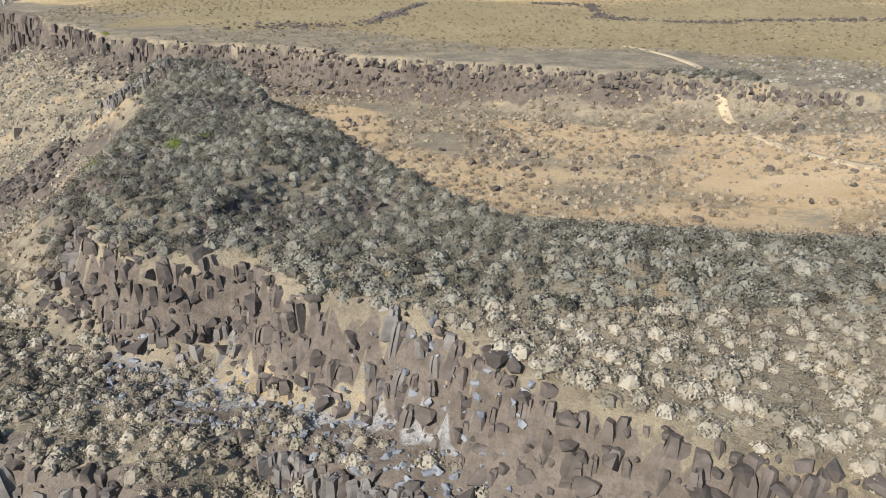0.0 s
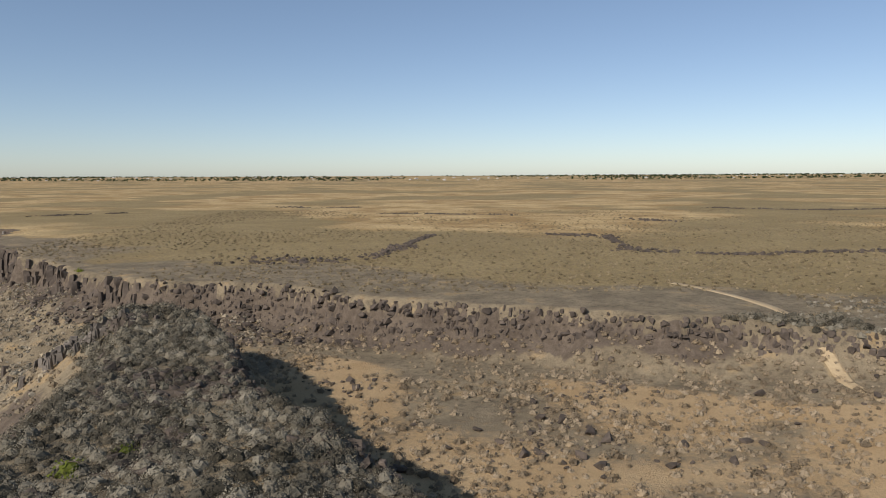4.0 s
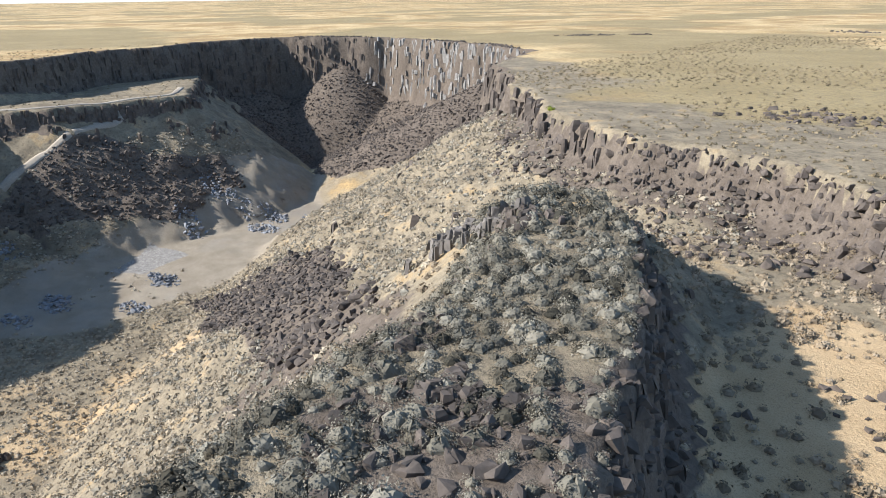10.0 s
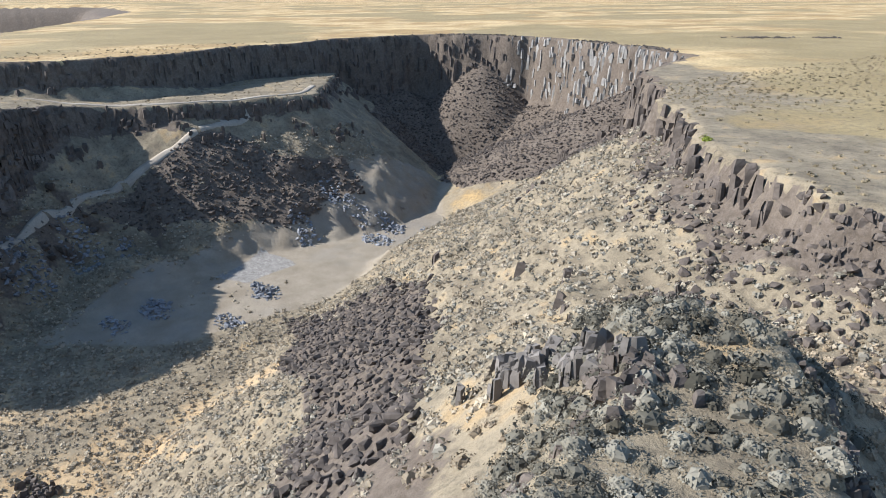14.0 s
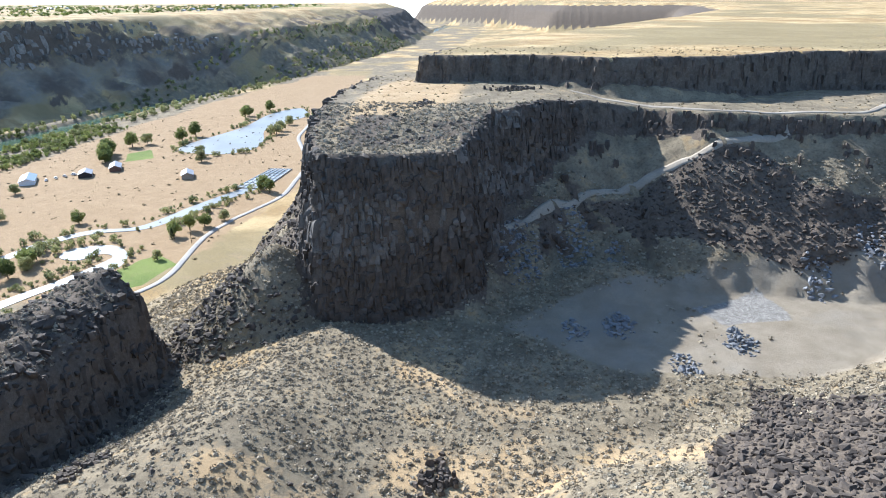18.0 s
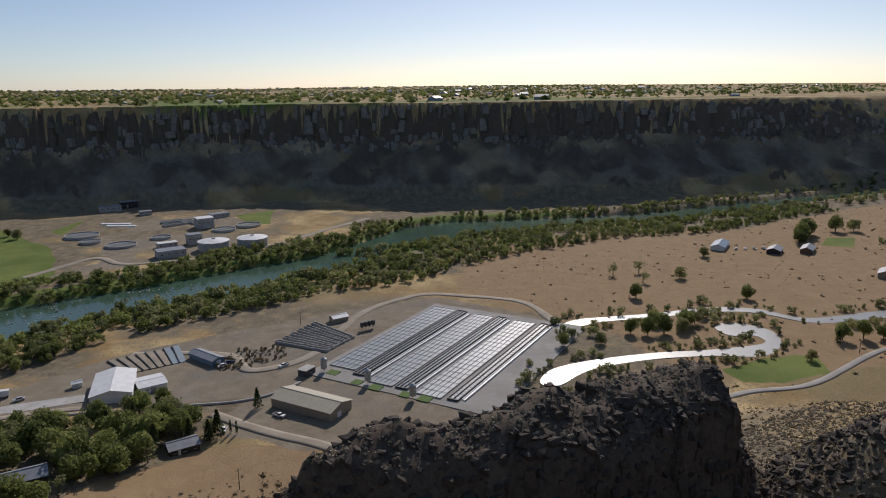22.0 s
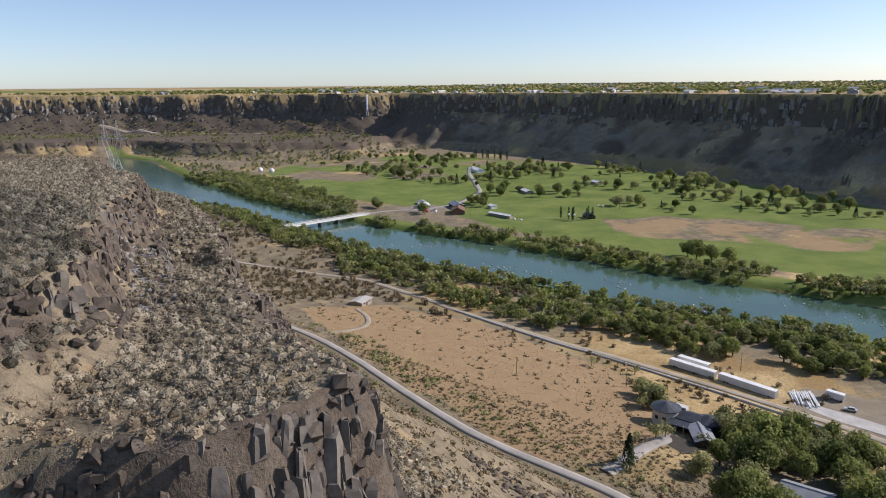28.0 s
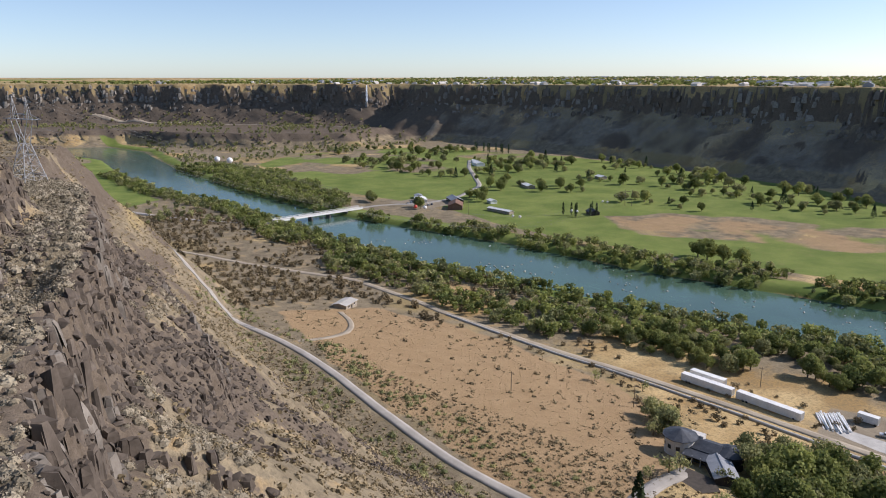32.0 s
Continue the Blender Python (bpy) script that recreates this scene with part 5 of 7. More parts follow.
# green bushes on the ridge
for bx, by, s in ((-31, 79.5, 1.3), (-28.5, 83, 1.0), (-38, 74, 1.0), (-16, 96, 0.8), (-150, 95, 1.0), (-96, 208, 1.1)):
    v, f = shrub_shape(int(190 + bx), 60, 8, 0.9)
    me = sheet("bush", v, f, bush_mat)
    ob = new("bush", me)
    ob.matrix_basis = Matrix.Translation((bx, by, float(height(np.array(bx), np.array(by))))) @ Matrix.Diagonal((s, s, s, 1))
    tagged(ob, "bright yellow-green rabbitbrush among sagebrush", "bush", "green bushes")


# ---- trees ----
def trunk_mesh(name, h, r, limbs, seed):
    q = random.Random(seed)
    bm = bmesh.new()
    bmesh.ops.create_cone(bm, cap_ends=True, segments=7, radius1=r, radius2=r * 0.45, depth=h, matrix=Matrix.Translation((0, 0, h / 2 - 0.3)))
    for k in range(limbs):
        a, z0 = q.uniform(0, 6.28), h * q.uniform(0.45, 0.9)
        ln = h * q.uniform(0.3, 0.5)
        bm_rod(bm, (0, 0, z0), (ln * math.cos(a), ln * math.sin(a), z0 + ln * 0.9), r * 0.28, 5)
    return mesh_of(name, bm, bark_mat)


def tree_kind(shape, lift, trunk, material):
    v, f = shape
    me = sheet("crown", v + np.array([0, 0, lift]), f, material)
    me.attributes.new("tone", "FLOAT", "POINT").data.foreach_set("value", np.zeros(len(v), np.float32))
    return me, trunk


ROUND = [crown_shape(100 + k, 15, 110, 3.6, 3.7, 0.3) for k in range(4)]
KINDS = {"round": [tree_kind(c, 4.1, trunk_mesh("trunk", 4.2, 0.28, 5, k), leaf_mat) for k, c in enumerate(ROUND)],
         "olive": [tree_kind(crown_shape(120 + k, 13, 95, 3.4, 3.0, 0.29, 0.7), 3.2, trunk_mesh("trunk", 3.2, 0.25, 5, 20 + k), willow_mat) for k in range(3)],
         "cone": [tree_kind(cone_shape(140 + k, 260, 2.1, 8.0, 0.42), 4.6, trunk_mesh("trunk", 4.0, 0.2, 0, 40 + k), dark_leaf_mat) for k in range(2)],
         "poplar": [tree_kind(cone_shape(150, 170, 1.1, 10.0, 0.42, 0.35), 5.6, trunk_mesh("trunk", 4.0, 0.2, 0, 50), dark_leaf_mat)],
         "sparse": [tree_kind(crown_shape(160 + k, 9, 16, 3.0, 3.0, 0.4, 0.8), 3.8, trunk_mesh("trunk", 4.6, 0.24, 8, 60 + k), willow_mat) for k in range(2)]}
LABELS = {"round": ("broad dark green leafy tree", "tree"), "olive": ("spreading grey-green olive tree", "tree"), "cone": ("dark green pointed conifer", "conifer"),
          "poplar": ("slender upright dark poplar", "poplar"), "sparse": ("thin-crowned half-dry tree", "tree")}
NAMES = {"round": "tree", "olive": "olive_tree", "cone": "conifer", "poplar": "poplar", "sparse": "half_dry_tree"}
FIRST = {}
tree_count = 0


def tree(kind, x, y, s, where, group, sz=None):
    global tree_count
    tree_count += 1
    k = tree_count % len(KINDS[kind])
    z = float(height(np.array(float(x)), np.array(float(y))))
    m = Matrix.Translation((x, y, z)) @ Matrix.Rotation(tree_count * 2.4, 4, "Z") @ Matrix.Diagonal((s, s, sz or s, 1))
    if (kind, k) not in FIRST:
        top = thing(NAMES[kind], 0, 0, 0, 0, "tree", "tree")
        for name, me in zip(("crown", "trunk"), KINDS[kind][k]):
            o = new(name, me)
            o.parent = top
        FIRST[kind, k] = top
        ob = top
        ob.matrix_basis = m
    else:
        ob = copy_thing(FIRST[kind, k], Matrix.Identity(4))
        ob.matrix_basis = m
    label, cat = LABELS[kind]
    return tagged(ob, f"{label} {where}", cat, group)


# trees of the house grounds and the farm
for kind, s, spots in (("round", 1.55, [(-34, -140), (-40, -133), (-46, -145), (-30, -128), (-52, -112), (-44, -106), (-70, -135), (-76, -128), (-84, -132), (-90, -140), (-72, -146), (-62, -150), (-80, -148), (-96, -152), (-54, -155), (-36, -152), (-100, -160), (-88, -156)]),
                       ("olive", 1.35, [(-28, -158), (-26, -150), (-34, -166), (-42, -172), (-50, -168), (-28, -176), (-20, -165), (-57, -165), (-30, -116), (-42, -118), (-64, -170), (4, -160), (8, -168), (14, -172)]),
                       ("cone", 1.15, [(-10, -107), (-13, -103), (-99, -168), (-103, -158), (-84, -165), (-92, -172), (-110, -150), (-118, -146), (-122, -146), (-140, -166), (-98, -146)]),
                       ("sparse", 0.9, [(-8, -128), (-12, -132), (-7, -120), (6, -154), (12, -162), (-24, -136), (30, -196), (48, -192), (-66, -122)])):
    for x, y in spots:
        tree(kind, x + rng.uniform(-1.5, 1.5), y + rng.uniform(-1.5, 1.5), s * rng.uniform(0.75, 1.2), "near the houses under the cliff", "trees by the houses")
for x, y in ((-126, -147), (-128, -145)):
    tree("poplar", x, y, 0.55, "beside the parked cars", "trees by the houses")
hx, hy, hz_, hs = sample((-125, -188, -22, -100), 7.0)
yard = region(hx, hy, [(-26, -158), (-34, -118), (-46, -104), (-72, -122), (-100, -134), (-122, -150), (-108, -186), (-60, -186), (-34, -182)], 1, 0.1) > 0.5
yard &= (np.hypot(hx + 56, hy + 126) > 11) & (np.hypot(hx + 107, hy + 142) > 9) & clear_of(hx, hy, RAIL, 6) & (rng.random(len(hx)) < 0.62) & (np.hypot(hx + 20, hy + 138) > 12)
for k, (x, y) in enumerate(zip(hx[yard], hy[yard])):
    tree(("round", "olive", "round", "sparse", "round")[k % 5], float(x), float(y), float(1.0 + 0.75 * rng.random()), "near the houses under the cliff", "trees by the houses")
# golf grounds
golf_trees = []
gx, gy, gz, gs = sample((-40, -900, 860, -440), 17)
keep = (mask_at("m_turf", gx, gy) > 0.2) | (gx > 470)
inside_golf = region(gx, gy, GOLF, 1, 0.1) > 0.5
for x, y, p in zip(gx[keep & inside_golf], gy[keep & inside_golf], rng.random((keep & inside_golf).sum())):
    edge = 0.34 + 1.7 * float(fbm(np.array(x), np.array(y), 60, 2, 71))
    if p < edge and region(np.array([x]), np.array([y]), BROWN, 1, 0.1)[0] < 0.5:
        golf_trees.append((x, y))
for k, (x, y) in enumerate(golf_trees[:290]):
    tree(("round", "olive", "round", "olive")[k % 4] if k % 13 else "cone", x, y, 0.85 + rng.random() ** 1.5 * 1.15, "on the golf turf", "golf trees")
for x, y in ((255, -515), (252, -519), (249, -512), (246, -508), (238, -520), (262, -512), (236, -528), (244, -534)):
    tree("poplar", x, y, 1.15, "in a row by the cottage", "golf trees")
for k in range(9):
    tree("poplar", 610 + k * 9, -905 + 5 * math.sin(k * 2), 1.5, "under the far wall", "golf trees")
for x, y, s in ((95, -432, 2.1), (83, -430, 1.9), (104, -438, 1.9), (72, -434, 1.7), (395, -455, 1.5), (385, -448, 1.5), (450, -445, 1.6), (460, -450, 1.5), (365, -520, 1.5), (378, -528, 1.6), (390, -530, 1.5), (382, -545, 1.6),
                (415, -600, 1.7), (405, -610, 1.7), (392, -590, 1.7), (350, -610, 1.6), (345, -640, 1.7), (420, -640, 1.6), (355, -655, 1.6), (330, -660, 1.5)):
    tree("round", x, y, s, "beside the clubhouse lawns", "golf trees")
# meadow and ponds to the west
for kind, x, y, s in (("round", -640, -262, 1.8), ("round", -655, -268, 1.9), ("round", -628, -255, 1.5), ("round", -668, -275, 1.7), ("round", -700, -270, 1.7), ("olive", -715, -262, 1.6), ("round", -735, -235, 1.7), ("round", -760, -232, 1.8),
                      ("olive", -660, -180, 1.5), ("olive", -640, -170, 1.4), ("olive", -780, -150, 1.7), ("olive", -800, -152, 1.6), ("olive", -840, -155, 1.5), ("round", -880, -225, 1.8), ("round", -900, -228, 1.6), ("round", -940, -215, 1.6),
                      ("sparse", -420, -255, 1.2), ("sparse", -440, -250, 1.3), ("olive", -455, -225, 1.2), ("sparse", -425, -230, 1.1), ("round", -395, -205, 1.1), ("olive", -520, -262, 1.1), ("round", -455, -168, 1.1),
                      ("round", -435, -92, 1.1), ("cone", -428, -90, 0.7), ("round", -447, -88, 1.2), ("round", -455, -82, 1.1), ("olive", -470, -75, 1.0), ("round", -548, -78, 1.3), ("round", -540, -70, 1.2), ("olive", -395, -82, 0.8),
                      ("round", -352, -150, 1.1), ("round", -360, -146, 1.2), ("olive", -372, -144, 1.1), ("round", -380, -150, 1.2), ("olive", -388, -150, 1.1), ("round", -345, -156, 1.0), ("olive", -400, -156, 1.0), ("round", -368, -160, 1.1),
                      ("olive", -320, -152, 0.9), ("round", -300, -158, 0.9), ("olive", -312, -166, 0.8)):
    tree(kind, x, y, 1.2 * s, "by the western meadow and ponds", "meadow trees")

# the belts along the river: the nearest trees one by one, the others joined
bx, by, bz, bs = sample((-800, -520, 900, -225), 5.4)
d_n, d_s = by - bank(NEAR_BANK, bx), bank(FAR_BANK, bx) - by
wide = np.interp(bx, [-700, -420, -300, -220, -130, -60, 0, 150, 260, 420, 560, 900], [70, 95, 90, 60, 54, 66, 80, 86, 72, 44, 30, 34])
wide_s = np.interp(bx, [-620, -450, -330, -200, -60, 80, 300, 420, 470, 640, 900], [22, 30, 38, 44, 46, 34, 24, 10, 40, 90, 90])
belt = ((d_n > 4.0) & (d_n < wide + 8 * fbm(bx, by, 40, 2, 72)) & (clear_of(bx, by, RAIL, 7)) & (mask_at("m_gravel", bx, by) < 0.3)) | ((d_s > 0) & (d_s < wide_s * (1 + 0.4 * fbm(bx, by, 50, 2, 73))))
isle = (np.hypot((bx + 10) / 48, (by + 322) / 9) < 1) | (np.hypot((bx + 330) / 60, (by + 428) / 10) < 1)
belt = (belt | isle) & ~((bx > -45) & (bx < 95) & (by > -243)) & (fbm(bx, by, 30, 3, 74) > -0.34) & ~((np.abs(bx - 437) < 9) & (by < -300))
bx, by, bz = bx[belt], by[belt], bz[belt]
order = np.argsort(np.hypot(bx + 20, by + 150))
near_belt, far_belt = order[:110], order[110:]
for k in near_belt:
    tree("round" if (k * 7) % 10 < 7 else "olive", float(bx[k]), float(by[k]), float(0.5 + 0.9 * rng.random() ** 1.3), "in the belt along the river", "riverside trees")
BELT = [join(*(crown_shape(180 + k, 8, 14, 3.4, 3.6, 0.66),)) for k in range(4)]
BELT = [(v + np.array([0, 0, 2.9]), f) for v, f in BELT]
for mat, sel, label in ((leaf_mat, far_belt[::1][np.arange(len(far_belt)) % 3 != 0], "dense dark riverside woods"), (willow_mat, far_belt[np.arange(len(far_belt)) % 3 == 0], "lighter willows in the riverside woods")):
    scatter("riverside_woods", BELT, stack(bx[sel], by[sel], np.maximum(bz[sel], 0)), (0.42 + 1.0 * rng.random(len(sel)) ** 1.5) * (1 - 0.15 * ss(-260, -420, bx[sel])), mat, label, "woods")
bx, by, bz, bs = sample((-2300, -560, -790, -240), 11)
d_n, d_s = by - bank(NEAR_BANK, bx), bank(FAR_BANK, bx) - by
ok = (((d_n > 0) & (d_n < 50)) | ((d_s > 0) & (d_s < 22))) & (rng.random(len(bx)) < 0.75)
scatter("riverside_woods", BELT, stack(bx[ok], by[ok], bz[ok]), rng.uniform(0.55, 1.25, ok.sum()), willow_mat, "thin woods downstream", "woods")
bx, by, bz, bs = sample((480, -1000, 1900, -140), 10)
ok = (rng.random(len(bx)) < 0.3 + 0.7 * fbm(bx, by, 60, 2, 75)) & (bz > 2) & (bz < 55) & (mask_at("m_turf", bx, by) < 0.4) & ((bank(FAR_BANK, bx) - by < 120) | (bx > 860))
scatter("riverside_woods", BELT, stack(bx[ok], by[ok], bz[ok]), rng.uniform(0.5, 1.2, ok.sum()), willow_mat, "scrubby woods upstream", "woods")
# low woods and scrub between the road and the river upstream
bx, by, bz, bs = sample((150, -300, 560, -125), 5.0)
ok = (rng.random(len(bx)) < 0.6 + 0.7 * fbm(bx, by, 35, 3, 76)) & (bz < 30) & clear_of(bx, by, MAIN_ROAD, 5) & clear_of(bx, by, RAIL, 6) & ~((bx < 215) & (by > -205) & (by < -115))
scatter("scrub_woods", BELT, stack(bx[ok], by[ok], bz[ok] - 0.6), rng.uniform(0.3, 0.75, ok.sum()), dry_mat, "olive-brown scrub woods by the road", "woods")
bx, by, bz, bs = sample((-40, -235, 160, -165), 4.2)
ok = (rng.random(len(bx)) < 0.2 + 0.5 * fbm(bx, by, 25, 3, 77)) & clear_of(bx, by, RAIL, 6) & (region(bx, by, DRYFIELD, 4, 1) < 0.4)
scatter("scrub_woods", BELT, stack(bx[ok], by[ok], bz[ok] - 0.5), rng.uniform(0.25, 0.6, ok.sum()), dry_mat, "dry brush between field and canal", "woods")

bx, by, bz, bs = sample((-1000, -262, -240, -70), 4.0)
gap = np.min([edge_distance(bx, by, [(p[0], p[1], 0) for p in pts])[0] for pts, _ in PONDS], 0)
wet = np.any([edge_distance(bx, by, [(p[0], p[1], 0) for p in pts])[2] for pts, _ in PONDS], 0)
ok = ~wet & (gap > 1.5) & (rng.random(len(bx)) < (0.5 + 0.7 * fbm(bx, by, 22, 3, 88)) * (1 - ss(5, 14, gap))) & (mask_at("m_turf", bx, by) < 0.5) & clear_of(bx, by, MAIN_ROAD, 4)
scatter("bank_scrub", BELT, stack(bx[ok], by[ok], bz[ok] - 0.4), 0.28 + 0.72 * rng.random(ok.sum()) ** 2, willow_mat, "willow scrub along the stream and ponds", "bushes")
bx, by, bz, bs = sample((-172, -240, -128, -208), 2.4)
ok = region(bx, by, [(-134, -214), (-150, -210), (-168, -216), (-172, -232), (-150, -238), (-134, -228)], 2, 1) > 0.5
ok &= rng.random(len(bx)) < 0.7
scatter("wet_scrub", BELT, stack(bx[ok], by[ok], bz[ok] - 0.3), 0.15 + 0.3 * rng.random(ok.sum()) ** 2, dry_mat, "brown rushes and scrub beside the old troughs", "bushes")
# the town and fields on the far rim
tx, ty, tz, ts_ = sample((-3000, -4300, 2600, -700), 38)
rim_d, _, in_rim = edge_distance(tx, ty, SOUTH_RIM)
patch = fbm(tx, ty, 420, 3, 78)
ok = in_rim & (rim_d > 14) & (rng.random(len(tx)) < np.clip(0.55 + 1.0 * patch + 0.3 * (tx > -500) + 0.35 * (rim_d < 500), 0.15, 0.98))
FARTREE = [(v * np.array([1.5, 1.5, 1]) + np.array([0, 0, 3.0]), f) for v, f in (crown_shape(190 + k, 4, 7, 3.4, 3.6, 1.5) for k in range(3))]
scatter("town_trees", FARTREE, stack(tx[ok], ty[ok], tz[ok]), 0.4 + 1.1 * rng.random(ok.sum()) ** 1.5, leaf_mat, "dark trees of the town on the far rim", "trees")
ok2 = in_rim & (rim_d > 10) & (rng.random(len(tx)) < np.clip(0.02 + 0.2 * patch + 0.05 * (rim_d < 500) * (tx > -900), 0.006, 0.2))
HOUSE = (np.array([(-7, -5, 0), (7, -5, 0), (7, 5, 0), (-7, 5, 0), (-7, -5, 3.2), (7, -5, 3.2), (7, 5, 3.2), (-7, 5, 3.2), (-7, 0, 5.6), (7, 0, 5.6)], float),
         np.array([(0, 1, 5, 4), (1, 2, 6, 5), (2, 3, 7, 6), (3, 0, 4, 7), (4, 5, 9, 8), (6, 7, 8, 9), (5, 6, 9, 9), (7, 4, 8, 8)]))
hx, hy, hz_ = tx[ok2] + 18, ty[ok2] + 12, tz[ok2]
pale = rng.random(len(hx)) < 0.5
HOUSE_TRI = (HOUSE[0], np.array([(0, 1, 5), (0, 5, 4), (1, 2, 6), (1, 6, 5), (2, 3, 7), (2, 7, 6), (3, 0, 4), (3, 4, 7), (4, 5, 9), (4, 9, 8), (6, 7, 8), (6, 8, 9), (5, 6, 9), (7, 4, 8)]))
scatter("town_houses", [HOUSE_TRI], stack(hx[pale], hy[pale], hz_[pale] - 0.3), rng.uniform(0.5, 1.1, pale.sum()), stucco_mat, "pale houses of the town on the far rim", "houses")
scatter("town_houses", [HOUSE_TRI], stack(hx[~pale], hy[~pale], hz_[~pale] - 0.3), rng.uniform(0.7, 1.6, (~pale).sum()), grey_roof_mat, "grey houses of the town on the far rim", "houses")
bx = rng.uniform(60, 1250, 46)
by = np.interp(bx, [p[0] for p in SOUTH_RIM[9:20]], [p[1] for p in SOUTH_RIM[9:20]]) - rng.uniform(25, 160, 46)
scatter("rim_buildings", [HOUSE_TRI], stack(bx, by, height(bx, by) - 0.3), np.stack([rng.uniform(0.5, 1.5, 46), rng.uniform(0.6, 1.3, 46), rng.uniform(0.6, 1.2, 46)], -1), stucco_mat, "pale low buildings along the far rim", "houses")
# distant groves beyond the tableland
tx, ty, tz, ts_ = sample((-4200, 2900, 3800, 4300), 42)
ok = rng.random(len(tx)) < np.clip(0.35 + 1.1 * fbm(tx, ty, 500, 2, 79), 0, 1)
scatter("distant_groves", FARTREE, stack(tx[ok], ty[ok], tz[ok]), rng.uniform(0.6, 1.3, ok.sum()), dark_leaf_mat, "dark line of groves on the horizon", "trees")
fx, fy = rng.uniform(-2600, 2900, 90), rng.uniform(2950, 3800, 90)
scatter("distant_farmhouses", [HOUSE_TRI], stack(fx, fy, height(fx, fy) - 0.2), rng.uniform(0.4, 1.0, 90), stucco_mat, "pale farm buildings on the northern horizon", "houses")
# low scarps and rock outcrops that cross the tableland
for pts, w in (([(-62, 229), (-34, 228)], 3.5), ([(-25, 235), (-17, 263), (-8, 313)], 1.6), ([(-41, 479), (0, 456), (35, 453)], 2.5), ([(33, 317), (59, 304), (55, 250), (82, 240), (108, 239), (137, 238), (185, 236)], 1.8), ([(189, 537), (236, 498), (306, 509), (390, 505)], 2.5), ([(-246, 459), (-210, 491)], 3.0), ([(-129, 573), (-66, 568)], 3.0), ([(97, 408), (123, 381)], 3.0)):
    p = np.array(pts, float)
    s = np.concatenate([[0], np.cumsum(np.hypot(*np.diff(p, axis=0).T))])
    t = rng.uniform(0, s[-1], int(s[-1] * 4.5))
    t = t[vnoise(t / 9, t * 0 + w, 106) > 0.36]
    n, w = len(t), w * (0.4 + 1.5 * vnoise(t / 14, t * 0, 107))
    x, y = np.interp(t, s, p[:, 0]) + rng.normal(0, w, n), np.interp(t, s, p[:, 1]) + rng.normal(0, w, n)
    scatter("rock_outcrop", ROCKS, stack(x, y, height(x, y)), 0.3 + 0.95 * rng.random(n) ** 1.6, boulder_mat, "low dark basalt outcrop on the tableland", "rock", 0.3)
x, y, z, st = sample((-150, -480, 330, -300), 3.4)
d_n, d_s = y - bank(NEAR_BANK, x), bank(FAR_BANK, x) - y
ok = (d_n < -1) & (d_s < -1) & (rng.random(len(x)) < np.clip(0.1 + 0.45 * fbm(x, y, 30, 2, 80) - 0.06 * (x > 60), 0, 1))
scatter("river_stones", ROCKS, stack(x[ok], y[ok], 0 * x[ok] + 0.02), rng.uniform(0.3, 1.1, ok.sum()), concrete_mat, "pale stones breaking the river's surface", "stones", 0.2)


# ---- buildings and works of the valley ----
def floor_at(x, y):
    return float(height(np.array(float(x)), np.array(float(y))))


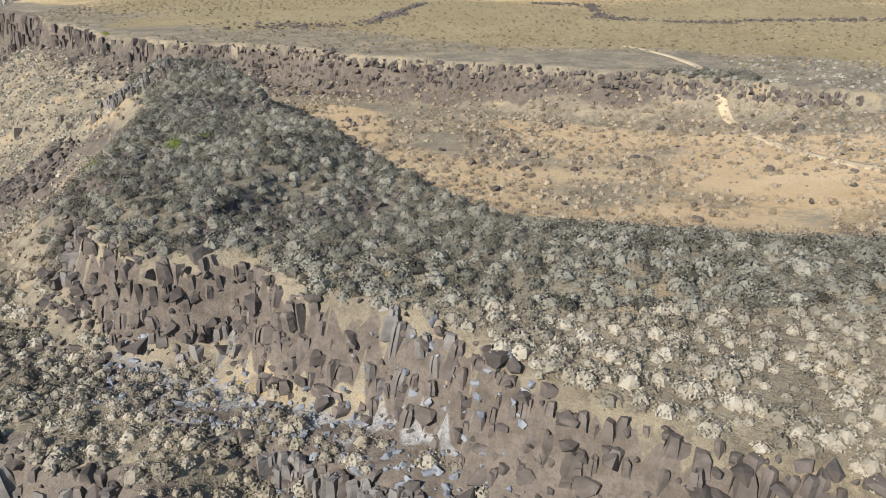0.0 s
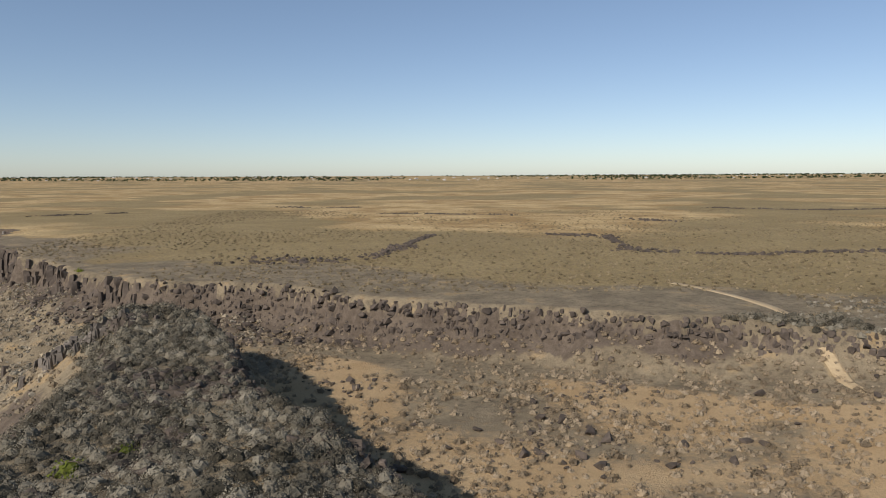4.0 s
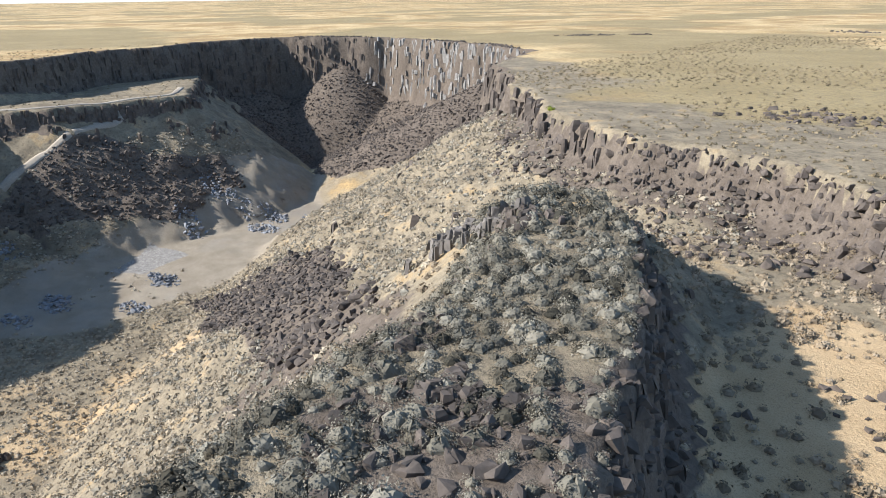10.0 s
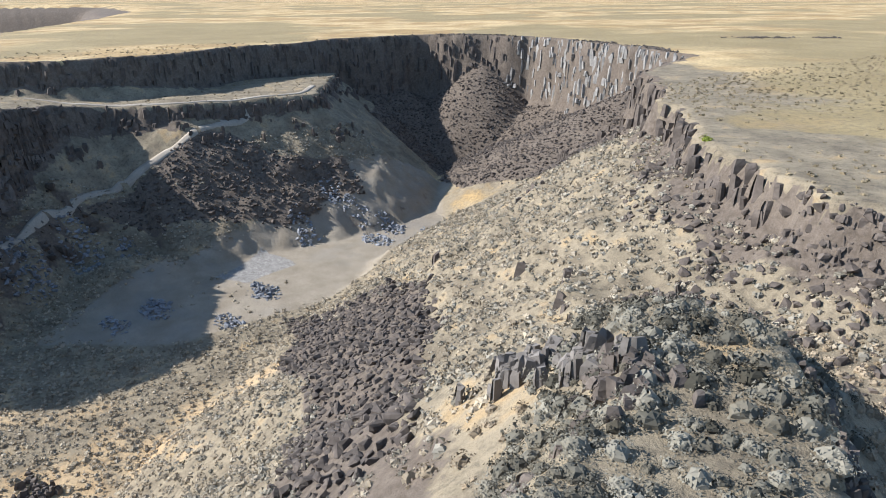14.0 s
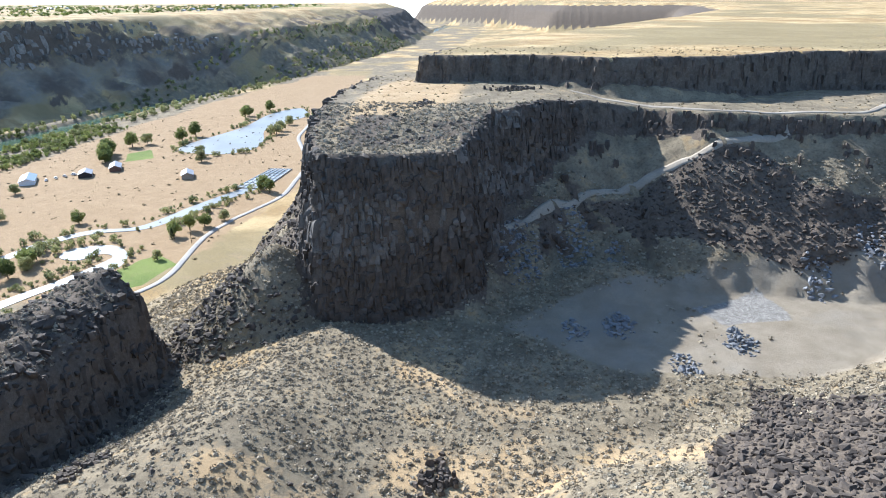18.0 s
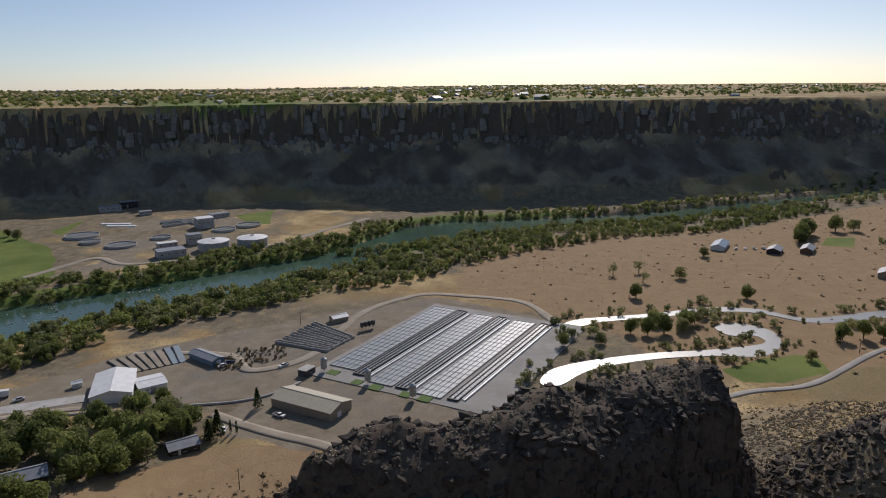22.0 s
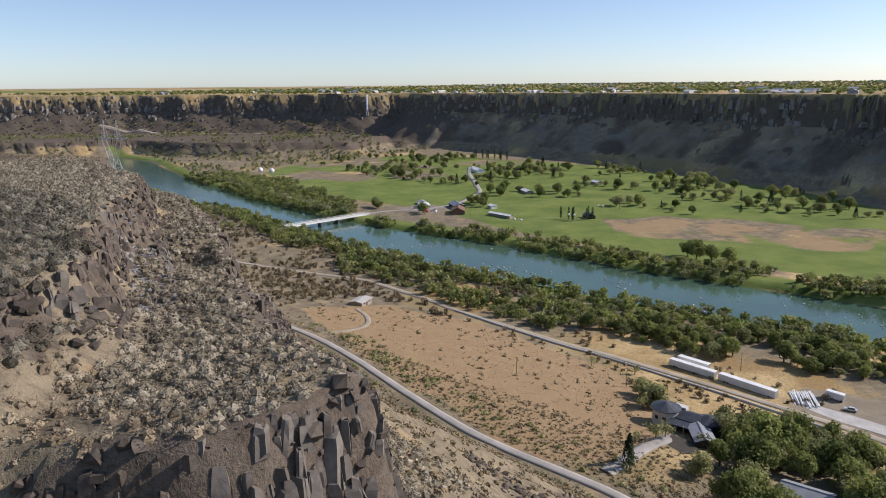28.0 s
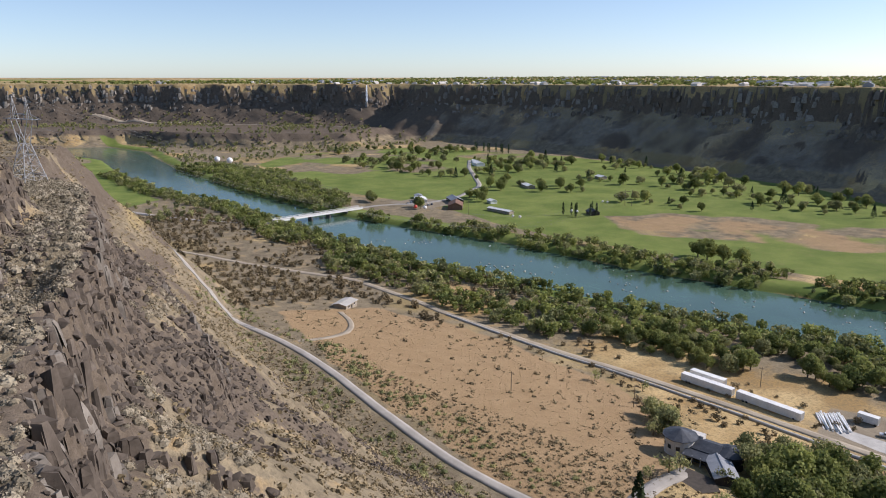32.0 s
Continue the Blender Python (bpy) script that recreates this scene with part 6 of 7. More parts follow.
def gable_building(name, label, x, y, turn, length, width, eave, ridge, wall_mat, roof_mat, doors=(), windows=0, z=None, flat_roof=False, category="building", group=""):
    """Walls, a roof of two sloping sheets, doors on the near end and windows along the sides. The ridge runs along local x."""
    top = thing(name, x, y, floor_at(x, y) if z is None else z, turn, label, category, group)
    a, b = length / 2, width / 2
    bm = bmesh.new()
    low = [bm.verts.new(p) for p in ((-a, -b, -0.8), (a, -b, -0.8), (a, b, -0.8), (-a, b, -0.8))]
    mid = [bm.verts.new(p) for p in ((-a, -b, eave), (a, -b, eave), (a, b, eave), (-a, b, eave))]
    for k in range(4):
        bm.faces.new((low[k], low[(k + 1) % 4], mid[(k + 1) % 4], mid[k]))
    bm.faces.new(low[::-1])
    if flat_roof:
        bm.faces.new(mid)
    else:
        r0, r1 = bm.verts.new((-a, 0, ridge)), bm.verts.new((a, 0, ridge))
        bm.faces.new((mid[0], mid[3], r0)), bm.faces.new((mid[1], r1, mid[2]))
        bm.faces.new((mid[0], r0, r1, mid[1])), bm.faces.new((mid[3], mid[2], r1, r0))
    bmesh.ops.recalc_face_normals(bm, faces=bm.faces)
    part("outer_wall", bm, wall_mat, top)
    o = 0.5
    if flat_roof:
        bm = bmesh.new()
        bm_box(bm, (0, 0, eave + 0.15), (length + o, width + o, 0.3))
        part("roof", bm, roof_mat, top)
    else:
        s = (ridge - eave) / b
        for side in (-1, 1):
            bm = bmesh.new()
            e = [(-a - o, 0, ridge + 0.12), (a + o, 0, ridge + 0.12), (a + o, side * (b + o), eave - s * o + 0.12), (-a - o, side * (b + o), eave - s * o + 0.12)]
            bm_poly(bm, e if side > 0 else e[::-1], 0.14)
            part("roof_slope", bm, roof_mat, top)
        bm = bmesh.new()
        bm_box(bm, (0, 0, ridge + 0.16), (length + 2 * o, 0.5, 0.1))
        part("ridge_cap", bm, roof_mat, top)
    for end, off, w, h, mat in doors:
        bm = bmesh.new()
        if end in ("e", "w"):
            bm_box(bm, ((a + 0.04) * (1 if end == "e" else -1), off, h / 2), (0.12, w, h))
        else:
            bm_box(bm, (off, (b + 0.04) * (1 if end == "n" else -1), h / 2), (w, 0.12, h))
        part("door", bm, mat, top)
    for k in range(windows):
        for side in (-1, 1):
            bm = bmesh.new()
            px = -a + length * (k + 0.5) / windows
            bm_box(bm, (px, side * (b + 0.03), eave * 0.58), (1.3, 0.1, 1.0))
            win = part("window", bm, glass_mat, top)
            bm = bmesh.new()
            bm_box(bm, (px, side * (b + 0.06), eave * 0.58 - 0.58), (1.5, 0.16, 0.1))
            part("window_sill", bm, white_mat, win)
    return top


def vehicle(name, label, x, y, turn, paint, pickup=False, z=None):
    top = thing(name, x, y, (floor_at(x, y) if z is None else z) + 0.05, turn, label, "truck" if pickup else "car", "parked vehicles")
    ln = 5.8 if pickup else 4.6
    bm = bmesh.new()
    bm_box(bm, (0, 0, 0.75), (ln, 1.9, 0.75))
    bmesh.ops.bevel(bm, geom=bm.edges, offset=0.14, segments=2)
    body = part("body", bm, paint, top)
    bm = bmesh.new()
    bm_box(bm, (0.35 if pickup else -0.2, 0, 1.4), (2.0 if pickup else 2.6, 1.65, 0.65))
    for v in bm.verts:
        if v.co.z > 1.5:
            v.co.x = (v.co.x - 0.1) * 0.78 + 0.1
            v.co.y *= 0.86
    bmesh.ops.bevel(bm, geom=bm.edges, offset=0.08, segments=1)
    part("cabin", bm, glass_mat, top, "dark glazed cabin")
    bm = bmesh.new()
    bm_box(bm, (0.35 if pickup else -0.2, 0, 1.74), (1.5 if pickup else 2.0, 1.36, 0.06))
    part("cab_roof", bm, paint, top)
    if pickup:
        bm = bmesh.new()
        bm_box(bm, (-1.75, 0, 1.13), (1.9, 1.5, 0.04))
        part("bed", bm, black_mat, top)
    for wx in (-ln * 0.31, ln * 0.31):
        for wy in (-0.85, 0.85):
            bm = bmesh.new()
            bmesh.ops.create_cone(bm, cap_ends=True, segments=14, radius1=0.38, radius2=0.38, depth=0.24, matrix=Matrix.Translation((wx, wy, 0.38)) @ Matrix.Rotation(radians(90), 4, "X"))
            wheel = part("wheel", bm, black_mat, top)
            bm = bmesh.new()
            bmesh.ops.create_cone(bm, cap_ends=True, segments=10, radius1=0.2, radius2=0.2, depth=0.27, matrix=Matrix.Translation((wx, wy, 0.38)) @ Matrix.Rotation(radians(90), 4, "X"))
            part("rim", bm, silver_mat, wheel)
    for wy in (-0.65, 0.65):
        bm = bmesh.new()
        bm_box(bm, (ln / 2, wy, 0.85), (0.08, 0.35, 0.18))
        part("headlight", bm, white_mat, top)
    return top


# fish farm: pads, basins and raceways, laid out along one direction
FARM_O, FARM_TURN = (-184.0, -195.0), math.atan2(-0.545, -0.84)
FARM_Z = max(floor_at(-184 - 0.84 * u - 0.545 * v, -195 - 0.545 * u + 0.84 * v) for u in (0, 50, 100) for v in (0, 40, 80)) + 0.15


def farm(u, v):
    """A place of the farm's own plan in the world; v runs to the right of the lanes."""
    return FARM_O[0] - 0.84 * u - 0.545 * v, FARM_O[1] - 0.545 * u + 0.84 * v


bm = bmesh.new()
bm_poly(bm, [(*farm(u, v), FARM_Z) for u, v in ((-14, -3), (112, -3), (112, 96), (-14, 96))], 2.5)
pad = new("pavement", mesh_of("pavement", bm, surf("yard_paving", (0.24, 0.225, 0.205), (0.33, 0.315, 0.29), 0.1, 2)))
tagged(pad, "grey paved yard under the fish raceways", "pavement", kind="structure")


def raceway(label, v0, v1, u0, u1, lanes, cross, water, wall_h=0.55, rim=concrete_mat):
    """A basin with outer walls, lanes between long dividers, and walkways across."""
    cu, cv = (u0 + u1) / 2, (v0 + v1) / 2
    x, y = farm(cu, cv)
    top = thing("raceway", x, y, FARM_Z, FARM_TURN, label, "raceway", "fish raceways")
    ln, w = u1 - u0, v1 - v0
    boxes("basin_wall", top, rim, [((0, -w / 2, wall_h / 2), (ln, 0.5, wall_h), 0), ((0, w / 2, wall_h / 2), (ln, 0.5, wall_h), 0), ((-ln / 2, 0, wall_h / 2), (0.6, w, wall_h), 0), ((ln / 2, 0, wall_h / 2), (0.6, w, wall_h), 0)])
    bm = bmesh.new()
    bm_box(bm, (0, 0, 0.16), (ln - 0.6, w - 0.5, 0.3))
    part("water_surface", bm, water, top)
    boxes("divider", top, rim, [((0, -w / 2 + w * k / lanes, wall_h * 0.55), (ln - 0.6, 0.2, wall_h * 0.95), 0) for k in range(1, lanes)])
    boxes("walkway", top, dark_concrete_mat, [((-ln / 2 + ln * k / cross, 0, wall_h + 0.02), (0.32, w, 0.1), 0) for k in range(1, cross)], "dark steel walkway")
    return top


raceway("wide rippling fish basins with concrete dividers", 0.5, 15.5, 0, 106, 5, 20, race_mat)
raceway("narrow dark raceway lined with screens", 17.5, 23.5, -4, 105, 3, 40, race_mat, 0.9, dark_concrete_mat)
raceway("wide rippling fish basins with concrete dividers", 29, 42, -8, 104, 5, 20, race_mat)
raceway("narrow dark raceway lined with screens", 44, 50, -8, 105, 3, 40, race_mat, 0.9, dark_concrete_mat)
raceway("wide bright fish basins with concrete dividers", 55, 68, -9, 104, 5, 20, race_mat)
raceway("narrow dark raceway lined with screens", 71, 76, -8, 105, 2, 40, race_mat, 0.9, dark_concrete_mat)
for v in (26.3, 52.3, 78.0):
    x, y = farm(48, v)
    top = thing("flume", x, y, FARM_Z, FARM_TURN, "long pale concrete water flume", "flume", "flumes")
    boxes("flume_wall", top, white_mat, [((0, -0.8, 0.4), (108, 0.25, 0.8), 0), ((0, 0.8, 0.4), (108, 0.25, 0.8), 0)])
    boxes("flume_bed", top, white_mat, [((0, 0, 0.2), (108, 1.5, 0.3), 0)])
for x, y in ((-179, -188), (-192, -164), (-203, -139)):
    top = thing("feed_silo", x, y, FARM_Z, FARM_TURN, "pale galvanised feed silo on legs", "silo", "feed silos")
    bm = bmesh.new()
    bm_cyl(bm, (0, 0, 2.0), 1.5, 1.5, 4.6, 18)
    body = part("barrel", bm, galv_mat, top, smooth=False)
    bm = bmesh.new()
    bm_cyl(bm, (0, 0, 6.6), 1.5, 0.3, 0.9, 18)
    part("cap", bm, galv_mat, top)
    bm = bmesh.new()
    bm_cyl(bm, (0, 0, 0.9), 0.3, 1.5, 1.1, 18)
    part("hopper", bm, galv_mat, top)
    for q in range(4):
        bm = bmesh.new()
        a = q * math.pi / 2 + 0.6
        bm_rod(bm, (1.35 * math.cos(a), 1.35 * math.sin(a), 0), (1.35 * math.cos(a), 1.35 * math.sin(a), 2.4), 0.09)
        part("leg", bm, galv_mat, top)
for u, v, w in ((-8, 8, 6), (-12, 25, 5), (-13, 36, 6), (-13, 52, 5), (-13, 62, 6)):
    x, y = farm(u, v)
    bm = bmesh.new()
    bm_poly(bm, [(*farm(u - 1.6, v - w / 2), FARM_Z + 0.12), (*farm(u + 3, v - w / 2), FARM_Z + 0.5), (*farm(u + 3, v + w / 2), FARM_Z + 0.5), (*farm(u - 1.6, v + w / 2), FARM_Z + 0.12)], 0.6)
    ob = new("lawn", mesh_of("lawn", bm, surf("lawn_grass", (0.07, 0.13, 0.025), (0.13, 0.2, 0.05), 0.8, 6)))
    tagged(ob, "small green grass bank at the basin end", "lawn", kind="structure")
gable_building("pump_hut", "flat-roofed concrete pump hut by the basins", -171, -190, FARM_TURN, 7, 5, 3, 3, dark_concrete_mat, concrete_mat, [("n", 0, 1.2, 2.1, black_mat)], 1, flat_roof=True)
SHED_TURN = math.atan2(27, -17.5)
gable_building("metal_shed", "long tan metal shed with a low gable roof", -161.5, -153.5, SHED_TURN, 32, 14.5, 4.2, 6.2, tan_wall_mat, roof_tan_mat,
               [("e", -1.5, 2.6, 2.6, white_mat), ("e", 3.8, 1.0, 2.1, tan_wall_mat), ("n", -9, 3.0, 3.0, tan_wall_mat), ("n", 4, 1.0, 2.1, white_mat)], 0)
gable_building("metal_building", "large white metal building beside the drained ponds", -88, -213, math.atan2(-29, -4.5), 28, 17, 4.6, 6.6, white_mat, white_mat, [("e", 0, 4, 3.6, galv_mat), ("n", 6, 1, 2.1, galv_mat)], 0)
gable_building("annex", "low white lean-to beside the metal building", -103, -211, math.atan2(-1.5, -14), 12, 13, 3.2, 3.9, white_mat, white_mat, [("s", 0, 2.4, 2.4, galv_mat)], 0)
gable_building("open_shed", "blue-grey metal shed with a white bay", -132, -232, math.atan2(20, -9), 20, 7, 3, 4.2, blue_metal_mat, grey_roof_mat, [("e", 0, 2.5, 2.4, white_mat)], 0)
gable_building("small_shed", "small white shed by the dirt track", -212, -258, 0.1, 9.5, 6, 2.8, 4.0, tan_wall_mat, white_mat, [("s", 1, 2, 2.1, tan_wall_mat)], 0)
gable_building("small_shed", "tiny white hut beside the white building", -73, -228, 0.1, 4, 3, 2.4, 3.0, white_mat, white_mat, [("s", 0, 1, 2, galv_mat)], 0)
# tanks on a stand
top = thing("tank_stand", -221, -235, floor_at(-221, -235), 0.1, "row of dark tanks on a steel stand", "tank")
for k in range(4):
    bm = bmesh.new()
    bm_cyl(bm, (-3.6 + 2.4 * k, 0, 2.2), 1.1, 1.1, 2.6, 14)
    bm_cyl(bm, (-3.6 + 2.4 * k, 0, 1.4), 0.3, 1.1, 0.8, 14)
    part("tank", bm, dark_concrete_mat, top)
for k in range(5):
    for sy in (-1.2, 1.2):
        bm = bmesh.new()
        bm_rod(bm, (-4.8 + 2.4 * k, sy, -0.2), (-4.8 + 2.4 * k, sy, 2.6), 0.1)
        part("leg", bm, galv_mat, top)
# old empty raceways: five long troughs
for k in range(6):
    f = k / 5
    ax, ay = -170 + f * (-197 + 170), -240 + f * (-260 + 240)
    bx_, by_ = -190 + f * (-208 + 190), -213 + f * (-225 + 213)
    cx_, cy_ = (ax + bx_) / 2, (ay + by_) / 2
    ln = math.hypot(bx_ - ax, by_ - ay)
    top = thing("trough", cx_, cy_, floor_at(cx_, cy_) + 0.1, math.atan2(by_ - ay, bx_ - ax), "long grey concrete trough, empty and weathered", "trough", "old troughs")
    boxes("trough_wall", top, concrete_mat, [((0, -1.3, 0.5), (ln, 0.3, 1.3), 0), ((0, 1.3, 0.5), (ln, 0.3, 1.3), 0)])
    boxes("trough_bed", top, dark_concrete_mat, [((0, 0, 0.1), (ln, 2.4, 0.3), 0)])
    boxes("end_wall", top, concrete_mat, [((-ln / 2, 0, 0.5), (0.3, 2.6, 1.3), 0), ((ln / 2, 0, 0.5), (0.3, 2.6, 1.3), 0)])
# drained tan ponds: strips between low dark walls
for k in range(8):
    f = k / 7
    ax, ay = -89 - f * 32, -256 - f * 5
    bx_, by_ = -97 - f * 24, -233 - f * 2
    cx_, cy_ = (ax + bx_) / 2, (ay + by_) / 2
    ln = math.hypot(bx_ - ax, by_ - ay)
    top = thing("drained_pond", cx_, cy_, floor_at(cx_, cy_) + 0.1, math.atan2(by_ - ay, bx_ - ax), "drained fish pond with a pale silt bed" if k < 6 else "narrow fish pond with blue water", "pond", "drained ponds")
    boxes("silt_bed" if k < 6 else "water_surface", top, dirt_mat if k < 6 else race_mat, [((0, 0, 0.1), (ln, 3.0, 0.25), 0)])
    boxes("pond_wall", top, dark_concrete_mat, [((0, -1.8, 0.3), (ln, 0.35, 0.9), 0)])
# yard things
bm = bmesh.new()
bm_poly(bm, [(x, y, floor_at(-55, -212) + 0.35) for x, y in ((-33, -219), (-52, -217.5), (-76, -214), (-76, -206), (-56, -208), (-38, -210))], 1.0)
slab = tagged(new("pavement", mesh_of("pavement", bm, concrete_mat)), "broken pale concrete slab in the yard", "slab", kind="structure")
for label, x0, y0, x1, y1, w, h in (("long white trailer beside the service track", 25, -223, 3, -220, 3.0, 3.0), ("long white trailer parked end to end", 1, -219.5, -24, -215, 3.0, 3.0), ("shorter white trailer behind the long ones", 24, -230, 9, -228, 3.0, 3.0), ("white box container beside the pipes", -39, -232, -46, -231, 2.6, 2.8)):
    cx_, cy_, ln = (x0 + x1) / 2, (y0 + y1) / 2, math.hypot(x1 - x0, y1 - y0)
    top = thing("trailer", cx_, cy_, floor_at(cx_, cy_) + 0.1, math.atan2(y1 - y0, x1 - x0), label, "trailer", "white trailers")
    bm = bmesh.new()
    bm_box(bm, (0, 0, 0.5 + h / 2), (ln, w, h))
    bmesh.ops.bevel(bm, geom=bm.edges, offset=0.12, segments=2)
    part("body", bm, white_mat, top)
    for sx in (-0.38, -0.32, 0.4):
        for sy in (-1, 1):
            bm = bmesh.new()
            bmesh.ops.create_cone(bm, cap_ends=True, segments=12, radius1=0.5, radius2=0.5, depth=0.3, matrix=Matrix.Translation((ln * sx, sy * (w / 2 - 0.15), 0.45)) @ Matrix.Rotation(radians(90), 4, "X"))
            part("wheel", bm, black_mat, top)
    boxes("rear_door", top, galv_mat, [((ln / 2 + 0.03, -w / 4, 0.5 + h / 2), (0.06, w * 0.44, h * 0.9), 0), ((ln / 2 + 0.03, w / 4, 0.5 + h / 2), (0.06, w * 0.44, h * 0.9), 0)])
top = thing("pipe_stack", -33, -222, floor_at(-33, -222), math.atan2(15, -7), "loose stack of long pale pipes", "pipes")
for k in range(14):
    bm = bmesh.new()
    oy = -4.5 + 0.7 * k + rng.uniform(-0.2, 0.2)
    bm_rod(bm, (-8 + rng.uniform(-1.5, 1.5), oy, 0.35), (8 + rng.uniform(-1.5, 1.5), oy + rng.uniform(-1.2, 1.2), 0.35 + 0.4 * (k % 3)), 0.3, 8)
    part("pipe", bm, white_mat, top)
vehicle("pickup_truck", "white pickup truck parked beside the tan shed", -147, -152, SHED_TURN, white_mat, True)
vehicle("car", "silver car among loose gear by the slab", -50, -223, 0.2, silver_mat)
vehicle("car", "white car parked under the trees", -124, -150, 1.2, white_mat)
vehicle("car", "dark blue car parked under the trees", -119, -151, 1.2, navy_mat)
vehicle("pickup_truck", "white pickup truck by the pale spoil heap", -164, -205, 0.5, white_mat, True)
vehicle("car", "white car in front of the blue-grey shed", -137, -219, 0.3, white_mat)
vehicle("pickup_truck", "dark pickup truck in front of the blue-grey shed", -141, -222, 0.3, navy_mat, True)

# ---- the round house ----
hz0 = floor_at(-10, -146)
top = thing("round_house", -5, -147, hz0, 0.0, "pale stucco house with two round slate-roofed towers", "house")
for cx_, cy_, r, h, rh, wall in ((0, 0, 4.6, 6.0, 2.0, stucco_mat), (-14.5, -3.0, 4.0, 4.2, 1.8, dark_wall_mat)):
    bm = bmesh.new()
    bm_cyl(bm, (cx_, cy_, -1), r, r, h + 1, 20)
    tower = part("tower", bm, wall, top, "round pale tower" if r > 4.2 else "dark glazed round room")
    bm = bmesh.new()
    bm_cyl(bm, (cx_, cy_, h), r + 0.8, 0.15, rh, 12)
    part("tower_roof", bm, slate_mat, top)
    bm = bmesh.new()
    bm_cyl(bm, (cx_, cy_, h - 0.15), r + 0.85, r + 0.85, 0.22, 12)
    part("eave", bm, slate_mat, top)
    for k in range(5):
        a = 0.6 + k * 0.62
        bm = bmesh.new()
        bm_box(bm, (cx_ + r * math.cos(a), cy_ + r * math.sin(a), h * 0.55), (0.14, 1.2, 1.3), a)
        part("window", bm, glass_mat, tower)
bm = bmesh.new()
bm_box(bm, (-7.5, -2.0, 1.6), (9, 6.5, 5.2))
part("link_wall", bm, dark_wall_mat, top, "dark timber middle wing")
for side in (-1, 1):
    bm = bmesh.new()
    e = [(-12.5, -2, 5.6), (-2.5, -2, 5.6), (-2.5, -2 + side * 4.2, 4.1), (-12.5, -2 + side * 4.2, 4.1)]
    bm_poly(bm, e if side > 0 else e[::-1], 0.2)
    part("roof_slope", bm, slate_mat, top)
bm = bmesh.new()
bm_box(bm, (-3.6, -4.6, 5.1), (4.6, 2.6, 1.6))
part("upper_wall", bm, stucco_mat, top)
bm = bmesh.new()
bm_box(bm, (-7.5, 4.4, 0.15), (9.5, 4.2, 0.3))
part("terrace", bm, dark_concrete_mat, top)
for k in range(4):
    bm = bmesh.new()
    bm_cyl(bm, (-11.4 + 2.6 * k, 5.6, 0.2), 0.14, 0.14, 3.2, 8)
    part("porch_post", bm, stucco_mat, top)
bm = bmesh.new()
bm_poly(bm, [(-12.5, 1.2, 4.0), (-3, 1.2, 4.0), (-3, 6.2, 3.3), (-12.5, 6.2, 3.3)], 0.18)
part("porch_roof", bm, slate_mat, top)
for k in range(3):
    bm = bmesh.new()
    bm_box(bm, (-10.6 + 2.6 * k, 1.32, 1.4), (1.5, 0.12, 2.1))
    part("window", bm, glass_mat, top)
gable_building("garage", "dark garage with a grey metal roof", -20.5, -140.5, math.atan2(9, -6), 12, 6.5, 3.0, 4.0, dark_wall_mat, grey_roof_mat, [("n", -3, 2.4, 2.2, white_mat), ("n", 1.5, 2.4, 2.2, white_mat)], 0, category="garage")
bm = bmesh.new()
bm_poly(bm, [(x, y, floor_at(-15, -131) + 0.35) for x, y in ((-12, -136), (-20, -135), (-24, -130), (-20, -125), (-13, -127))], 0.8)
tagged(new("flower_bed", mesh_of("flower_bed", bm, surf("dark_soil", (0.05, 0.042, 0.035), (0.08, 0.066, 0.055), 1, 5))), "dark bare soil island within the driveway loop", "garden bed")
gable_building("cottage", "small house with a pale grey metal roof among trees", -56, -130.5, 0.05, 13.5, 9, 2.8, 4.6, dark_wall_mat, grey_roof_mat, [("n", 2, 1, 2.1, white_mat)], 3, category="house")
gable_building("cottage", "low dark house with a grey roof under trees", -107, -142, 0.1, 11, 8, 2.7, 4.2, dark_wall_mat, grey_roof_mat, [("n", 2, 1, 2.1, white_mat)], 3, category="house")
gable_building("field_cabin", "small cabin with a pale flat roof beside the field", 199, -187, 1.9, 12, 8, 2.8, 3.6, tan_wall_mat, concrete_mat, [("n", 0, 1.2, 2.1, black_mat)], 2, category="house")

# ---- bridge ----
bz = 5.4
top = thing("bridge", 435.5, -362, 0, math.atan2(-90, -9), "white-railed steel bridge across the river", "bridge")
boxes("deck", top, concrete_mat, [((0, 0, bz), (96, 6.5, 0.6), 0)])
boxes("girder", top, white_mat, [((0, -3.3, bz - 0.2), (96, 0.3, 1.5), 0), ((0, 3.3, bz - 0.2), (96, 0.3, 1.5), 0)], "white steel girder")
for sy in (-3.3, 3.3):
    boxes("handrail", top, white_mat, [((0, sy, bz + 1.7), (96, 0.14, 0.14), 0), ((0, sy, bz + 1.2), (96, 0.1, 0.1), 0)])
    boxes("rail_post", top, white_mat, [((-47 + 4.7 * k, sy, bz + 1.1), (0.16, 0.16, 1.4), 0) for k in range(21)])
for k in range(4):
    boxes("pier", top, dark_concrete_mat, [((-30 + 20 * k, 0, bz / 2 - 1.6), (1.6, 6.0, bz + 3), 0)])

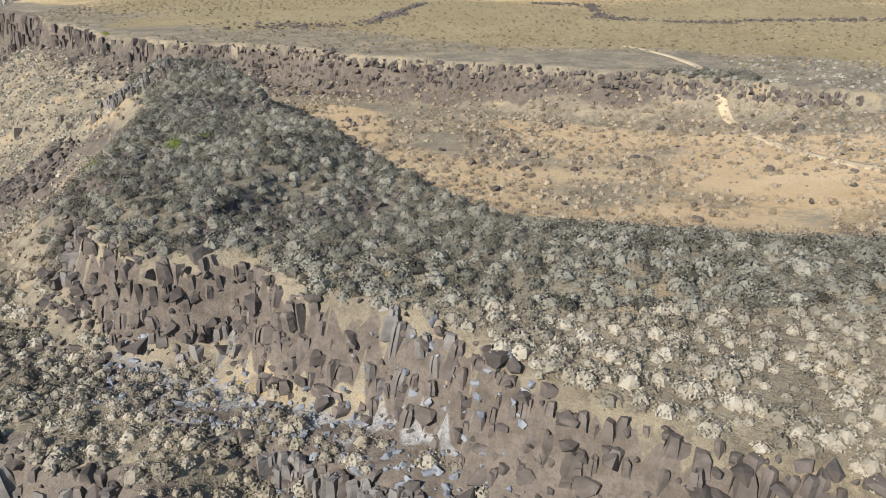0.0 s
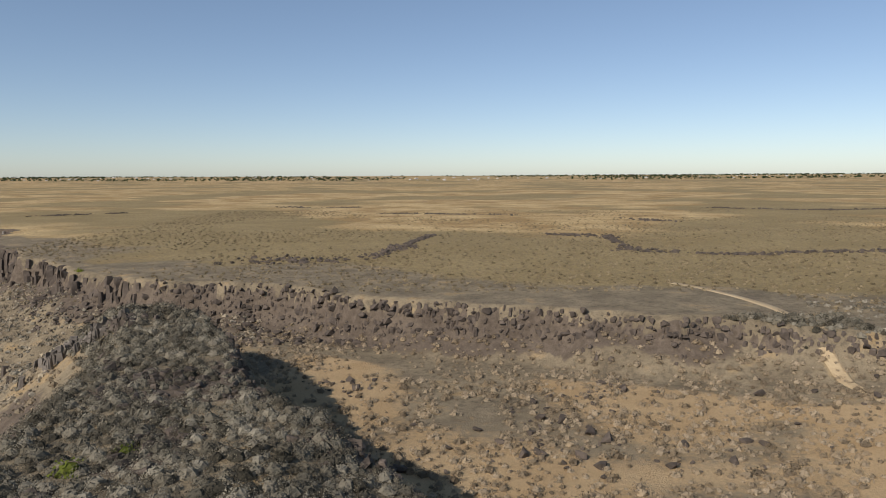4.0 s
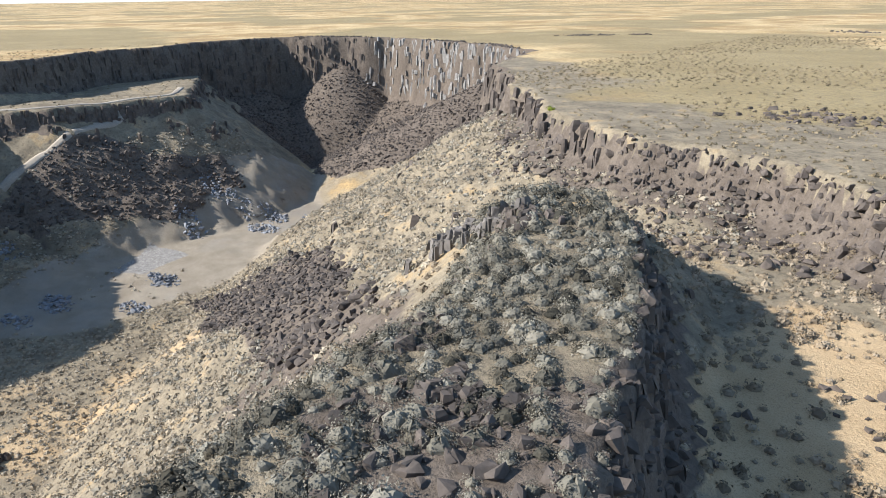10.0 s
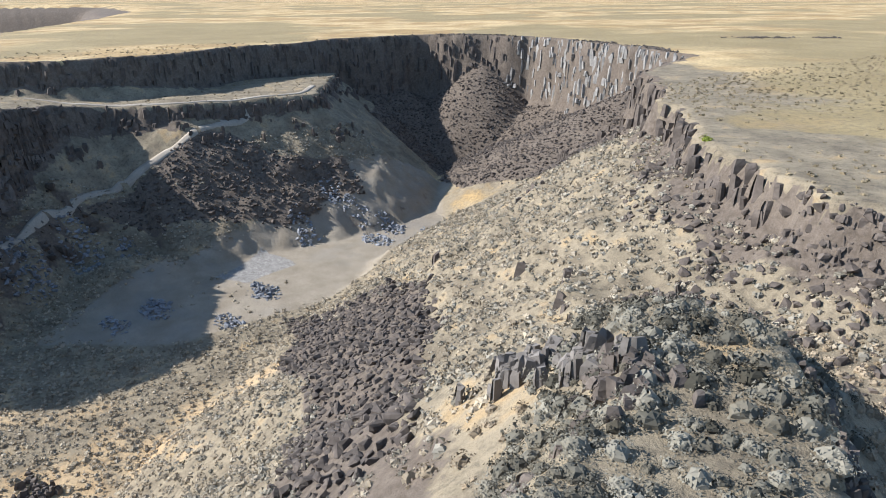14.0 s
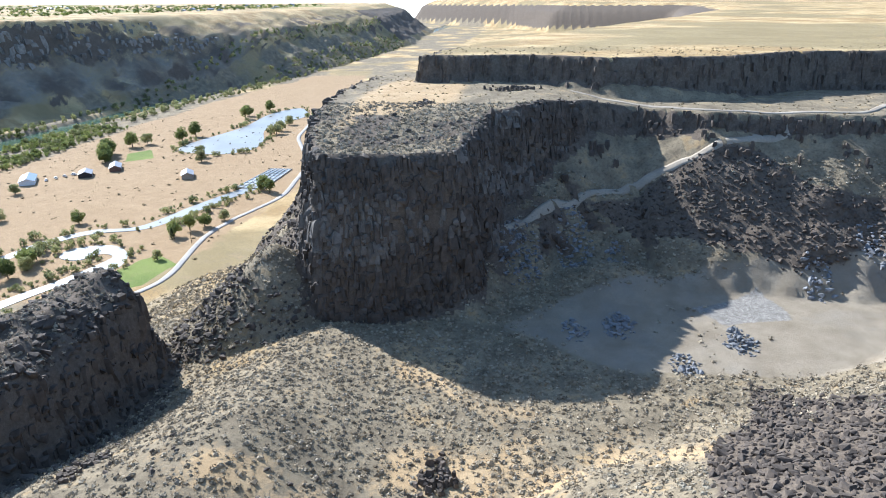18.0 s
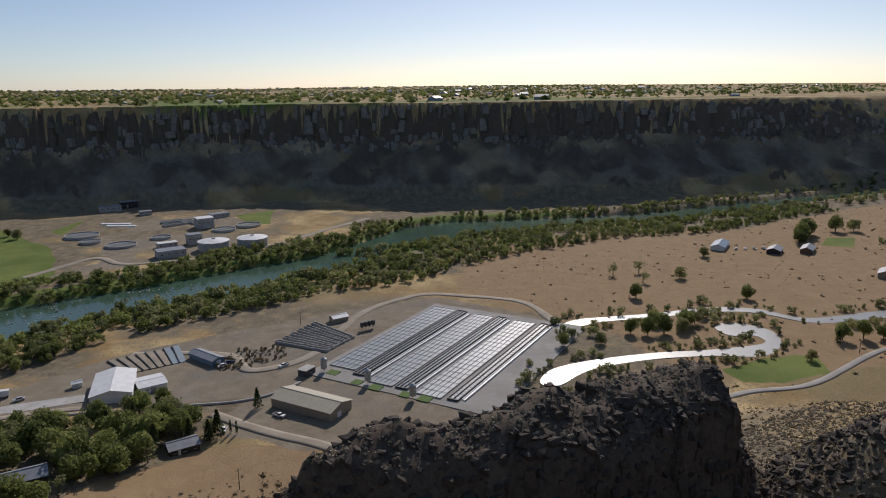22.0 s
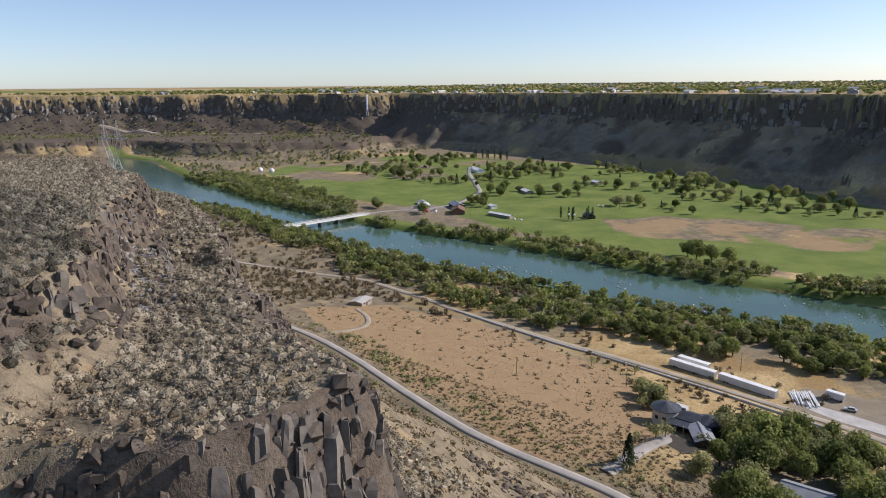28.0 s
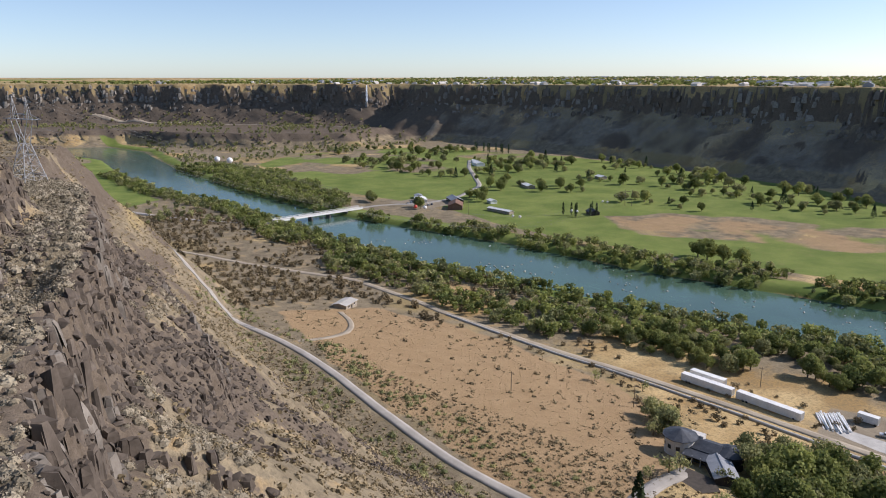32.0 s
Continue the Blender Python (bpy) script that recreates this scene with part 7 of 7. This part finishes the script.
# ---- power line ----
px, py = 95.0, -5.5
pz = floor_at(px, py)
LINE_TURN = math.atan2(-430, 60)
top = thing("pylon", px, py, pz, LINE_TURN, "grey lattice steel pylon on the rim", "pylon")
segs = [((-3.0 * a, -3.6 * b, -1.5), (-0.8 * a, -1.0 * b, 9)) for a in (-1, 1) for b in (-1, 1)]
for p, q in segs:
    bm = bmesh.new()
    bm_rod(bm, p, q, 0.11)
    part("leg", bm, pylon_mat, top)
for lev in range(4):
    f0, f1 = lev / 4, (lev + 1) / 4
    ring = lambda f: [(-(3.0 - 2.2 * f) * a, -(3.6 - 2.6 * f) * b, -0.5 + 9.5 * f) for a, b in ((-1, -1), (1, -1), (1, 1), (-1, 1))]
    r0, r1 = ring(f0), ring(f1)
    bm = bmesh.new()
    for k in range(4):
        bm_rod(bm, r0[k], r1[(k + 1) % 4], 0.05), bm_rod(bm, r0[(k + 1) % 4], r1[k], 0.05), bm_rod(bm, r1[k], r1[(k + 1) % 4], 0.05)
    part("bracing", bm, pylon_mat, top)
for b in (-1, 1):
    bm = bmesh.new()
    for a in (-0.8, 0.8):
        bm_rod(bm, (a, 1.0 * b, 9), (a * 0.7, 3.6 * b, 14.5), 0.085)
        bm_rod(bm, (a * 0.7, 3.6 * b, 14.5), (0, 2.9 * b, 19.5), 0.05)
        bm_rod(bm, (a * 0.7, 2.2 * b, 14.5), (0, 2.9 * b, 19.5), 0.06)
        bm_rod(bm, (a, 1.0 * b, 9), (-a * 0.8, 2.3 * b, 11.8), 0.05)
    part("window_arm", bm, pylon_mat, top)
bm = bmesh.new()
for a in (-0.6, 0.6):
    bm_rod(bm, (a, -7, 14.5), (a, 7, 14.5), 0.07), bm_rod(bm, (a, -7, 14.5), (a, -3, 15.6), 0.05), bm_rod(bm, (a, 7, 14.5), (a, 3, 15.6), 0.05), bm_rod(bm, (a, -3, 15.6), (a, 3, 15.6), 0.05)
for k in range(-7, 7, 2):
    bm_rod(bm, (-0.6, k, 14.5), (0.6, k + 1, 14.5), 0.06)
part("crossarm", bm, pylon_mat, top)
for b in (-6.6, 0, 6.6):
    bm = bmesh.new()
    bm_rod(bm, (0, b, 14.5), (0, b, 13.0), 0.12, 8)
    part("insulator", bm, glass_mat, top)
HX, HY = 235.0, -590.0
hz1 = floor_at(HX, HY)
top = thing("pole_frame", HX, HY, hz1, LINE_TURN, "tall wooden pole frame on the golf turf", "power pole")
for b in (-3.5, 3.5):
    bm = bmesh.new()
    bm_cyl(bm, (0, b, -0.5), 0.25, 0.18, 17, 8)
    part("pole", bm, pole_mat, top)
boxes("crossarm", top, pole_mat, [((0, 0, 14.5), (0.3, 13, 0.35), 0)])
bm = bmesh.new()
bm_rod(bm, (0, -3.5, 6), (0, 3.5, 13), 0.1), bm_rod(bm, (0, 3.5, 6), (0, -3.5, 13), 0.1)
part("brace", bm, pole_mat, top)
ux, uy = -math.sin(LINE_TURN), math.cos(LINE_TURN)
for off, sag in ((-6.6, 58), (0, 59), (6.6, 58), (-2.9, 54), (2.9, 54)):
    za, zb = pz + (13.0 if abs(off) != 2.9 else 19.5), hz1 + (14.4 if abs(off) != 2.9 else 16.4)
    k2 = 0.7
    bm = bmesh.new()
    pts = [(px + ux * off * (1 - f) + ux * off * k2 * f + (HX - px) * f, py + uy * off * (1 - f) + uy * off * k2 * f + (HY - py) * f, za + (zb - za) * f - sag * 4 * f * (1 - f) * 0.5) for f in np.linspace(0, 1, 41)]
    for p, q in zip(pts[:-1], pts[1:]):
        bm_rod(bm, p, q, 0.022, 3)
    wire = new("wire", mesh_of("wire", bm, dark_concrete_mat))
    tagged(wire, "thin sagging power wire across the canyon", "wire", "power wires")
    if abs(off) == 2.9:
        for f in (0.12, 0.32, 0.52, 0.7, 0.86):
            p = pts[int(f * 40)]
            ob = new("marker_ball", None)
            bm = bmesh.new()
            bmesh.ops.create_icosphere(bm, subdivisions=2, radius=0.9, matrix=Matrix.Translation((p[0], p[1], p[2])))
            ob = new("marker_ball", mesh_of("marker_ball", bm, red_mat if f == 0.32 and off > 0 else white_mat, True))
            tagged(ob, "red warning ball on a power wire" if f == 0.32 and off > 0 else "white warning ball on a power wire", "marker ball", "marker balls")
for ob in [o for o in bpy.data.objects if o.name.startswith("marker_ball") and o.data is None]:
    bpy.data.objects.remove(ob)
for x, y, h in ((24, -175, 9), (-2, -238, 9), (-100, -184, 10), (62, -150, 8), (200, -245, 9), (330, -455, 14), (300, -300, 12), (-190, -262, 8), (-60, -178, 9), (-120, -104, 8), (-424, -76, 7)):
    top = thing("utility_pole", x, y, floor_at(x, y), 0.5, "weathered wooden utility pole with a crossarm", "pole", "utility poles")
    bm = bmesh.new()
    bm_cyl(bm, (0, 0, -0.5), 0.17, 0.11, h + 0.5, 8)
    part("pole", bm, pole_mat, top)
    boxes("crossarm", top, pole_mat, [((0, 0, h - 0.7), (2.2, 0.12, 0.14), 0)])

# ---- golf clubhouse and outbuildings ----
for label, x, y, turn, ln, w, e, r, wm, rm in (("white flat-roofed pro shop by the car park", 416, -481, -0.7, 20, 11, 3.4, 4.2, stucco_mat, white_mat), ("brown clubhouse with a hipped brown roof", 363, -475, -0.9, 22, 14, 4.2, 7.4, brown_wall_mat, brown_wall_mat),
                                               ("grey clubhouse wing with a dark roof", 385, -500, -0.6, 24, 12, 3.6, 6.2, dark_wall_mat, grey_roof_mat), ("long white cart shed beside the turf", 316, -486, -0.15, 30, 6, 2.8, 3.6, tan_wall_mat, white_mat),
                                               ("white maintenance barn at the gravel yard", 548, -746, -0.6, 24, 12, 4, 6, white_mat, white_mat), ("low white house among golf trees", 381, -626, -0.6, 26, 9, 3, 4.4, tan_wall_mat, white_mat),
                                               ("small dark cottage beside poplars", 242, -532, -0.7, 12, 9, 3, 5.4, dark_wall_mat, slate_mat), ("white shed beside the clubhouse", 352, -520, -0.5, 10, 7, 3, 4, white_mat, white_mat), ("small grey outbuilding by the car park", 432, -495, -0.7, 12, 8, 3, 4.2, tan_wall_mat, grey_roof_mat),
                                               ("grey house beyond the golf trees", 345, -735, -0.5, 14, 9, 3, 4.6, tan_wall_mat, white_mat), ("white store by the maintenance barn", 572, -768, -0.5, 12, 8, 3.4, 4.4, white_mat, white_mat)):
    gable_building("golf_building", label, x, y, turn, ln, w, e, r, wm, rm, [("e", 0, 1.4, 2.1, glass_mat)], 3, category="building", group="golf buildings")
for k in range(9):
    vehicle("car", "parked car beside the golf clubhouse", 392 + 4.0 * k - (k % 3) * 3, -462 - (k % 3) * 6, -0.7 + 0.1 * (k % 2), (white_mat, silver_mat, navy_mat)[k % 3])

# ---- treatment works ----
for x, y, r, h in ((-184, -490, 13, 8), (-216, -486, 13, 8)):
    top = thing("storage_tank", x, y, floor_at(x, y), 0, "broad grey concrete tank with a low white dome", "tank", "storage tanks")
    bm = bmesh.new()
    bm_cyl(bm, (0, 0, -0.5), r, r, h + 0.5, 32)
    part("barrel", bm, concrete_mat, top)
    bm = bmesh.new()
    bm_cyl(bm, (0, 0, h), r + 0.3, r * 0.2, 1.6, 32)
    part("dome", bm, white_mat, top)
    boxes("roof_hatch", top, galv_mat, [((0, 0, h + 1.9), (2.5, 2.5, 0.8), 0)])
for x, y, r in ((-86, -602, 15), (-115, -543, 13), (-92, -570, 9), (-208, -568, 11), (-234, -578, 12), (-150, -560, 9)):
    top = thing("settling_basin", x, y, floor_at(x, y), 0.4, "round concrete settling basin with a walkway", "basin", "settling basins")
    bm = bmesh.new()
    bmesh.ops.create_cone(bm, cap_ends=False, segments=32, radius1=r, radius2=r, depth=3, matrix=Matrix.Translation((0, 0, 0.6)))
    bmesh.ops.solidify(bm, geom=bm.faces, thickness=0.5)
    part("ring_wall", bm, concrete_mat, top)
    bm = bmesh.new()
    bm_cyl(bm, (0, 0, 0.2), r - 0.4, r - 0.4, 1.0, 32)
    part("water_surface", bm, pond_mat, top)
    boxes("walkway", top, galv_mat, [((0, 0, 2.2), (2 * r, 1.0, 0.25), 0)])
for label, x, y, turn, ln, w, e in (("grey flat-roofed works hall", -148, -482, 0.1, 22, 14, 6), ("tall grey works building", -194, -592, 0.1, 16, 14, 10), ("narrow grey works tower", -173, -522, 0.1, 12, 10, 9), ("low works shed with a white roof", -150, -520, 0.1, 16, 8, 4),
                                    ("long pale works office", -217, -640, 0.3, 20, 10, 4), ("grey works store under the wall", -118, -730, 0.1, 22, 10, 6), ("dark works store under the wall", -138, -745, 0.1, 18, 10, 6), ("small grey works house under the wall", -150, -690, 0.1, 12, 8, 4)):
    gable_building("works_building", label, x, y, turn, ln, w, e, e, concrete_mat if "dark" not in label else dark_wall_mat, white_mat if "white" in label or "tall" in label else grey_roof_mat, [("n", 2, 2, 2.4, galv_mat)], 4, flat_roof=True, group="works buildings")
for x, y, ln, w, turn in ((-118, -650, 30, 6, -0.5), (-122, -636, 30, 6, -0.5)):
    bm = bmesh.new()
    bm_box(bm, (0, 0, 0.3), (ln, w, 0.8))
    ob = new("drying_bed", mesh_of("drying_bed", bm, white_mat))
    ob.matrix_basis = Matrix.Translation((x, y, floor_at(x, y))) @ Matrix.Rotation(turn, 4, "Z")
    tagged(ob, "pale drying bed of the treatment works", "drying bed", "drying beds")
for k in range(7):
    x, y = -165 - 9 * (k % 4), -615 - 14 * (k // 4) - 3 * (k % 3)
    top = thing("aeration_tank", x, y, floor_at(x, y), 0.2, "open rectangular concrete tank of dark water", "tank", "aeration tanks")
    boxes("tank_wall", top, concrete_mat, [((0, -3.5, 0.8), (12, 0.4, 2.2), 0), ((0, 3.5, 0.8), (12, 0.4, 2.2), 0), ((-6, 0, 0.8), (0.4, 7, 2.2), 0), ((6, 0, 0.8), (0.4, 7, 2.2), 0)])
    boxes("water_surface", top, pond_mat, [((0, 0, 0.5), (11.6, 6.6, 1.2), 0)])

# ---- houses of the western meadow ----
for label, x, y, turn, ln, w, wm, rm in (("blue-roofed white barn on the meadow", -557, -278, 0.55, 26, 11, white_mat, blue_metal_mat), ("dark farmhouse beside bare scrub", -580, -243, 0.5, 16, 10, dark_wall_mat, grey_roof_mat), ("grey ranch house by the pond track", -584, -156, 0.45, 17, 9, tan_wall_mat, grey_roof_mat), ("long dark barn behind the trees", -606, -232, 0.5, 20, 9, brown_wall_mat, grey_roof_mat)):
    gable_building("farmhouse", label, x, y, turn, ln, w, 3.2, 5.2, wm, rm, [("n", 1, 1.4, 2.1, white_mat)], 3, category="house", group="meadow houses")
for k in range(4):
    vehicle("car", "white vehicle parked beside the meadow barn", -562 - 7 * k, -266 + 3.5 * k, 0.5 + 0.3 * k, white_mat if k != 2 else silver_mat, k == 1)
UZ = max(floor_at(x, y) for x, y in ((-551, -95), (-612, -90), (-580, -75))) + 0.2
for k in range(5):
    f = k / 4
    x0, y0, x1, y1 = -551 + f * 2, -99 + f * 19, -615, -94 + f * 14
    cx_, cy_, ln = (x0 + x1) / 2, (y0 + y1) / 2, math.hypot(x1 - x0, y1 - y0)
    top = thing("upper_raceway", cx_, cy_, UZ, math.atan2(y1 - y0, x1 - x0), "pale concrete raceway at the cliff foot", "raceway", "upper raceways")
    boxes("water_surface", top, race_mat, [((0, 0, 0.0), (ln, 3.2, 0.5), 0)])
    boxes("raceway_wall", top, concrete_mat, [((0, -1.9, 0.2), (ln, 0.5, 1.0), 0), ((0, 1.9, 0.2), (ln, 0.5, 1.0), 0)])
    boxes("cross_wall", top, concrete_mat, [((-ln / 2 + ln * q / 8, 0, 0.3), (0.5, 3.6, 0.6), 0) for q in range(9)])
